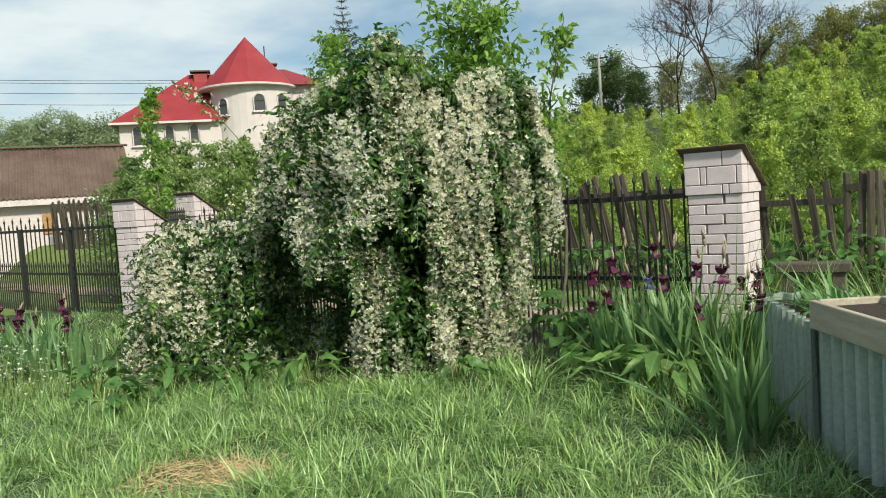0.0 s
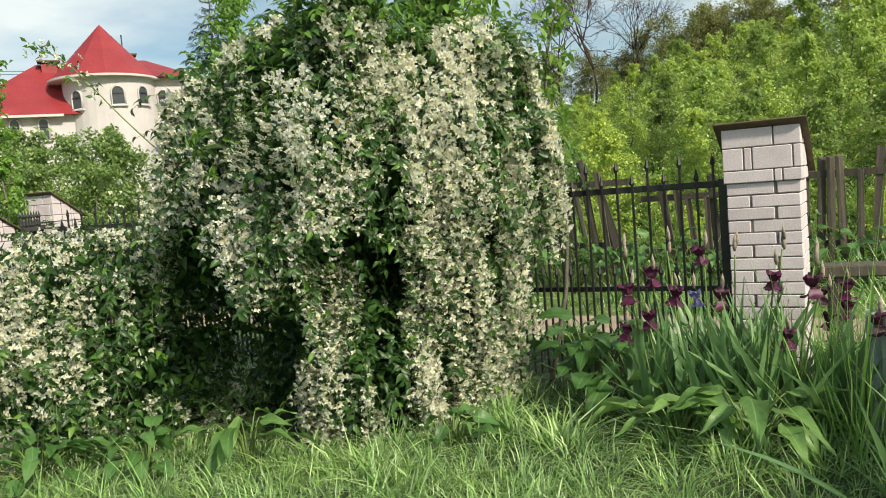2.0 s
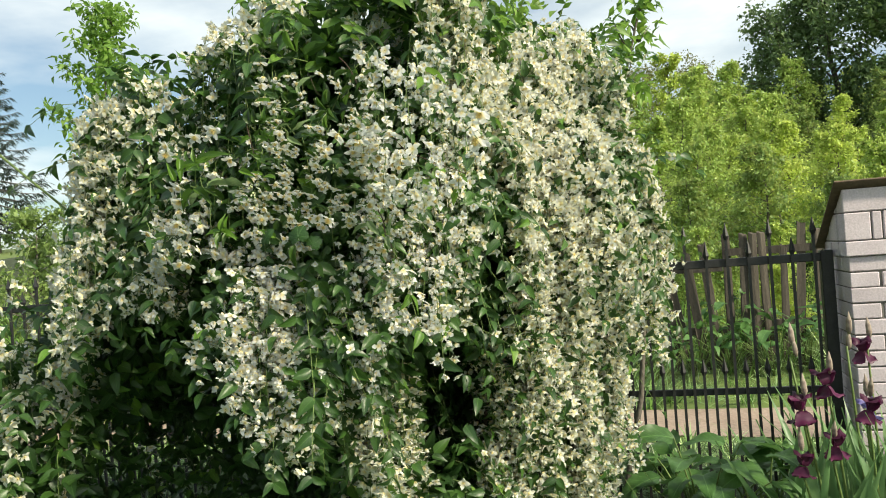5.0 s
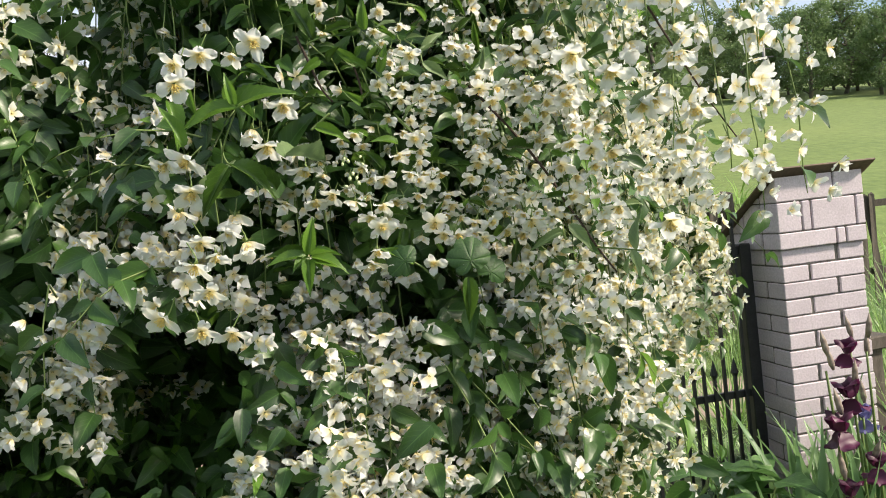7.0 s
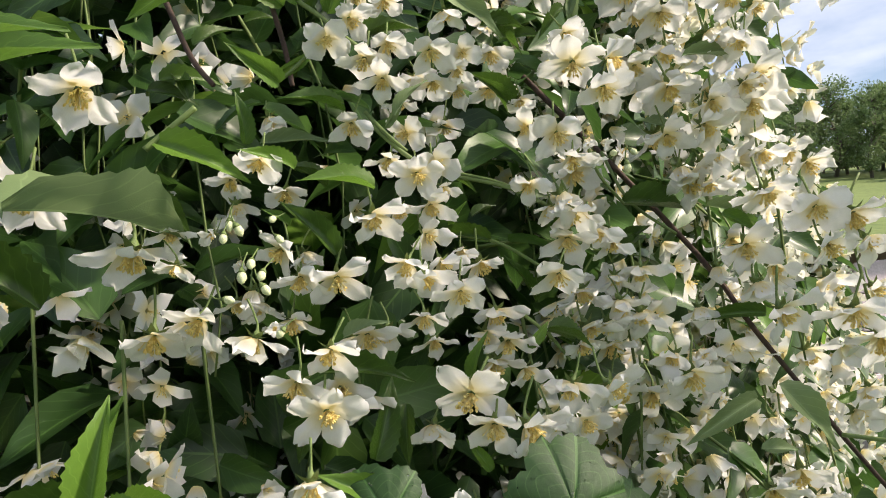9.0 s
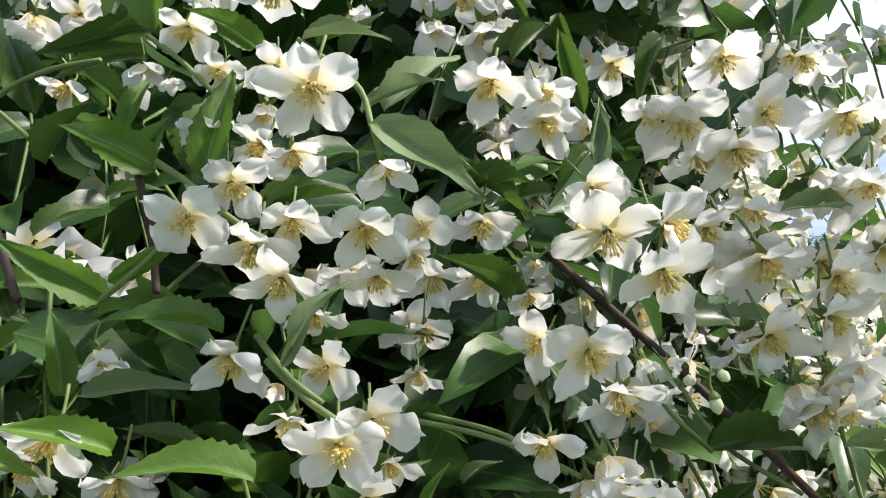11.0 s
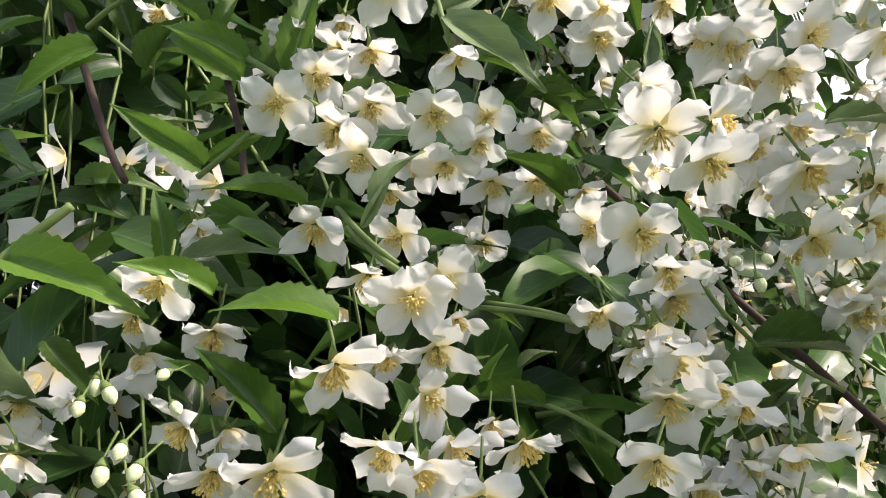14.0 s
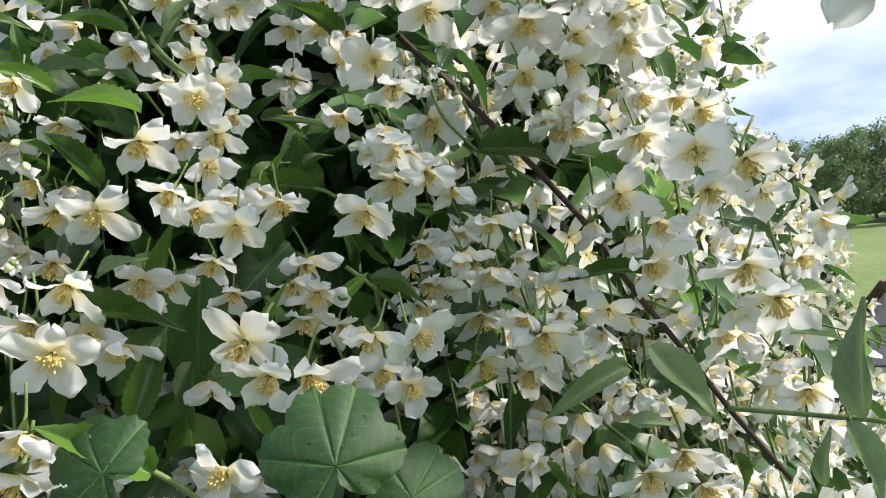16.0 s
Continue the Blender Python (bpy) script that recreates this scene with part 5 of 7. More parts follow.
bloom(-1.951, -1.910, 1.569, 43, -158, -54, 46, 1)
bloom(-1.943, -1.920, 1.525, 46, -161, -59, 27, 2)
bloom(-2.141, -1.990, 1.399, 52, -141, -13, 28, 1)
bloom(-2.100, -1.990, 1.378, 51, 178, -24, 70, 4)
bloom(-2.062, -2.010, 1.373, 39, -177, -38, 3, 2)
bloom(-1.606, -2.030, 1.671, 61, -142, -44, 62, 2)
bloom(-1.556, -2.030, 1.649, 66, -165, -44, 65, 2)
bloom(-1.526, -2.020, 1.683, 61, 172, -44, 84, 3)
bloom(-1.500, -2.030, 1.606, 61, -133, -45, 8, 1)
bloom(-1.512, -2.020, 1.604, 60, -129, -32, 41, 3)
bloom(-1.446, -2.030, 1.593, 62, -168, -53, 12, 2)
bloom(-1.283, -1.910, 1.639, 83, -175, -48, 74, 1)
bloom(-1.468, -2.030, 1.664, 68, -159, -53, 6, 2)
bloom(-1.265, -1.910, 1.701, 74, -147, -30, 73, 1)
bloom(-1.468, -2.030, 1.558, 55, -140, -41, 68, 3)
bloom(-1.330, -1.910, 1.548, 67, -147, -40, 58, 3)
bloom(-1.580, -2.200, 1.453, 43, -144, -41, 75, 2)
bloom(-1.454, -2.030, 1.511, 55, -171, -50, 79, 3)
foliage(-1.834, -1.920, 1.797, -1.871, -1.945, 1.805, 0.34, (-167, 28), 3)
foliage(-1.852, -1.915, 1.747, -1.854, -1.930, 1.789, 0.42, (-165, -7), 3)
foliage(-1.921, -1.870, 1.752, -1.944, -1.850, 1.815, 0.48, (-163, 41), 0)
foliage(-1.855, -1.915, 1.695, -1.882, -1.925, 1.713, 0.46, (-173, 18), 3)
foliage(-1.857, -1.905, 1.755, -1.889, -1.920, 1.739, 0.38, (164, -25), 0)
foliage(-1.839, -1.915, 1.689, -1.826, -1.930, 1.724, 0.40, (172, 16), 3)
foliage(-1.812, -1.940, 1.748, -1.843, -1.955, 1.743, 0.20, (-151, 23), 5)
foliage(-1.815, -1.930, 1.728, -1.836, -1.940, 1.744, 0.32, (159, 1), 3)
foliage(-1.783, -1.942, 1.692, -1.744, -1.935, 1.668, 0.38, (-166, 19), 5)
foliage(-1.801, -1.940, 1.725, -1.772, -1.940, 1.732, 0.16, (179, 35), 6)
foliage(-1.769, -1.920, 1.752, -1.785, -1.940, 1.777, 0.34, (133, 17), 3)
foliage(-1.791, -1.900, 1.794, -1.810, -1.910, 1.822, 0.42, (-161, 22), 0)
foliage(-1.769, -1.880, 1.833, -1.724, -1.870, 1.871, 0.34, (-177, 35), 5)
foliage(-1.769, -1.885, 1.836, -1.760, -1.890, 1.800, 0.42, (158, 20), 5)
foliage(-1.773, -1.900, 1.716, -1.740, -1.900, 1.747, 0.36, (-163, 6), 6)
foliage(-1.723, -1.880, 1.745, -1.686, -1.870, 1.774, 0.32, (-143, 35), 0)
foliage(-1.686, -1.870, 1.772, -1.677, -1.860, 1.737, 0.28, (-147, 4), 1)
foliage(-1.717, -1.875, 1.804, -1.699, -1.870, 1.767, 0.30, (-147, 24), 1)
foliage(-1.623, -1.855, 1.823, -1.667, -1.860, 1.795, 0.34, (-136, -1), 0)
foliage(-1.688, -1.865, 1.822, -1.695, -1.870, 1.786, 0.30, (-164, 13), 1)
foliage(-1.667, -1.865, 1.849, -1.622, -1.860, 1.880, 0.28, (-120, 13), 0)
foliage(-1.601, -1.855, 1.854, -1.626, -1.860, 1.828, 0.30, (-153, 22), 1)
foliage(-1.639, -1.870, 1.757, -1.660, -1.870, 1.729, 0.34, (-153, 27), 0)
foliage(-1.587, -1.870, 1.797, -1.606, -1.870, 1.778, 0.40, (-155, 40), 1)
foliage(-1.563, -1.875, 1.775, -1.591, -1.880, 1.751, 0.38, (-121, 59), 0)
foliage(-1.581, -1.870, 1.844, -1.534, -1.870, 1.860, 0.28, (-151, 32), 0)
foliage(-1.602, -1.870, 1.810, -1.588, -1.870, 1.840, 0.22, (-139, 28), 0)
foliage(-1.640, -1.860, 1.774, -1.627, -1.860, 1.814, 0.28, (-155, 4), 1)
foliage(-1.686, -1.875, 1.703, -1.706, -1.880, 1.687, 0.38, (-142, -5), 0)
foliage(-1.691, -1.890, 1.692, -1.680, -1.890, 1.721, 0.26, (-178, -4), 5)
foliage(-1.766, -1.890, 1.704, -1.735, -1.890, 1.702, 0.30, (-140, 30), 2)
foliage(-1.968, -1.800, 1.862, -1.929, -1.800, 1.869, 0.38, (-175, 22), 0)
foliage(-1.979, -1.780, 1.906, -1.946, -1.780, 1.911, 0.48, (160, 36), 0)
foliage(-1.908, -1.800, 1.855, -1.915, -1.800, 1.882, 0.75, (-164, 22), 0)
foliage(-1.922, -1.790, 1.906, -1.946, -1.790, 1.895, 0.50, (151, -9), 0)
foliage(-1.866, -1.905, 1.714, -1.856, -1.910, 1.736, 0.38, (177, 19), 3)
foliage(-1.926, -1.900, 1.704, -1.910, -1.900, 1.714, 0.50, (-175, 10), 3)
foliage(-1.901, -1.880, 1.714, -1.886, -1.890, 1.737, 0.26, (-171, 52), 1)
foliage(-1.819, -1.905, 1.677, -1.789, -1.905, 1.691, 0.34, (162, 48), 0)
foliage(-1.881, -1.860, 1.784, -1.870, -1.860, 1.816, 0.55, (163, 9), 0)
foliage(-1.845, -1.870, 1.834, -1.835, -1.880, 1.859, 0.42, (-177, 8), 0)
foliage(-1.802, -1.900, 1.781, -1.792, -1.900, 1.804, 0.34, (-160, 27), 0)
foliage(-1.807, -1.900, 1.782, -1.803, -1.900, 1.803, 0.30, (165, 32), 0)
foliage(-1.701, -1.860, 1.691, -1.727, -1.860, 1.693, 0.40, (-176, 18), 2)
foliage(-1.741, -1.870, 1.695, -1.707, -1.860, 1.697, 0.35, (-175, 14), 7)
foliage(-1.634, -1.860, 1.741, -1.624, -1.860, 1.759, 0.40, (-138, 34), 0)
foliage(-1.594, -1.870, 1.732, -1.576, -1.870, 1.755, 0.40, (-132, 33), 1)
foliage(-1.572, -1.870, 1.781, -1.555, -1.870, 1.810, 0.35, (-80, 48), 0)
foliage(-1.889, -1.840, 1.743, -1.912, -1.850, 1.750, 0.60, (171, 33), 2)
foliage(-1.899, -1.840, 1.774, -1.877, -1.840, 1.751, 0.55, (179, 42), 7)
foliage(-1.784, -1.890, 1.744, -1.772, -1.900, 1.762, 0.50, (179, 35), 0)
foliage(-1.809, -1.870, 1.879, -1.835, -1.880, 1.861, 0.40, (-169, 14), 0)
foliage(-1.869, -1.930, 1.648, -1.889, -1.955, 1.659, 0.40, (-158, 8), 3)
foliage(-1.836, -1.915, 1.635, -1.865, -1.930, 1.648, 0.42, (164, 48), 3)
foliage(-1.890, -1.900, 1.623, -1.889, -1.910, 1.650, 0.55, (158, 30), 3)
foliage(-1.882, -1.910, 1.621, -1.844, -1.920, 1.621, 0.26, (166, 24), 5)
foliage(-1.866, -1.935, 1.601, -1.886, -1.955, 1.612, 0.40, (167, 22), 3)
foliage(-1.827, -1.940, 1.587, -1.861, -1.950, 1.601, 0.42, (-164, 48), 3)
foliage(-1.861, -1.880, 1.708, -1.895, -1.890, 1.734, 0.46, (-155, 9), 3)
foliage(-1.845, -1.890, 1.701, -1.829, -1.900, 1.739, 0.44, (162, 56), 0)
foliage(-1.732, -1.885, 1.639, -1.756, -1.895, 1.662, 0.32, (172, 30), 1)
foliage(-1.738, -1.870, 1.696, -1.708, -1.865, 1.684, 0.38, (-176, 37), 0)
foliage(-1.778, -1.870, 1.604, -1.752, -1.870, 1.595, 0.38, (-173, 32), 0)
foliage(-1.658, -1.865, 1.575, -1.607, -1.860, 1.570, 0.46, (-157, 32), 7)
foliage(-1.689, -1.885, 1.715, -1.693, -1.885, 1.760, 0.26, (-160, -9), 1)
foliage(-1.714, -1.880, 1.744, -1.690, -1.880, 1.769, 0.28, (-165, 4), 0)
foliage(-1.885, -1.860, 1.706, -1.864, -1.860, 1.714, 0.34, (179, 27), 2)
foliage(-1.918, -1.840, 1.755, -1.933, -1.840, 1.805, 0.60, (169, -3), 0)
foliage(-1.866, -1.860, 1.768, -1.903, -1.870, 1.762, 0.40, (148, 9), 0)
foliage(-1.859, -1.860, 1.778, -1.868, -1.860, 1.799, 0.50, (-152, 15), 0)
foliage(-1.871, -1.915, 1.656, -1.846, -1.910, 1.671, 0.28, (167, -19), 4)
foliage(-1.819, -1.900, 1.746, -1.840, -1.910, 1.760, 0.36, (-174, -15), 3)
foliage(-1.757, -1.860, 1.576, -1.742, -1.860, 1.586, 0.40, (-156, 45), 0)
foliage(-1.796, -1.915, 1.737, -1.775, -1.910, 1.750, 0.22, (-176, 36), 4)
foliage(-1.783, -1.920, 1.707, -1.753, -1.910, 1.728, 0.30, (-110, 36), 5)
foliage(-1.822, -1.905, 1.679, -1.792, -1.900, 1.696, 0.34, (160, 28), 2)
foliage(-1.813, -1.945, 1.623, -1.799, -1.950, 1.643, 0.28, (-154, 36), 6)
foliage(-1.614, -1.885, 1.665, -1.568, -1.885, 1.669, 0.22, (-171, 20), 6)
foliage(-1.639, -1.870, 1.627, -1.610, -1.870, 1.621, 0.45, (-169, 42), 5)
foliage(-1.688, -1.890, 1.686, -1.683, -1.890, 1.723, 0.26, (-159, 5), 5)
foliage(-1.921, -1.860, 1.661, -1.929, -1.860, 1.689, 0.50, (160, 4), 2)
foliage(-1.916, -1.850, 1.696, -1.891, -1.850, 1.715, 0.50, (160, 46), 2)
foliage(-1.933, -1.930, 1.620, -1.889, -1.940, 1.603, 0.62, (152, 8), 3)
foliage(-1.849, -1.930, 1.556, -1.871, -1.935, 1.588, 0.38, (172, 23), 0)
foliage(-1.871, -1.925, 1.574, -1.882, -1.930, 1.584, 0.50, (-178, 33), 3)
foliage(-1.817, -1.935, 1.619, -1.804, -1.940, 1.639, 0.22, (173, -11), 6)
foliage(-1.773, -1.870, 1.569, -1.768, -1.880, 1.584, 0.34, (-176, 44), 3)
foliage(-1.579, -1.870, 1.559, -1.557, -1.870, 1.548, 0.38, (-134, 50), 3)
foliage(-1.600, -1.865, 1.569, -1.554, -1.865, 1.562, 0.26, (-145, 24), 6)
foliage(-1.679, -1.875, 1.537, -1.642, -1.870, 1.559, 0.36, (-170, 21), 0)
foliage(-1.915, -1.900, 1.715, -1.944, -1.910, 1.695, 0.44, (163, 4), 3)
foliage(-1.937, -1.860, 1.673, -1.902, -1.860, 1.678, 0.50, (152, 23), 2)
foliage(-1.725, -1.885, 1.501, -1.702, -1.885, 1.494, 0.55, (168, 51), 0)
foliage(-1.732, -1.890, 1.520, -1.743, -1.890, 1.550, 0.24, (180, 36), 0)
foliage(-1.850, -1.940, 1.513, -1.831, -1.950, 1.523, 0.40, (175, 45), 6)
foliage(-1.601, -1.865, 1.675, -1.560, -1.865, 1.674, 0.22, (166, 44), 0)
foliage(-1.940, -1.900, 1.562, -1.921, -1.900, 1.560, 0.50, (-179, 20), 0)
foliage(-1.787, -1.840, 1.576, -1.769, -1.840, 1.592, 0.60, (157, 53), 2)
foliage(-1.752, -1.880, 1.559, -1.788, -1.870, 1.572, 0.30, (-142, 27), 0)
foliage(-1.944, -1.860, 1.667, -1.916, -1.860, 1.665, 0.50, (144, 19), 2)
foliage(-1.944, -1.870, 1.605, -1.923, -1.870, 1.583, 0.50, (-172, 37), 2)
foliage(-1.862, -1.940, 1.497, -1.816, -1.945, 1.495, 0.34, (-161, 39), 0)
foliage(-1.840, -1.935, 1.450, -1.824, -1.940, 1.488, 0.52, (163, 20), 2)
foliage(-1.827, -1.965, 1.429, -1.864, -1.980, 1.457, 0.50, (153, 16), 3)
foliage(-1.739, -1.950, 1.405, -1.705, -1.950, 1.405, 0.75, (-161, 30), 0)
foliage(-1.590, -1.905, 1.454, -1.556, -1.915, 1.413, 0.42, (-164, 40), 5)
foliage(-1.596, -1.890, 1.445, -1.645, -1.900, 1.429, 0.32, (-155, 15), 6)
foliage(-1.604, -1.900, 1.416, -1.576, -1.900, 1.414, 0.42, (-168, 38), 5)
foliage(-1.513, -1.960, 1.410, -1.508, -1.960, 1.467, 0.38, (-111, 19), 5)
foliage(-1.522, -1.960, 1.411, -1.514, -1.970, 1.372, 0.60, (-176, 44), 5)
foliage(-1.494, -1.880, 1.451, -1.457, -1.880, 1.448, 0.34, (-124, 49), 5)
foliage(-1.491, -1.880, 1.473, -1.455, -1.880, 1.476, 0.34, (-178, 37), 6)
foliage(-1.579, -1.885, 1.496, -1.621, -1.880, 1.502, 0.30, (-124, 20), 2)
foliage(-1.656, -1.860, 1.576, -1.624, -1.860, 1.582, 0.60, (-161, 21), 0)
foliage(-1.663, -1.860, 1.548, -1.638, -1.860, 1.561, 0.40, (-150, 18), 7)
foliage(-1.592, -1.870, 1.563, -1.570, -1.880, 1.550, 0.50, (-162, 22), 3)
foliage(-1.746, -1.910, 1.495, -1.730, -1.910, 1.508, 0.40, (158, 16), 3)
foliage(-1.730, -1.900, 1.503, -1.699, -1.900, 1.496, 0.40, (-119, 45), 0)
foliage(-1.780, -1.910, 1.482, -1.775, -1.920, 1.506, 0.34, (-161, 44), 3)
foliage(-1.849, -1.900, 1.596, -1.866, -1.910, 1.614, 0.40, (156, 54), 0)
foliage(-1.526, -1.870, 1.433, -1.504, -1.870, 1.435, 0.40, (-145, -6), 3)
foliage(-1.742, -1.870, 1.657, -1.724, -1.870, 1.643, 0.50, (145, 45), 0)
foliage(-1.868, -1.920, 1.474, -1.879, -1.920, 1.450, 0.50, (179, 20), 0)
foliage(-1.818, -1.910, 1.473, -1.823, -1.920, 1.443, 0.50, (-168, 54), 2)
foliage(-1.782, -1.940, 1.437, -1.792, -1.940, 1.455, 0.40, (-172, 25), 3)
foliage(-1.514, -1.920, 1.375, -1.514, -1.930, 1.404, 0.35, (-138, 49), 5)
foliage(-1.549, -1.900, 1.394, -1.540, -1.900, 1.370, 0.40, (-147, 63), 2)
foliage(-2.038, -1.930, 1.650, -1.965, -1.960, 1.680, 0.50, (-157, 36), 3)
foliage(-2.033, -1.930, 1.654, -2.096, -1.960, 1.640, 0.40, (148, 35), 3)
foliage(-2.041, -1.930, 1.662, -2.031, -1.950, 1.695, 0.40, (-146, 45), 3)
foliage(-2.113, -1.930, 1.668, -2.097, -1.960, 1.611, 0.40, (146, 29), 3)
foliage(-2.123, -1.920, 1.671, -2.143, -1.930, 1.684, 0.50, (-178, 42), 3)
foliage(-2.089, -1.930, 1.689, -2.084, -1.940, 1.650, 0.50, (-164, 15), 3)
foliage(-1.992, -1.930, 1.543, -2.037, -1.950, 1.589, 0.50, (167, 36), 0)
foliage(-2.086, -1.930, 1.536, -2.048, -1.940, 1.591, 0.45, (155, 50), 6)
foliage(-1.975, -2.030, 1.576, -1.923, -1.910, 1.591, 0.45, (-157, 43), 5)
foliage(-1.959, -1.980, 1.459, -1.952, -1.990, 1.501, 0.55, (-151, 49), 4)
foliage(-1.962, -1.980, 1.454, -2.010, -1.990, 1.466, 0.50, (-163, 34), 0)
foliage(-1.956, -1.980, 1.452, -1.919, -2.000, 1.436, 0.45, (-169, 19), 4)
foliage(-1.960, -1.980, 1.450, -1.966, -2.000, 1.418, 0.55, (168, 13), 6)
foliage(-1.951, -1.980, 1.456, -1.922, -2.000, 1.454, 0.35, (-178, 33), 4)
foliage(-1.956, -1.980, 1.447, -1.946, -2.000, 1.436, 0.40, (-149, 44), 4)
foliage(-1.534, -2.030, 1.590, -1.492, -2.030, 1.632, 0.35, (-114, 34), 5)
foliage(-1.553, -2.020, 1.677, -1.595, -2.030, 1.666, 0.35, (-148, 4), 0)
foliage(-1.449, -2.030, 1.557, -1.468, -2.030, 1.522, 0.40, (-177, 54), 5)
foliage(-1.536, -2.020, 1.673, -1.508, -2.020, 1.666, 0.30, (-154, 27), 6)
foliage(-1.422, -2.030, 1.570, -1.454, -2.030, 1.567, 0.35, (-147, 55), 6)
foliage(-1.310, -1.910, 1.534, -1.291, -1.920, 1.518, 0.40, (-149, 41), 3)
foliage(-1.500, -2.020, 1.677, -1.468, -2.020, 1.691, 0.30, (-99, 40), 6)
# a fresh leafy sprout and the broad leaves over it
foliage(-1.961, -2.000, 1.456, -1.952, -2.000, 1.503, 0.42, (180, 30), 4)
foliage(-1.964, -2.000, 1.452, -2.012, -2.010, 1.459, 0.42, (-170, 55), 3)
foliage(-1.958, -2.000, 1.452, -1.914, -2.015, 1.440, 0.42, (170, 60), 3)
foliage(-1.962, -2.005, 1.450, -1.966, -2.030, 1.410, 0.42, (180, 55), 4)
foliage(-1.963, -2.005, 1.454, -1.984, -2.020, 1.440, 0.38, (-160, 60), 4)
foliage(-1.957, -2.005, 1.454, -1.932, -2.025, 1.462, 0.38, (160, 60), 4)
twig("shoot", [(-1.975, -1.930, 1.440), (-1.968, -1.970, 1.452), (-1.961, -2.000, 1.453)], 0.0012, 0.001, M_STEM)
foliage(-2.027, -1.990, 1.643, -2.092, -2.000, 1.636, 0.42, (175, 50), 3)
foliage(-2.024, -1.990, 1.646, -1.963, -2.010, 1.668, 0.40, (-175, 45), 3)
foliage(-2.096, -1.990, 1.602, -2.110, -2.000, 1.656, 0.36, (150, 20), 3)
foliage(-2.022, -1.990, 1.640, -2.005, -2.020, 1.628, 0.40, (180, 60), 4)
foliage(-2.040, -1.985, 1.574, -1.988, -2.000, 1.540, 0.42, (-175, 50), 0)
foliage(-2.045, -1.985, 1.575, -2.084, -2.000, 1.520, 0.42, (165, 35), 0)
foliage(-2.030, -1.990, 1.648, -2.036, -2.000, 1.686, 0.40, (180, 25), 3)
twig("shoot", [(-2.060, -1.930, 1.560), (-2.050, -1.965, 1.600), (-2.027, -1.990, 1.644)], 0.0013, 0.001, M_STEM)
foliage(-1.763, -1.990, 1.404, -1.766, -2.000, 1.345, 0.42, (180, 25), 0)
vine_leaf(-1.754, -1.985, 1.419, 57, -179, 12, 10)
vine_leaf(-1.728, -1.965, 1.402, 44, 174, 14, -40)
vine_leaf(-1.837, -1.985, 1.431, 46, -168, 16, 60)
twig("branch", [(-1.686, -1.780, 1.687), (-1.625, -1.800, 1.603), (-1.589, -1.840, 1.530), (-1.575, -1.860, 1.488), (-1.557, -1.870, 1.454), (-1.546, -1.896, 1.417), (-1.525, -1.910, 1.378)], 0.0023, 0.0014, M_BARK)
twig("branch", [(-1.651, -1.860, 1.906), (-1.628, -1.851, 1.876), (-1.605, -1.844, 1.817), (-1.595, -1.840, 1.783)], 0.0019, 0.001, M_BARK)
twig("branch", [(-1.735, -1.870, 1.862), (-1.727, -1.872, 1.838), (-1.718, -1.873, 1.816), (-1.704, -1.872, 1.802)], 0.001, 0.0006, M_BARK)
twig("branch", [(-1.941, -1.860, 1.757), (-1.929, -1.870, 1.720), (-1.916, -1.880, 1.680), (-1.904, -1.900, 1.657)], 0.0019, 0.0015, M_BARK)
twig("branch", [(-1.868, -1.880, 1.708), (-1.863, -1.885, 1.681), (-1.861, -1.890, 1.657)], 0.0016, 0.0015, M_BARK)
twig("shoot", [(-1.929, -1.870, 1.743), (-1.914, -1.880, 1.747), (-1.896, -1.890, 1.748), (-1.875, -1.900, 1.745)], 0.0013, 0.001, M_STEM)
twig("shoot", [(-1.855, -1.915, 1.745), (-1.843, -1.920, 1.731), (-1.832, -1.920, 1.717)], 0.001, 0.0009, M_STEM)
twig("shoot", [(-1.818, -1.930, 1.778), (-1.802, -1.935, 1.773), (-1.778, -1.930, 1.770)], 0.0013, 0.001, M_STEM)
twig("shoot", [(-1.855, -1.915, 1.697), (-1.844, -1.918, 1.687), (-1.836, -1.922, 1.677), (-1.826, -1.925, 1.667)], 0.0014, 0.0011, M_STEM)
twig("shoot", [(-1.803, -1.940, 1.725), (-1.785, -1.935, 1.710), (-1.782, -1.940, 1.693), (-1.780, -1.940, 1.680)], 0.0012, 0.001, M_STEM)
twig("shoot", [(-1.927, -1.860, 1.749), (-1.910, -1.865, 1.730), (-1.902, -1.870, 1.721)], 0.0011, 0.001, M_STEM)
twig("shoot", [(-1.822, -1.925, 1.623), (-1.811, -1.930, 1.609), (-1.799, -1.930, 1.597), (-1.797, -1.920, 1.582)], 0.0014, 0.0011, M_STEM)
twig("shoot", [(-1.777, -1.870, 1.603), (-1.753, -1.890, 1.593), (-1.737, -1.905, 1.583), (-1.723, -1.910, 1.573)], 0.0012, 0.001, M_STEM)
twig("shoot", [(-1.684, -1.880, 1.617), (-1.678, -1.880, 1.594), (-1.659, -1.870, 1.575)], 0.0012, 0.001, M_STEM)
twig("shoot", [(-1.938, -1.930, 1.617), (-1.925, -1.930, 1.627), (-1.912, -1.930, 1.637)], 0.0018, 0.0016, M_STEM)
twig("shoot", [(-1.874, -1.915, 1.650), (-1.864, -1.920, 1.655), (-1.850, -1.920, 1.667)], 0.0012, 0.001, M_STEM)
twig("shoot", [(-1.825, -1.920, 1.632), (-1.816, -1.930, 1.617), (-1.806, -1.930, 1.607)], 0.0012, 0.001, M_STEM)
twig("shoot", [(-1.770, -1.870, 1.604), (-1.745, -1.890, 1.592), (-1.729, -1.910, 1.576)], 0.0011, 0.001, M_STEM)
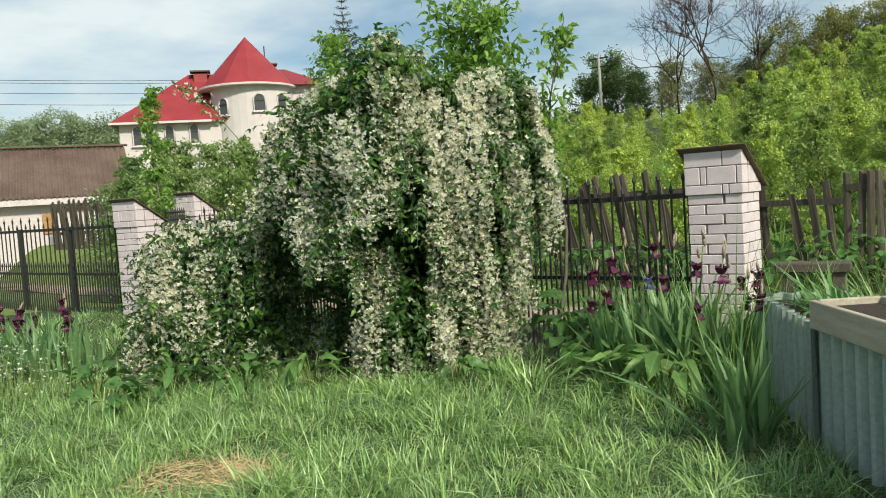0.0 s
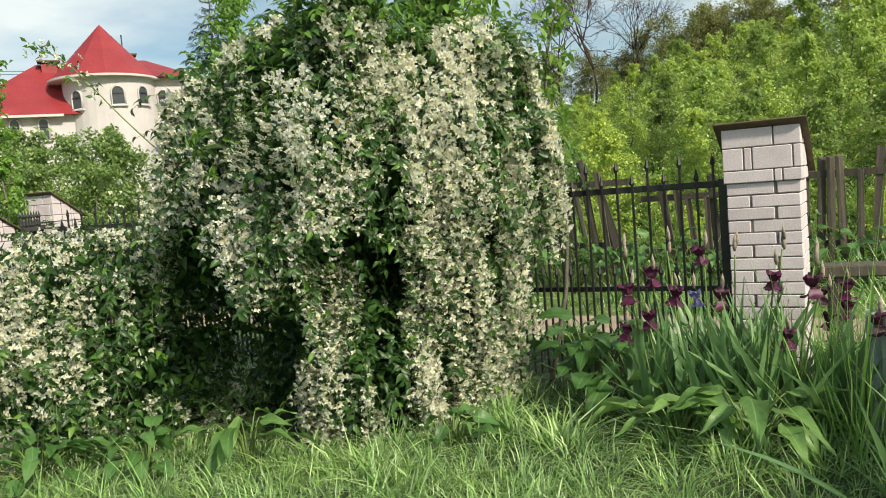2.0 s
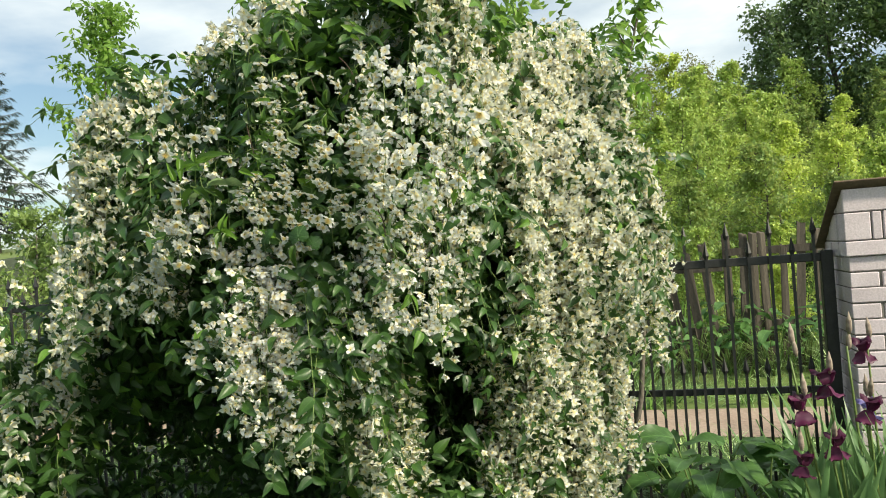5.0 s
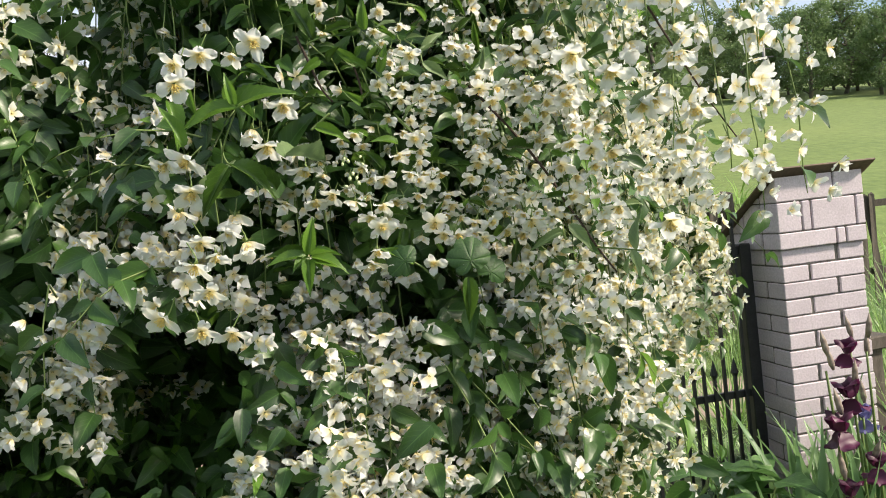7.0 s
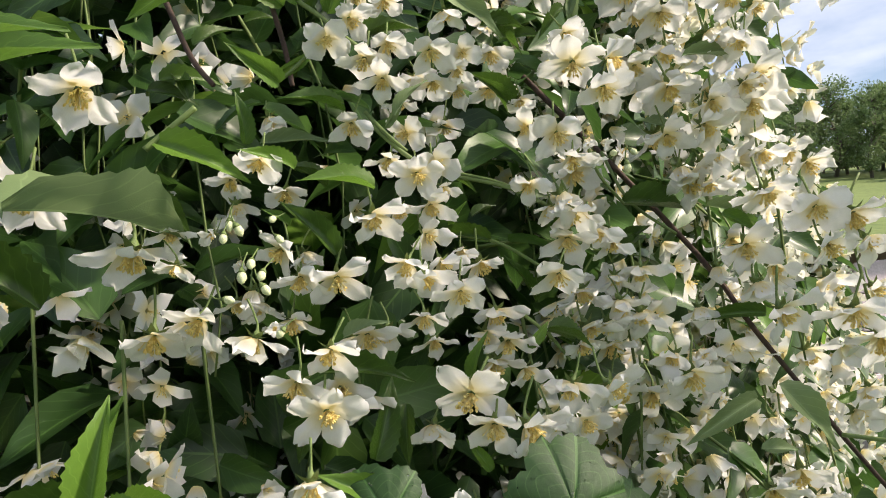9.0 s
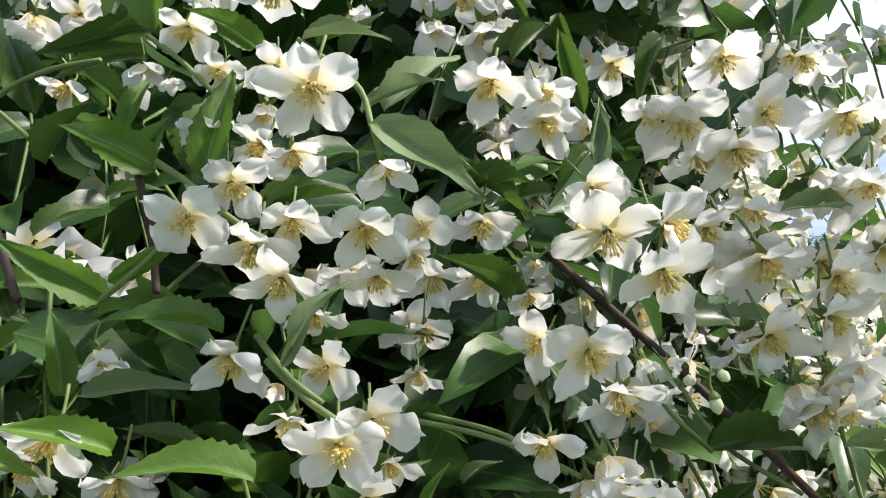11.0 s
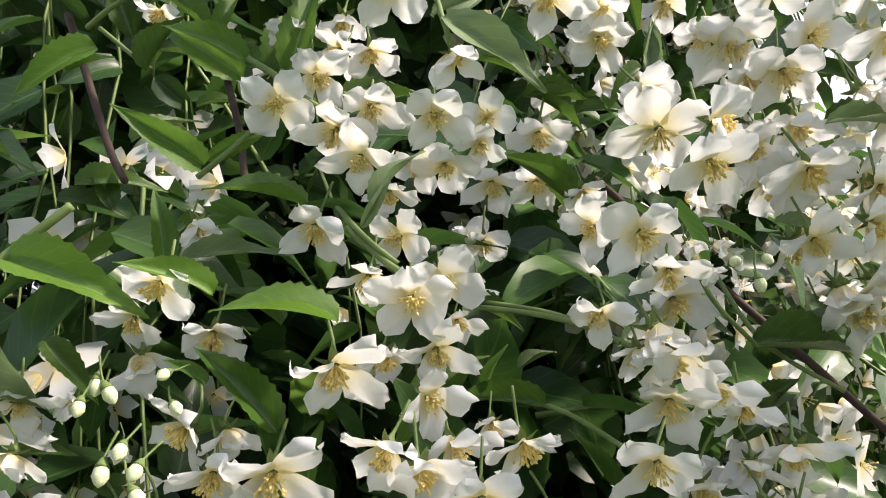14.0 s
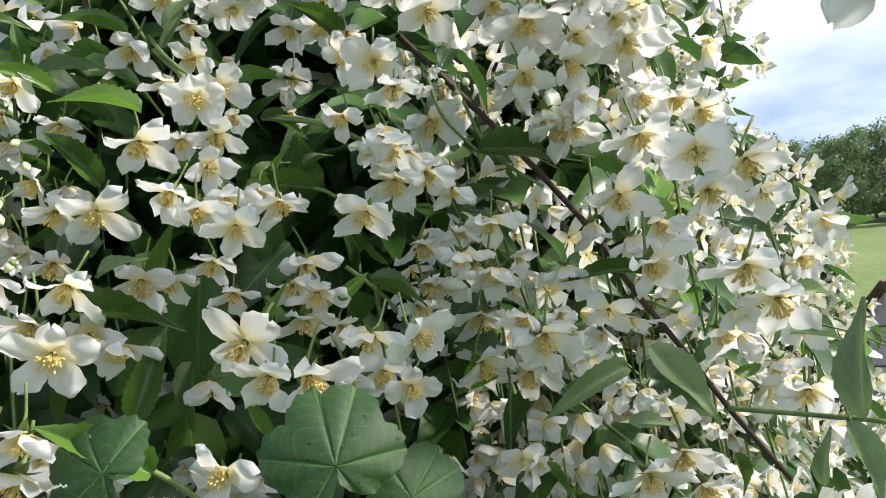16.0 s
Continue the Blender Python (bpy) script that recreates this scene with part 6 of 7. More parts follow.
twig("shoot", [(-1.788, -1.860, 1.569), (-1.752, -1.880, 1.559), (-1.736, -1.920, 1.539)], 0.0011, 0.001, M_STEM)
twig("shoot", [(-1.740, -1.880, 1.515), (-1.723, -1.880, 1.499), (-1.711, -1.880, 1.482)], 0.0013, 0.001, M_STEM)
twig("shoot", [(-1.548, -1.900, 1.417), (-1.522, -1.930, 1.412), (-1.503, -1.960, 1.408)], 0.0015, 0.0012, M_STEM)
twig("shoot", [(-1.827, -1.965, 1.430), (-1.815, -1.965, 1.421), (-1.801, -1.960, 1.405)], 0.0014, 0.0012, M_STEM)
twig("shoot", [(-1.657, -1.840, 1.615), (-1.646, -1.850, 1.579), (-1.620, -1.860, 1.553)], 0.0012, 0.001, M_STEM)
twig("branch", [(-1.492, -2.020, 1.728), (-1.467, -2.030, 1.672), (-1.433, -2.030, 1.613), (-1.314, -1.910, 1.553)], 0.0016, 0.001, M_BARK)
twig("shoot", [(-2.055, -1.930, 1.616), (-2.048, -1.930, 1.583), (-2.007, -1.940, 1.568)], 0.0013, 0.001, M_STEM)

def bud_shape():
    s = Shape()
    v, f = tube_arrays([(0, 0, 0), (0, 0, 0.25), (0, 0, 0.6), (0.02, 0, 0.9), (0, 0, 1.08)], [0.14, 0.34, 0.40, 0.24, 0.03], 10)
    s.add(v, f, 0)
    v, f = tube_arrays([(0, 0, -0.30), (0, 0, -0.02), (0, 0, 0.16)], [0.12, 0.27, 0.36], 8)
    s.add(v, f, 1)
    v, f = tube_arrays(smooth_path([(0, 0, -0.2), (0.1, 0.1, -0.8), (0.0, 0.4, -1.6)], 6), 0.07, 5)
    return s.add(v, f, 1)


BUD = shape_mesh("bud", bud_shape(), [surface("bud_cream", (0.50, 0.58, 0.26), (0.76, 0.79, 0.56), 8, 0.7), M_STEM])
r = np.random.default_rng(64)
for x, y, z in ((-1.903, -1.945, 1.570), (-1.897, -1.942, 1.574), (-1.891, -1.945, 1.556), (-1.886, -1.946, 1.550), (-1.900, -1.940, 1.577), (-1.878, -1.944, 1.576), (-1.896, -1.947, 1.551),
                (-1.887, -1.950, 1.543), (-1.878, -1.940, 1.567), (-1.905, -1.955, 1.538), (-1.879, -1.955, 1.521), (-1.684, -1.915, 1.600), (-1.676, -1.917, 1.594), (-1.671, -1.914, 1.602)):
    d = unit(np.array([0, -0.5, -0.75]) + r.normal(0, 0.4, 3))
    m = Matrix(frames(np.array([[x, y, z]]), d[None], np.array([[1.0, 0.2, 0.1]]), r.uniform(0.0046, 0.0066))[0].tolist())
    link("bud", BUD, bush, "closed cream-green flower bud").matrix_basis = bush_in @ m

# ---- grass ----
def blade(h, w, lean, segs=3):
    s = Shape()
    v = []
    for i in range(segs + 1):
        t = i / segs
        ww = w * 0.5 * (1 - t ** 1.6) + 0.0004
        x = lean * h * t * t
        v += [(-ww, x, h * (t - 0.25 * lean * t * t)), (ww, x, h * (t - 0.25 * lean * t * t))]
    return s.add(v, [(2 * i, 2 * i + 1, 2 * i + 3, 2 * i + 2) for i in range(segs)], 0, [(0.5, i // 2 / segs) for i in range(len(v))])


def upright(pos, size, tilt=0.25):
    """Matrices that stand on pos, turned at random and a little tilted."""
    n = len(pos)
    a, tl, ta = rng.random(n) * 6.283, np.abs(rng.normal(0, tilt, n)), rng.random(n) * 6.283
    z = np.stack([np.sin(tl) * np.cos(ta), np.sin(tl) * np.sin(ta), np.cos(tl)], 1)
    return frames(pos, z, np.stack([np.cos(a), np.sin(a), 0 * a], 1), size)


def grass(name, n, x0, x1, y0, y1, h, w, label, mat=M_GRASS, keep=None, clump=0.6, tufted=0.7, leans=(0.35, 0.85, 1.45)):
    """Grass: most blades fan out from tussocks, the rest stand between them."""
    x, y = rng.uniform(x0, x1, n), rng.uniform(y0, y1, n)
    tuft = rng.random(n) < tufted
    m = max(1, n // 55)
    cx, cy, cs, ca = rng.uniform(x0, x1, m), rng.uniform(y0, y1, m), rng.uniform(0.55, 1.45, m), rng.random(m) * 6.283
    k = rng.integers(0, m, n)
    ox, oy = rng.normal(0, 0.05, n), rng.normal(0, 0.05, n)
    x, y = np.where(tuft, cx[k] + ox, x), np.where(tuft, cy[k] + oy, y)
    scale = np.where(tuft, cs[k], 0.75)
    # blades lean out of their tussock, and a little the way it is blown
    hint = np.stack([ox * 14 + 0.8 * np.cos(ca[k]), oy * 14 + 0.8 * np.sin(ca[k]), 0 * x], 1) * tuft[:, None] + rng.normal(0, 0.45, (n, 3)) * [1, 1, 0]
    if keep is not None:
        k = keep(x, y)
        x, y, scale, hint = x[k], y[k], scale[k], hint[k]
    pos = np.stack([x, y, height(x, y)], 1)
    tall = np.array([1 + clump * noise.noise(Vector((a * 1.3, b * 1.3, 3.0))) + 0.35 * noise.noise(Vector((a * 6, b * 6, 1.0))) for a, b in zip(x, y)])
    up = unit(hint * 0.22 + rng.normal(0, 0.16, hint.shape) * [1, 1, 0] + [0, 0, 1.0])
    m = frames(pos, up, unit(hint), scale * np.clip(tall, 0.25, 2) * rng.uniform(0.5, 1.25, len(x)) * h)
    top = tagged(empty(name), label, "grass", kind="stuff")
    for k, (lean, segs) in enumerate(zip(leans, (2, 2, 3))):
        ob = scatter("blades", blade(1, w / h, lean, segs), m[k::3], [mat], top)
        tagged(ob, kind="stuff")
    return top


STRAW = ((-1.16, -3.50, 0.24), (-0.96, -3.34, 0.17))


def not_straw(x, y):
    out = np.ones(len(x), bool)
    for a, b, r in STRAW:
        out &= np.hypot((x - a) / 1.3, y - b) > r * rng.uniform(0.6, 1.1, len(x))
    out &= ((x + 1.95) / 0.72) ** 2 + ((y + 1.0) / 0.72) ** 2 > 1      # bare soil under the bush
    return out & ~((x > 1.15 - (y + 1.5) * 0.46) & (y < -0.5))


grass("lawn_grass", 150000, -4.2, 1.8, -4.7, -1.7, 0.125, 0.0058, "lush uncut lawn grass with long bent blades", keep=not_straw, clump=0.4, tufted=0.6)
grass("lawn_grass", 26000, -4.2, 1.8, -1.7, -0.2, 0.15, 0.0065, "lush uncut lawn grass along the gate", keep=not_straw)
grass("lawn_grass", 22000, -7.5, -4.0, -5.0, -0.2, 0.14, 0.006, "lush uncut lawn grass beside the iron fence")
grass("lawn_grass", 26000, -9.0, 7.0, -11.5, -4.5, 0.15, 0.010, "uncut lawn grass in the rest of the garden")
grass("lawn_grass", 7000, 1.7, 7.0, -4.6, -0.2, 0.16, 0.010, "uncut lawn grass beyond the raised beds", keep=lambda x, y: x > 2.2 - (y + 1.5) * 0.75)
grass("verge_grass", 16000, -8.0, 2.5, 0.3, 2.4, 0.14, 0.008, "short grass between the gate and the track")
grass("verge_grass", 22000, -10.0, 7.0, 3.6, 7.0, 0.30, 0.011, "rank grass along the old picket fence")
grass("tall_weeds", 430, 0.36, 0.95, -0.9, -0.20, 0.68, 0.0050, "tall seeding grass at the foot of the pillar", M_RANK, clump=0.3, tufted=0.3, leans=(0.05, 0.12, 0.25))
grass("tall_weeds", 380, 0.62, 1.06, -1.40, -0.45, 0.60, 0.0048, "tall pale seeding grass beside the raised bed", M_RANK, lambda x, y: x < 0.62 - (y + 0.72) * 0.545, clump=0.3, tufted=0.3, leans=(0.05, 0.14, 0.3))
grass("hill_weeds", 26000, -12.0, 7.0, 5.7, 16.0, 0.55, 0.026, "rank bright weeds on the slope behind the picket fence", M_RANK, clump=0.7)
grass("tall_weeds", 3200, 0.8, 7.0, 0.0, 5.4, 0.7, 0.010, "tall rank grass beyond the pillar", clump=0.5, leans=(0.1, 0.3, 0.7))

grass("tall_weeds", 1600, -4.0, 1.4, -4.5, -1.6, 0.24, 0.0035, "long seeding grass strands standing out of the lawn", keep=not_straw, clump=0.9, tufted=0.2, leans=(0.1, 0.3, 0.6))

for k, (a, b, r) in enumerate(STRAW):
    n = 900
    ang, rad = rng.random(n) * 6.28, np.sqrt(rng.random(n)) * r
    pos = np.stack([a + 1.3 * rad * np.cos(ang), b + rad * np.sin(ang), np.full(n, 0.02) + rng.random(n) * 0.04], 1)
    pos[:, 2] += height(pos[:, 0], pos[:, 1])
    ob = scatter("straw_patch", blade(1, 0.03, 0.3, 2), frames(pos, unit(rand_unit(n) * np.array([1, 1, 0.25])), rand_unit(n), rng.uniform(0.06, 0.16, n)), [M_STRAW])
    tagged(ob, "patch of dry mown straw lying on the lawn", "straw", kind="stuff")


# ---- irises ----
def iris_petal_mesh(mat, fall):
    """One petal of a bearded iris: a standard bent up, or a fall that hangs."""
    s = Shape()
    petal(s, 0.0, -1.0 if fall else 1.45, 1.0 if fall else 1.15, 1.15, 6, 3, 9 if fall else 5)
    s.v = [(x * 0.059, y * 0.059, z * 0.059) for x, y, z in s.v]
    return shape_mesh("petal", s, [mat])


def bud_mesh():
    s = Shape()
    v, f = tube_arrays([(0, 0, 0), (0, 0, 0.02), (0, 0, 0.05), (0, 0, 0.085)], [0.004, 0.011, 0.010, 0.001], 6)
    return shape_mesh("bud", s.add(v, f), [M_WILT])


IRIS_PETALS = [[iris_petal_mesh(mat, fall) for fall in (False, True)] for mat in (M_PURPLE, M_BLUE)]
IRIS_BUD = bud_mesh()
SWORD = [shape_mesh("leaf", leaf_shape(1, 0.085, 7, 1, 0.25, c, 0.6, wave=0.3), [M_IRISLEAF]) for c in (0.06, 0.22, 0.55)]


def iris_clump(x, y, n_leaf, h, spread, blooms, label, seed):
    r = np.random.default_rng(seed)
    z = float(height(x, y))
    p = tagged(empty("iris_clump", (x, y, z)), label, "iris", "bearded irises in the grass")
    for i in range(n_leaf):
        a, d = r.random() * 6.28, spread * math.sqrt(r.random())
        ob = link("leaf", SWORD[r.choice(3, p=(0.55, 0.33, 0.12))], p)
        L = h * r.uniform(0.65, 1.15)
        ob.matrix_basis = Matrix.Translation((d * math.cos(a), d * math.sin(a), -0.02)) @ Matrix.Rotation(r.random() * 6.28, 4, "Z") @ Matrix.Rotation(radians(90 - abs(r.normal(0, 16))), 4, "X") @ Matrix.Diagonal((L * r.uniform(0.8, 1.25), L, L, 1))
    for bx, by, bz, kind in blooms:
        lx, ly = bx - x, by - y
        foot = (lx * 0.75, ly * 0.75, -0.02)
        pts = smooth_path([foot, (lx * 0.85, ly * 0.85, bz * 0.5 - z * 0.5), (lx, ly, bz - z)], 6)
        v, f = tube_arrays(pts, np.linspace(0.007, 0.004, 6), 5)
        stalk = scatter("stalk", Shape().add(v, f), np.eye(4)[None], [M_STEM], p)
        for k in range(2 if kind == 0 and len(blooms) < 6 else 1):
            m = Matrix.Translation(pts[-1] - np.array([0, 0, 0.12]) * k + r.normal(0, 0.012, 3) * (1 + k)) @ Matrix.Rotation(r.random() * 6, 4, "Z") @ Matrix.Rotation(r.normal(0, 0.25), 4, "X") @ Matrix.Scale(r.uniform(0.85, 1.15), 4)
            if kind == 2:
                link("bud", IRIS_BUD, stalk).matrix_basis = m
                continue
            for q in range(6):
                link("petal", IRIS_PETALS[kind][q % 2], stalk).matrix_basis = m @ Matrix.Rotation(q * math.pi / 3 + r.normal(0, 0.1), 4, "Z")
        ob = link("bud", IRIS_BUD, stalk)
        ob.matrix_basis = Matrix.Translation(pts[-1] + np.array([0.012, 0.0, 0.045])) @ Matrix.Rotation(r.normal(0, 0.3), 4, "X")
    return p


iris_clump(0.0, -0.55, 160, 0.64, 0.44, [(-0.37, -0.78, 0.69, 0), (-0.27, -0.72, 0.76, 0), (-0.15, -0.76, 0.68, 0), (-0.11, -0.55, 0.64, 1), (0.04, -0.6, 0.64, 0), (-0.4, -0.81, 0.5, 0), (-0.29, -0.8, 0.54, 0), (0.31, -0.7, 0.77, 0), (-0.06, -0.45, 0.85, 0), (0.51, -0.75, 0.71, 0), (0.37, -0.9, 0.5, 0), (-0.4, -0.78, 0.88, 2), (-0.19, -0.7, 0.9, 2), (0.35, -0.7, 0.89, 2), (0.12, -0.6, 0.86, 2), (0.49, -0.75, 0.82, 2), (0.74, -0.9, 0.57, 0)],
           "clump of dark purple bearded irises with grey-green sword leaves", 11)
iris_clump(0.36, -0.70, 70, 0.70, 0.28, [], "dense clump of iris leaves before the pillar", 16)
iris_clump(0.62, -0.50, 26, 0.5, 0.16, [(0.52, -0.42, 0.60, 0), (0.60, -0.46, 0.66, 0)], "small iris clump with dark blooms beside the bed", 12)
iris_clump(0.92, -1.85, 34, 0.66, 0.12, [], "clump of broad iris leaves without flowers", 13)
iris_clump(-4.35, -2.55, 70, 0.56, 0.38, [(-4.42, -2.4, 0.60, 0), (-4.30, -2.45, 0.55, 0)], "iris clump with dark purple blooms near the fence", 14)
iris_clump(-5.1, -2.45, 46, 0.50, 0.34, [(-5.25, -2.4, 0.50, 0), (-4.95, -2.4, 0.46, 0), (-5.4, -2.5, 0.55, 0)], "iris clump with wilting purple blooms near the fence", 15)


# ---- broad-leaved plants ----
BROAD = [shape_mesh("leaf", leaf_shape(1, 0.62, 8, 2, 0.15, c, 1.2, 0.02, wave=3.0), [M_BROAD]) for c in (0.3, 0.55)]


DOCK = [shape_mesh("leaf", leaf_shape(1, 0.40, 10, 2, 0.22, c, 0.8, 0.02, wave=3.2), [M_DOCK]) for c in (0.35, 0.6)]


def broad_plant(name, x, y, n, h, size, label, category, seed):
    """A rosette of long-stalked broad leaves."""
    r = np.random.default_rng(seed)
    p = tagged(empty(name, (x, y, float(height(x, y)))), label, category, "broad-leaved weeds")
    for i in range(n):
        a, out = r.random() * 6.28, r.uniform(0.25, 1.0)
        d = np.array([math.cos(a), math.sin(a), 0])
        tip = d * h * 0.75 * out + np.array([0, 0, h * (1.05 - 0.5 * out) * r.uniform(0.75, 1.1)])
        pts = smooth_path([d * 0.02, tip * 0.55 + np.array([0, 0, 0.05]), tip], 5)
        v, f = tube_arrays(pts, np.linspace(0.006, 0.003, 5), 4)
        stalk = scatter("stalk", Shape().add(v, f), np.eye(4)[None], [M_STEM], p)
        L = size * r.uniform(0.6, 1.15)
        yv = Vector(unit(d + np.array([0, 0, r.uniform(-0.3, 0.5)]) + r.normal(0, 0.2, 3)))
        xv = yv.cross(Vector((0, 0, 1)) + Vector(r.normal(0, 0.3, 3))).normalized()
        m = Matrix((xv, yv, xv.cross(yv))).transposed().to_4x4()
        ob = link("leaf", (DOCK if name == "dock" else BROAD)[r.integers(2)], stalk)
        ob.matrix_basis = Matrix.Translation(pts[-1]) @ m @ Matrix.Scale(L, 4)
    return p


broad_plant("burdock", -0.72, -0.38, 30, 0.55, 0.24, "lush broad-leaved plant crowding the foot of the gate", "weed", 21)
broad_plant("burdock", -0.48, -0.42, 18, 0.50, 0.22, "lush broad-leaved plant crowding the foot of the gate", "weed", 22)
broad_plant("dock", -0.12, -1.02, 18, 0.30, 0.30, "dock with long pale leaves before the irises", "weed", 23)
broad_plant("dock", 0.22, -1.10, 20, 0.36, 0.32, "dock with long pale leaves before the irises", "weed", 24)
broad_plant("dock", -1.95, -1.95, 16, 0.34, 0.20, "young dock rosette in the grass before the bush", "weed", 25)
broad_plant("nettle", -2.45, -2.15, 20, 0.28, 0.14, "low leafy weed in the grass before the bush", "weed", 26)
broad_plant("nettle", -2.85, -2.45, 22, 0.30, 0.15, "low leafy weed in the grass before the bush", "weed", 27)
broad_plant("nettle", -3.35, -2.75, 22, 0.32, 0.16, "low leafy weed beside the flowering bush", "weed", 28)
broad_plant("nettle", -1.10, -1.45, 16, 0.24, 0.14, "low leafy weed at the edge of the bush", "weed", 29)
broad_plant("nettle", -2.75, -2.95, 18, 0.28, 0.15, "low leafy weed in the lawn", "weed", 30)

for k in range(16):
    broad_plant("nettle", -4.6 + 0.38 * k, 5.0 + 0.18 * math.sin(k * 2.3), 26, 0.70 + 0.15 * math.sin(k * 1.7), 0.20, "dark leafy weed at the foot of the picket fence", "weed", 40 + k)

# white-flowered weeds
pos = np.stack([rng.normal(-4.0, 0.35, 260), rng.normal(-3.05, 0.25, 260), rng.uniform(0.12, 0.42, 260)], 1)
weed = tagged(empty("chickweed", (-4.0, -3.05, 0)), "frothy weed with tiny white flowers beside the irises", "weed")
ob = scatter("blossom", flower_small(0.2, 300), frames(pos - np.array([-4.0, -3.05, 0]), unit(rand_unit(260) + [0, 0, 1.2]), rand_unit(260), 0.011), [M_PETAL, M_POLLEN], weed)
tagged(ob, kind="stuff")
pp = pos[:, :] * np.array([1, 1, 0]) - np.array([-4.0, -3.05, 0])
ob = scatter("stem", blade(1, 0.02, 0.2, 2), upright(pp, pos[:, 2] * 1.02, 0.12), [M_STEM], weed)
tagged(ob, kind="stuff")


# ---- raised beds of corrugated sheet ----
def corrugated(length, h, pitch=0.105, depth=0.024, thick=0.002):
    """A standing corrugated sheet along +x, from z 0 to h."""
    s = Shape()
    n = int(length / pitch * 8)
    xs = np.linspace(0, length, n)
    wave = np.clip(np.sin(xs / pitch * 2 * math.pi) * 1.6, -1, 1) * depth
    v = []
    for off in (0, thick):
        for z in (0, h):
            v += [(x, w + off, z) for x, w in zip(xs, wave)]
    f = []
    for i in range(n - 1):
        f += [(i, i + 1, n + i + 1, n + i), (2 * n + i + 1, 2 * n + i, 3 * n + i, 3 * n + i + 1), (n + i, n + i + 1, 3 * n + i + 1, 3 * n + i)]
    return s.add(v, f)


def bed(name, a, b, width, h, planks, label, seed):
    a, b = np.array(a, float), np.array(b, float)
    L = np.linalg.norm(b - a)
    turn = math.degrees(math.atan2(b[1] - a[1], b[0] - a[0]))
    p = tagged(empty(name, (a[0], a[1], -0.02), turn), label, "raised bed", "raised vegetable beds")
    for y, t in ((0, 0), (width, 0)):
        ob = scatter("sheet", corrugated(L, h), np.eye(4)[None], [M_SHEET], p, smooth=False)
        ob.matrix_basis = pose(0, y, 0)
    for x in (0.0, L):
        ob = scatter("sheet", corrugated(width, h), np.eye(4)[None], [M_SHEET], p, smooth=False)
        ob.matrix_basis = pose(x, 0, 0, 0, 0, 90)
    part("soil", box((L - 0.04, width - 0.04, 0.1), (L / 2, width / 2, h + (0.02 if planks else -0.09))), M_SOIL, p, "dark garden soil")
    if planks:
        for y, dz in ((-0.028, 0.0), (width + 0.01, 0.0)):
            part("plank", box((L - 0.02, 0.03, 0.13), (L / 2, y, h + 0.035 + dz), 0.004), M_PLANK, p, "pale weathered plank")
        for x in (0.012, L - 0.012):
            part("plank", box((0.03, width, 0.13), (x, width / 2, h + 0.035), 0.004), M_PLANK, p, "pale weathered plank")
    return p


bed("raised_bed", (0.69, -0.72), (1.23, -1.71), 0.45, 0.62, False, "raised bed walled with grey-green corrugated sheet", 1)
bed("raised_bed", (1.245, -1.73), (2.60, -3.55), 0.28, 0.64, True, "raised bed of grey-green corrugated sheet edged with pale planks", 2)
grass("bed_greens", 900, 0.9, 1.6, -1.6, -0.7, 0.3, 0.02, "leafy green crop growing in the raised bed", M_BROAD, lambda x, y: (x > 0.86 - (y + 0.78) * 0.53) & (x < 1.14 - (y + 0.78) * 0.53))
for o in bpy.data.objects:
    if o.name.startswith("bed_greens"):
        o.location.z = 0.5
# old timber behind the pillar
t = tagged(empty("timber_bench", (0.68, 0.62, -0.04), 8), "dark rotten timber bench beside the pillar", "bench")
part("plank", box((0.50, 0.2, 0.07), (0, 0, 0.66), 0.008), M_WOOD, t)
for x in (-0.17, 0.17):
    part("leg", box((0.09, 0.14, 0.64), (x, 0, 0.32), 0.006), M_WOOD, t)


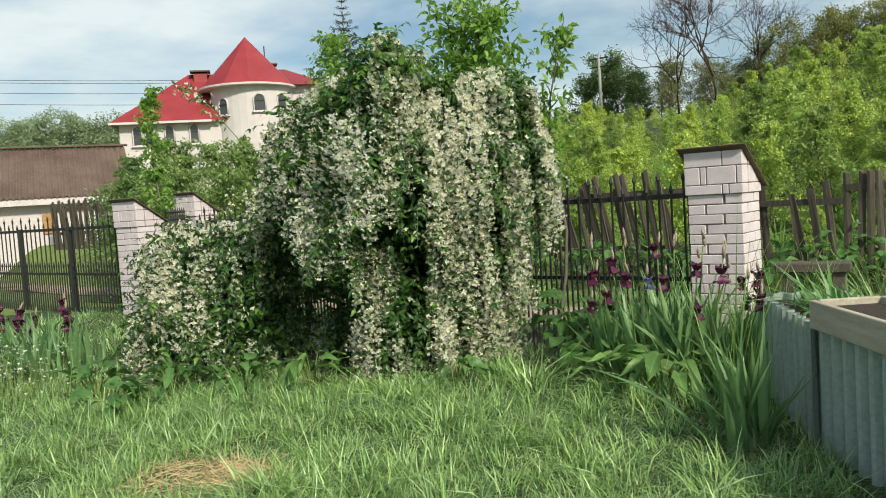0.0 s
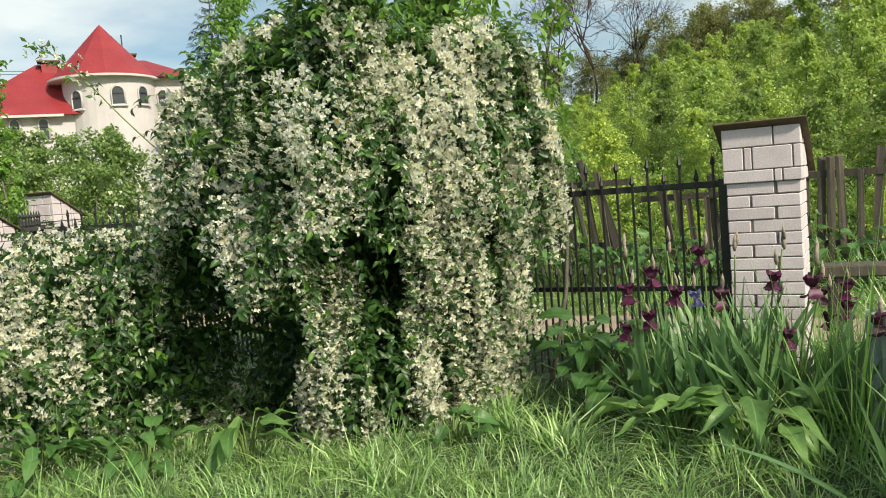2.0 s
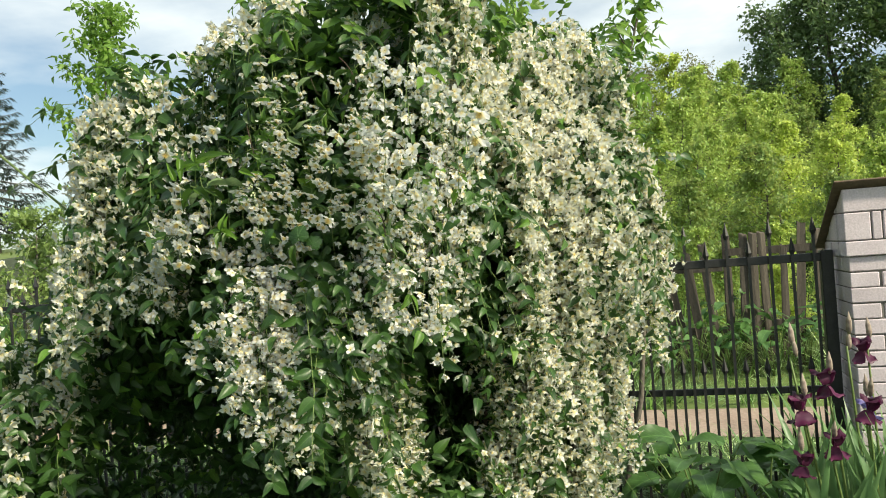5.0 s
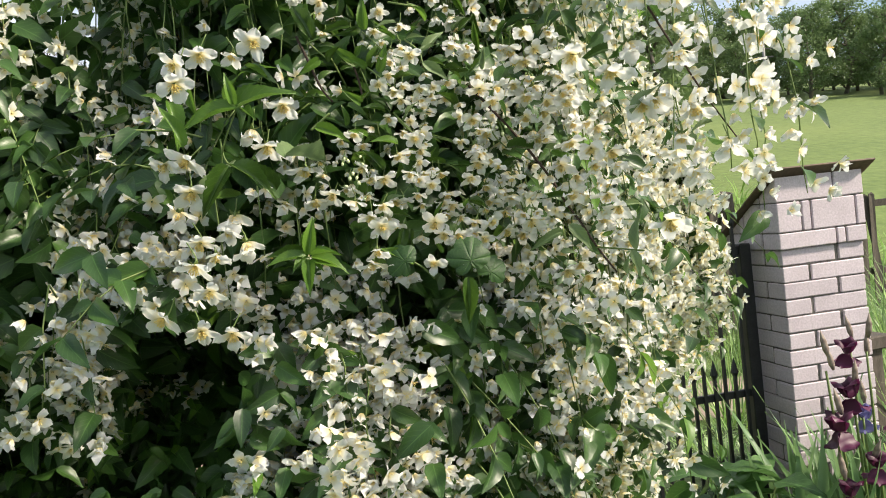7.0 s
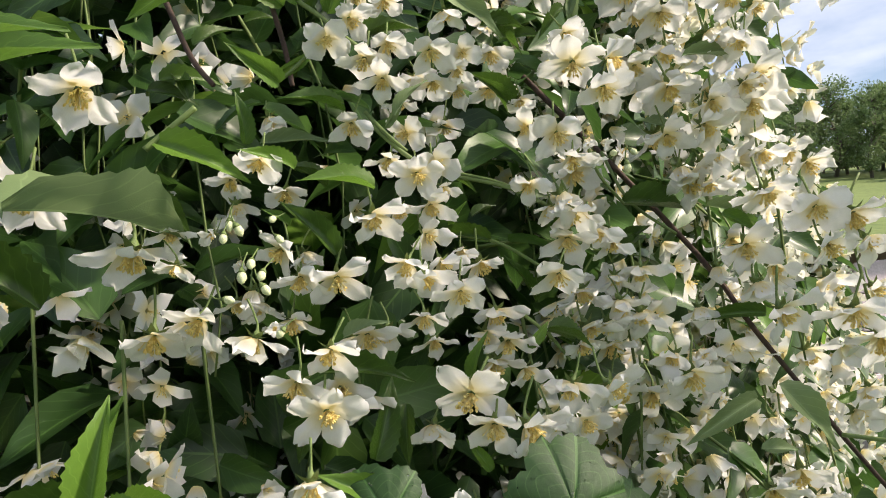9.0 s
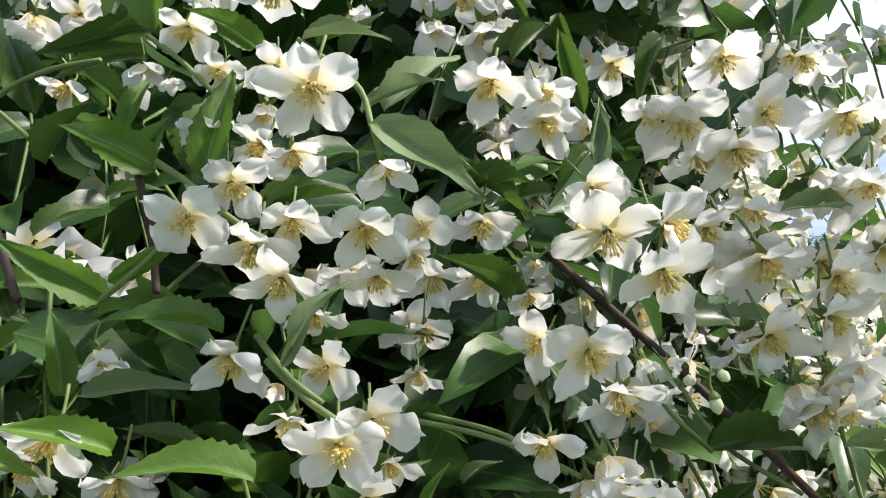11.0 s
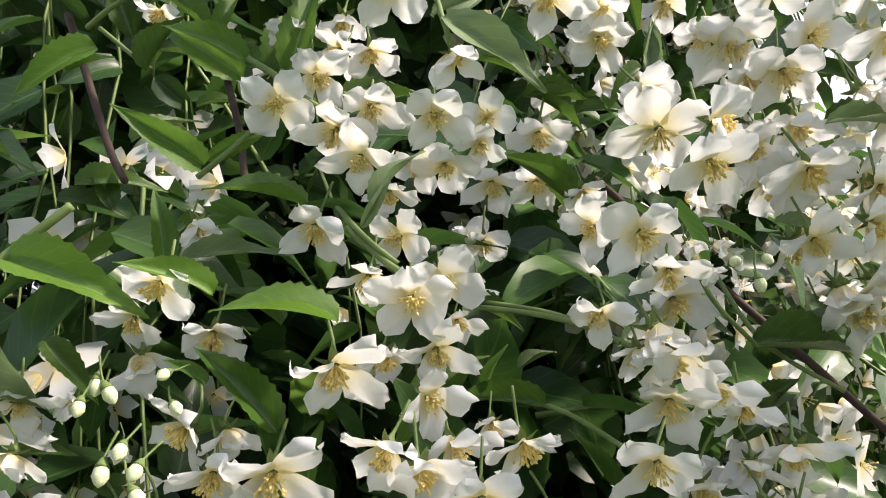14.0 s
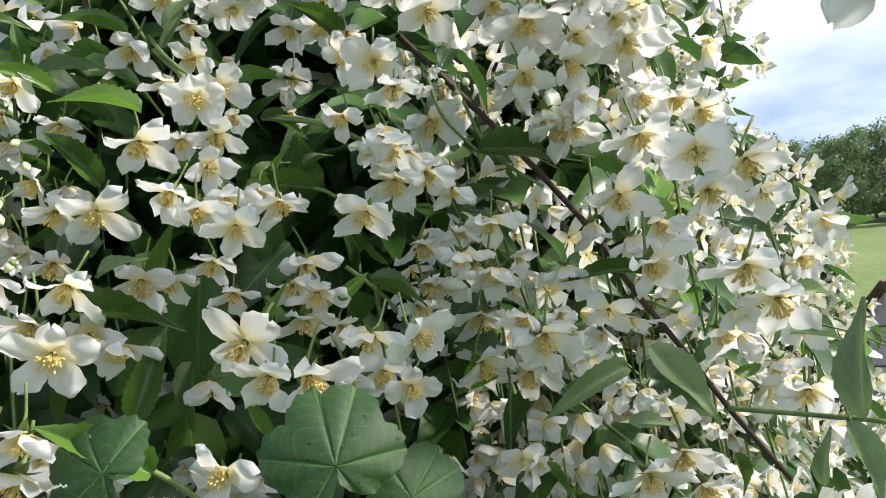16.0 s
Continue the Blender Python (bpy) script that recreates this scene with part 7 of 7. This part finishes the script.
# ---- trees and shrubs ----
def tree_mesh(h, spread, n_limb, leaves_per, leaf, seed, trunk_r=0.03, low=0.25, cone=False):
    """Arrays for a tree of height h: a trunk with limbs, and leaf matrices along the limbs."""
    r = np.random.default_rng(seed)
    wood, limbs = Shape(), Shape()
    top = np.array([r.normal(0, 0.06) * h, r.normal(0, 0.06) * h, h * 0.95])
    tr = smooth_path([(0, 0, 0), top * 0.35 + r.normal(0, 0.03 * h, 3) * [1, 1, 0], top * 0.7 + r.normal(0, 0.03 * h, 3) * [1, 1, 0], top], 9)
    wood.add(*tube_arrays(tr, np.linspace(trunk_r, trunk_r * 0.2, 9), 6))
    P, D = [], []
    for i in range(n_limb):
        t = low + (0.97 - low) * (i + r.random()) / n_limb
        q = min(7.99, t * 8)
        base = tr[int(q)] + (tr[int(q) + 1] - tr[int(q)]) * (q - int(q))
        a = i * 2.4 + r.normal(0, 0.4)
        reach = spread * (1.2 - 1.02 * t if cone else 1 - abs(t - 0.45) * 0.9) * r.uniform(0.6, 1.25)
        end = base + np.array([math.cos(a) * reach, math.sin(a) * reach, reach * (r.uniform(0.2, 0.6) if cone else r.uniform(0.35, 0.9))])
        pts = smooth_path([base, (base + end) / 2 + r.normal(0, 0.06 * spread, 3), end], 6)
        limbs.add(*tube_arrays(pts[[0, 2, 5]], np.linspace(trunk_r * 0.45, trunk_r * 0.1, 3), 3))
        n = int(leaves_per * r.uniform(0.6, 1.3))
        s = r.uniform(0.25, 1.05, n)
        idx = np.clip(s * 5, 0, 5)
        lo = np.floor(idx).astype(int).clip(0, 4)
        p = pts[lo] + (pts[lo + 1] - pts[lo]) * (idx - lo)[:, None]
        p = p + unit(r.normal(size=(n, 3))) * (r.random(n) ** 0.6 * (reach * 0.32 + spread * 0.06 if cone else spread * 0.34))[:, None] * np.array([1, 1, 0.8])
        P.append(p)
        D.append(unit(r.normal(size=(n, 3)) + (p - base) * 0.5 + [0, 0, -0.35]))
    P, D = np.concatenate(P), np.concatenate(D)
    keep = P[:, 2] > 0.1 * h
    P, D = P[keep], D[keep]
    U = unit(r.normal(size=(len(P), 3)) * 0.6 + [0, 0, 1.0])
    m = leaf_frames(P, D, U, leaf * r.uniform(0.6, 1.25, len(P)))
    return wood, limbs, m


FOLDED = Shape().add([(0, 0, 0), (0.30, 0.42, 0.09), (0, 1, -0.15), (-0.30, 0.42, 0.09)], [(0, 1, 2), (0, 2, 3)], 0, [(0.5, 0), (1, 0.4), (0.5, 1), (0, 0.4)])


def tree_kind(name, args, leaf_mat, bark, label, category, group, shape=None):
    """The first tree of a kind, at the origin; copies are set out from it."""
    wood, limbs, m = tree_mesh(**args)
    t = tagged(empty(name), label, category, group)
    scatter("trunk", wood, np.eye(4)[None], [bark], t)
    tagged(scatter("limb", limbs, np.eye(4)[None], [bark], t), kind="stuff")
    scatter("crown", shape or FOLDED, m, [leaf_mat], t)
    return t


def plant_out(kinds, spots, seed, size=(0.8, 1.2)):
    r = np.random.default_rng(seed)
    used = set()
    for x, y, s in spots:
        k = kinds[r.integers(len(kinds))]
        m = pose(x, y, float(height(x, y)) - 0.05, r.normal(0, 3), r.normal(0, 3), r.random() * 360)
        if k.name not in used:
            used.add(k.name)
            k.matrix_world = m @ Matrix.Scale(s, 4)
        else:
            c = copy_thing(k, m)
            c.scale = (s, s, s)
    for k in kinds:
        if k.name not in used:
            k.matrix_world = pose(spots[0][0] + 0.7, spots[0][1] + 0.8, float(height(spots[0][0], spots[0][1])))


saplings = [tree_kind("maple_sapling", dict(h=2.6, spread=0.80, n_limb=30, leaves_per=150, leaf=0.085, seed=200 + i, trunk_r=0.028, low=0.06, cone=True), M_MAPLE, M_GREYBARK,
                      "bright green box-elder sapling on the overgrown hillside", "sapling", "box-elder saplings on the hillside") for i in range(5)]
r = np.random.default_rng(31)
spots = []
for k in range(4200):
    y = r.uniform(6.5, 36)
    x = r.uniform(2.15 - (y + 5.64) * 0.64, -1.5 + (y + 3) * 0.36)
    s = r.uniform(0.6, 1.35) * (1 + 0.018 * (y - 8)) * (0.4 if y < 7.6 else 0.75 if y < 9.5 else 1)
    # keep the line of the hilltop: low towards the left, higher behind the pillar
    for ex, ey, ez, bs, es in ((2.15, -5.64, 1.29, (-32, -27.3, -25.5, -24, -21, -19.4, -18, -16, -14.4, -12.4, -10.9, -8.9, -6, 20), (6.4, 6.4, 5.9, 5.5, 5.3, 6.1, 6.8, 7.9, 8.8, 9.4, 9.0, 10.4, 14, 17)),
                               (-0.9, -3.9, 1.36, (-5, 1.6, 4.5, 8, 11.5, 13, 15, 25), (14.2, 14.6, 14.2, 13.8, 12.8, 11.0, 11.0, 10))):
        lim = np.interp(math.degrees(math.atan2(x - ex, y - ey)), bs, es) * np.interp(y, (6.5, 24), (0.80 if ex > 1 else 0.48, 1.0)) + r.normal(0, 0.25)
        room = ez + math.hypot(x - ex, y - ey) * math.tan(radians(lim)) - float(height(x, y))
        s = min(s, room / 2.75 * r.uniform(0.82, 1.0))
    if s > 0.3 and all(math.hypot(x - a, y - b) > (0.70 + 0.052 * y) * (0.5 + 0.5 * s) for a, b, _ in spots):
        spots.append((x, y, s))
plant_out(saplings, spots, 5)
shrubs = [tree_kind("shrub", dict(h=2.5, spread=0.85, n_limb=34, leaves_per=190, leaf=0.062, seed=220 + i, trunk_r=0.022, low=0.05, cone=True), M_SHRUB, M_GREYBARK,
                    "soft green shrub behind the iron fence", "shrub", "shrubs behind the iron fence") for i in range(3)]
plant_out(shrubs, [(-9.4, 2.3, 1.05), (-8.6, 3.3, 1.1), (-9.9, 3.4, 1.2), (-8.3, 2.2, 0.9), (-11.5, 4.5, 1.1), (-7.4, 3.6, 1.0), (-6.8, 4.4, 1.0), (-5.6, 4.6, 0.9), (-10.6, 2.0, 1.0), (-11.6, 2.6, 1.1), (-10.2, 2.8, 1.2), (-12.3, 3.1, 1.0), (-9.0, 1.9, 0.95)], 41)
for i, (x, y, s) in enumerate(((-2.0, -0.15, 1.08), (-1.32, -0.05, 1.06), (-1.10, -0.15, 0.97), (-1.6, -0.10, 1.04), (-4.4, 0.95, 1.2))):
    k = tree_kind("maple_sapling", dict(h=2.8, spread=(0.42, 0.36, 0.2, 0.42, 0.30)[i], n_limb=22, leaves_per=(60, 60, 22, 60, 110)[i], leaf=(0.07, 0.07, 0.07, 0.07, 0.045)[i], seed=240 + i, trunk_r=0.018, low=0.5), M_MAPLE_NEAR, M_GREYBARK,
                  "young box-elder growing up through the flowering bush", "sapling", "box-elder saplings on the hillside", leaf_shape(1, 0.55, 3, 1, 0.2, 0.25))
    k.matrix_world = pose(x, y, float(height(x, y)), 0, 0, 50 * i) @ Matrix.Scale(s, 4)

slim = tree_kind("maple_sapling", dict(h=3.2, spread=0.21, n_limb=44, leaves_per=40, leaf=0.07, seed=251, trunk_r=0.02, low=0.25), M_MAPLE_NEAR, M_GREYBARK,
                 "slim upright box-elder sapling before the white house", "sapling", "box-elder saplings on the hillside")
slim.matrix_world = pose(-7.5, 0.6, float(height(-7.5, 0.6)), 0, 0, 20)

dark = [tree_kind("broadleaf_tree", dict(h=5.2, spread=1.7, n_limb=22, leaves_per=330, leaf=0.17, seed=260 + i, trunk_r=0.12, low=0.06), M_DARKTREE, M_GREYBARK,
                  "dark green broadleaf tree on the hill", "tree", "trees on the skyline") for i in range(3)]
spots = [(-18.7, 36, 0.84), (-19.4, 36.6, 0.64), (-17.7, 36.4, 0.72), (-15.6, 35, 0.55)]
for k in range(64):       # the wood at the top of the meadow
    b = radians(23 + 42 * k / 63)
    d = 58 + 5 * math.sin(k * 2.1) + 3 * (k % 2)
    spots.append((-2 + d * math.sin(b), -2.6 + d * math.cos(b), 0.90 + 0.22 * math.sin(k * 1.7)))
for x, y, s in ((4.6, 27, 1.0), (5.9, 26, 1.15), (7.4, 25, 1.2), (9.2, 26, 1.25), (11.0, 27, 1.3), (13.0, 27, 1.3)):
    spots.append((x, y, s))
plant_out(dark, spots, 8)
# the haze over these trees is in their leaf colour
hazy = [tree_kind("far_tree", dict(h=5.2, spread=1.9, n_limb=26, leaves_per=380, leaf=0.15, seed=270 + i, trunk_r=0.12), M_FARWOOD_HAZED, M_GREYBARK,
                  "green tree in the far wood, its leaves paled as haze", "tree", "trees of the far wood") for i in range(2)]
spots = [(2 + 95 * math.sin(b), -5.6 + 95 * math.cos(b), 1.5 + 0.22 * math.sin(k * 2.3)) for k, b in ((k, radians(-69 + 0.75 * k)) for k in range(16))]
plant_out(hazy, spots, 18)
olive = [tree_kind("sparse_tree", dict(h=5.0, spread=1.5, n_limb=26, leaves_per=150, leaf=0.15, seed=280 + i, trunk_r=0.07, low=0.08), M_OLIVE, M_GREYBARK,
                   "brownish sparse-leaved tree on the ridge", "tree", "trees on the skyline") for i in range(2)]
spots = [(2.15 - (y + 5.6) * k, y, s) for y, k, s in ((36, 0.355, 0.45), (37, 0.33, 0.5), (36, 0.30, 0.5), (38, 0.28, 0.5), (37, 0.215, 0.72), (36, 0.19, 0.72), (37, 0.165, 0.75), (35, 0.14, 0.72), (35, 0.10, 0.75), (34, 0.05, 0.8), (34, 0.0, 0.8), (36, 0.40, 0.6))]
spots += [(2.15 + (y + 5.6) * math.tan(radians(-24.5 + 1.05 * k)), y, (0.44 if k < 8 else 0.64) + 0.12 * math.sin(k * 2.7)) for k in range(17) for y in (35.5 + 1.2 * math.sin(k * 1.9),)]
plant_out(olive, spots, 9)


def bare_tree(x, y, h, seed):
    """A leafless tree, forked again and again."""
    r = np.random.default_rng(seed)
    t = tagged(empty("bare_tree", (x, y, float(height(x, y)))), "leafless grey tree with fine upright twigs on the ridge", "tree", "trees on the skyline")
    trunk, twigs = Shape(), Shape()

    def grow(p, d, L, rad, depth):
        q = p + d * L
        mid = (p + q) / 2 + r.normal(0, 0.05 * L, 3)
        (trunk if depth < 2 else twigs).add(*tube_arrays([p, mid, q], [rad, rad * 0.85, rad * 0.65], 4 if depth else 6))
        if depth < 6:
            for _ in range(3 if depth < 5 else 2):
                grow(q, unit(d + r.normal(0, 0.48, 3) + [0, 0, 0.10]), L * r.uniform(0.66, 0.9), rad * 0.66, depth + 1)
    grow(np.zeros(3), np.array([0, 0, 1.0]), h * 0.22, h * 0.0085, 0)
    scatter("trunk", trunk, np.eye(4)[None], [M_BARK], t)
    scatter("twig_crown", twigs, np.eye(4)[None], [M_BARK], t)
    return t


bare_tree(-11.6, 34.5, 8.6, 3)
bare_tree(-13.6, 35, 7.4, 4)
bare_tree(-9.6, 35, 6.8, 6)


def spruce(x, y, h, seed):
    r = np.random.default_rng(seed)
    t_ob = tagged(empty("spruce", (x, y, float(height(x, y)))), "tall dark spruce behind the garden", "tree", "trees on the skyline")
    scatter("trunk", Shape().add(*tube_arrays([(0, 0, 0), (0, 0, h * 0.5), (0, 0, h)], [0.16, 0.09, 0.01], 6)), np.eye(4)[None], [M_GREYBARK], t_ob)
    P, D = [], []
    boughs = Shape()
    for tier in range(24):      # whorls of boughs, the upper ones lifted, the lower ones drooping
        u = tier / 23
        z = h * (0.12 + 0.86 * u)
        reach = (h - z) * 0.30 + 0.22
        for q in range(6):
            a = q * 1.047 + tier * 0.7 + r.normal(0, 0.15)
            L = reach * r.uniform(0.7, 1.15)
            rise = 0.45 * u - 0.28
            pts = smooth_path([(0, 0, z), (math.cos(a) * L * 0.6, math.sin(a) * L * 0.6, z + rise * L * 0.6 - 0.04 * L), (math.cos(a) * L, math.sin(a) * L, z + rise * L + 0.10 * L)], 6)
            boughs.add(*tube_arrays(pts, np.linspace(0.03, 0.008, 6), 4))
            n = int(14 + L * 26)
            t = r.uniform(0.12, 1, n) * 4.99
            i = t.astype(int)
            p = pts[i] + (pts[i + 1] - pts[i]) * (t - i)[:, None]
            side = np.array([-math.sin(a), math.cos(a), 0])[None] * r.choice((-1, 1), n)[:, None]
            P.append(p)
            D.append(unit(np.array([math.cos(a), math.sin(a), 0]) * 0.7 + side * 0.6 + r.normal(0, 0.2, (n, 3)) + [0, 0, -0.35]))
    tagged(scatter("bough", boughs, np.eye(4)[None], [M_GREYBARK], t_ob), kind="stuff")
    P, D = np.concatenate(P), np.concatenate(D)
    scatter("crown", leaf_shape(1, 0.16, 2, 1, 0.1, 0.2), leaf_frames(P, D, unit(r.normal(size=P.shape) * 0.4 + [0, 0, 1]), r.uniform(0.22, 0.50, len(P)) * np.clip((h - P[:, 2]) / 3, 0.35, 1)), [M_NEEDLE], t_ob)


spruce(-34, 31.7, 11.5, 5)


# ---- utility poles and wires ----
def pole(x, y, h, label):
    t = tagged(empty("utility_pole", (x, y, float(height(x, y)))), label, "utility pole", "utility poles")
    scatter("pole", Shape().add(*tube_arrays([(0, 0, 0), (0, 0, h)], [0.10, 0.07], 8)), np.eye(4)[None], [M_CONCRETE], t)
    for z in (h - 0.25, h - 0.7):
        part("crossarm", box((1.1, 0.07, 0.07), (0, 0, z)), M_IRON, t)
    return t


pole(-17.5, 34.0, 4.3, "slim grey concrete utility pole before a dark tree")
pole(24.5, 37.0, 3.4, "slim grey concrete utility pole at the edge of the wood")
wires = tagged(empty("power_line"), "thin dark overhead wires across the sky", "power line")
for a, b in (((-72.1, 12.6, 13.38), (-51.1, 50.3, 13.37)), ((-72.1, 12.6, 13.18), (-51.1, 50.3, 13.11)), ((-72.3, 12.5, 12.45), (-51.3, 50.3, 12.17)), ((-72.4, 12.5, 11.63), (-51.5, 50.4, 11.13))):
    mid = [(p + q) / 2 for p, q in zip(a, b)]
    mid[2] -= 0.25
    scatter("wire", Shape().add(*tube_arrays(smooth_path([a, mid, b], 12), 0.022, 3)), np.eye(4)[None], [M_IRON], wires)
for x, y, z in ((-72.1, 12.6, 13.4), (-51.1, 50.3, 13.4)):
    pole(x, y, z + 0.4 - float(height(x, y)), "tall grey concrete utility pole that carries the wires")


# ---- the white house with the red roof ----
def arch_window(p, x, y, z, w, h, turn=0.0):
    """A round-headed window: dark pane set in a pale frame, its sill below."""
    m = pose(x, y, z, 0, 0, turn)
    pts = [(-w / 2, 0), (w / 2, 0)] + [(w / 2 * math.cos(a), h - w / 2 + w / 2 * math.sin(a)) for a in np.linspace(0, math.pi, 9)]
    s = Shape().add([(a, -0.02, b) for a, b in pts], [tuple(range(len(pts)))])
    win = scatter("window", s, np.eye(4)[None], [M_GLASS], p, "", False)
    win.matrix_basis = m
    rim = [np.array([a, -0.05, b]) for a, b in pts[1:]] + [np.array([-w / 2, -0.05, 0]), np.array([w / 2, -0.05, 0])]
    scatter("frame", Shape().add(*tube_arrays(rim, 0.07, 4)), np.eye(4)[None], [M_PLASTER], win)
    part("sill", box((w + 0.3, 0.22, 0.09), (0, -0.08, -0.05)), M_PLASTER, win)
    part("bar", box((w, 0.06, 0.07), (0, -0.05, h * 0.62)), M_IRON, win)


def hip_roof(p, x0, x1, y0, y1, z, top, ridge0, ridge1, name="roof"):
    ym = (y0 + y1) / 2
    v = [(x0, y0, z), (x1, y0, z), (x1, y1, z), (x0, y1, z), (ridge0, ym, top), (ridge1, ym, top)]
    f = [(0, 1, 5, 4), (1, 2, 5), (2, 3, 4, 5), (3, 0, 4), (3, 2, 1, 0)]
    return scatter(name, Shape().add(v, f), np.eye(4)[None], [M_REDROOF], p, "red sheet roof", False)


house = tagged(empty("house", (-45.1, 31.3, 0), 52), "white plastered house with a red roof and round corner turret", "house")
base = 2.5
part("wall", box((8.6, 9.0, 8.1 - base), (-3.7, 5.5, (8.1 + base) / 2)), M_PLASTER, house)
part("wall", box((6.2, 9.0, 10.6 - base), (3.4, 6.5, (10.6 + base) / 2)), M_PLASTER, house)
bm = bmesh.new()
bmesh.ops.create_cone(bm, cap_ends=True, segments=36, radius1=3.05, radius2=3.05, depth=10.55 - base, matrix=Matrix.Translation((1.45, 2.8, (10.55 + base) / 2)))
part("turret", bm, M_PLASTER, house)
bm = bmesh.new()
bmesh.ops.create_cone(bm, cap_ends=True, segments=12, radius1=3.6, radius2=0.02, depth=3.9, matrix=Matrix.Translation((1.2, 2.8, 10.55 + 1.95)))
part("turret_roof", bm, M_REDROOF, house, "pointed red sheet roof")
bm = bmesh.new()
bmesh.ops.create_cone(bm, cap_ends=True, segments=36, radius1=3.68, radius2=3.68, depth=0.14, matrix=Matrix.Translation((1.2, 2.8, 10.50)))
part("cornice", bm, M_PLASTER, house)
hip_roof(house, -8.6, 1.0, 0.4, 10.6, 8.1, 12.2, -3.2, 0.5)
hip_roof(house, -0.6, 7.2, 1.2, 11.6, 10.6, 12.6, 1.2, 4.2)
part("gutter", box((7.0, 0.2, 0.16), (-5.1, 0.42, 8.06)), M_PLASTER, house)
for x in (-6.8, -5.95, -4.6, -2.9):
    arch_window(house, x, 0.98, 6.5, 0.62, 1.45)
for k, (x, z) in enumerate(((-0.7, 9.0), (1.84, 9.15), (3.45, 9.2))):
    a = math.asin(max(-0.95, min(0.95, (x - 1.45) / 3.05)))
    arch_window(house, 1.45 + 3.03 * math.sin(a), 2.8 - 3.03 * math.cos(a), z - 0.6, 0.85, 1.25, math.degrees(a))
arch_window(house, 4.9, 1.98, 8.5, 0.8, 1.25)
for x, y, z in ((-2.3, 5, 11.6), (2.9, 6.5, 12.3)):
    part("chimney", box((1.0, 0.8, 1.1), (x, y, z), 0.02), M_REDROOF, house)
    part("chimney_cap", box((1.5, 1.2, 0.12), (x, y, z + 0.7), 0.02), M_ROOFCAP, house)
scatter("aerial", Shape().add(*tube_arrays([(2.7, 6, 12.0), (2.7, 6, 14.4)], 0.05, 4)), np.eye(4)[None], [M_IRON], house)

# ---- the low shed with the corrugated roof ----
shed = tagged(empty("shed", (-19.2, 5.25, 0), 63), "low whitewashed shed under a brown corrugated roof", "shed")
part("wall", box((10.6, 3.6, 2.4), (-3.6, 2.2, 0.85)), M_PLASTER, shed)
n = 560
xs = np.linspace(-9.4, 2.1, n)
wv = 0.028 * np.cos(xs / 0.15 * 2 * math.pi)
v = [(x, 0.05, 2.02 + w) for x, w in zip(xs, wv)] + [(min(x, 2.1 - 0.9 * (x > 1.3) * (x - 1.3)), 2.2, 3.52 + w) for x, w in zip(xs, wv)] + [(x, 4.35, 2.02 + w) for x, w in zip(xs, wv)]
f = [(i, i + 1, n + i + 1, n + i) for i in range(n - 1)] + [(n + i, n + i + 1, 2 * n + i + 1, 2 * n + i) for i in range(n - 1)]
scatter("roof", Shape().add(v, f), np.eye(4)[None], [M_SLATE], shed, "brown corrugated slate roof", False)
part("fascia", box((11.4, 0.05, 0.16), (-3.65, 0.10, 1.92)), M_PLASTER, shed)
part("ridge", box((11.2, 0.24, 0.05), (-3.8, 2.2, 3.56), 0.01), M_SLATE, shed)
part("door", box((0.30, 0.06, 0.55), (-0.5, 0.38, 1.32), 0.01), M_DOOR, shed, "small orange-brown wooden hatch")
part("gable", box((0.06, 3.4, 1.0), (1.72, 2.2, 2.3)), M_PLASTER, shed)
picket_fence("picket_fence", (-18.6, 4.6), (-15.75, 4.7), 1.15, "dark old picket fence beside the shed", -6, 0.0, 9, 0.0)
picket_fence("picket_fence", (-8.4, 38.2), (-5.2, 37.0), 2.4, "dark plank fence on the ridge", 0, 0.0, 10, 0.0)
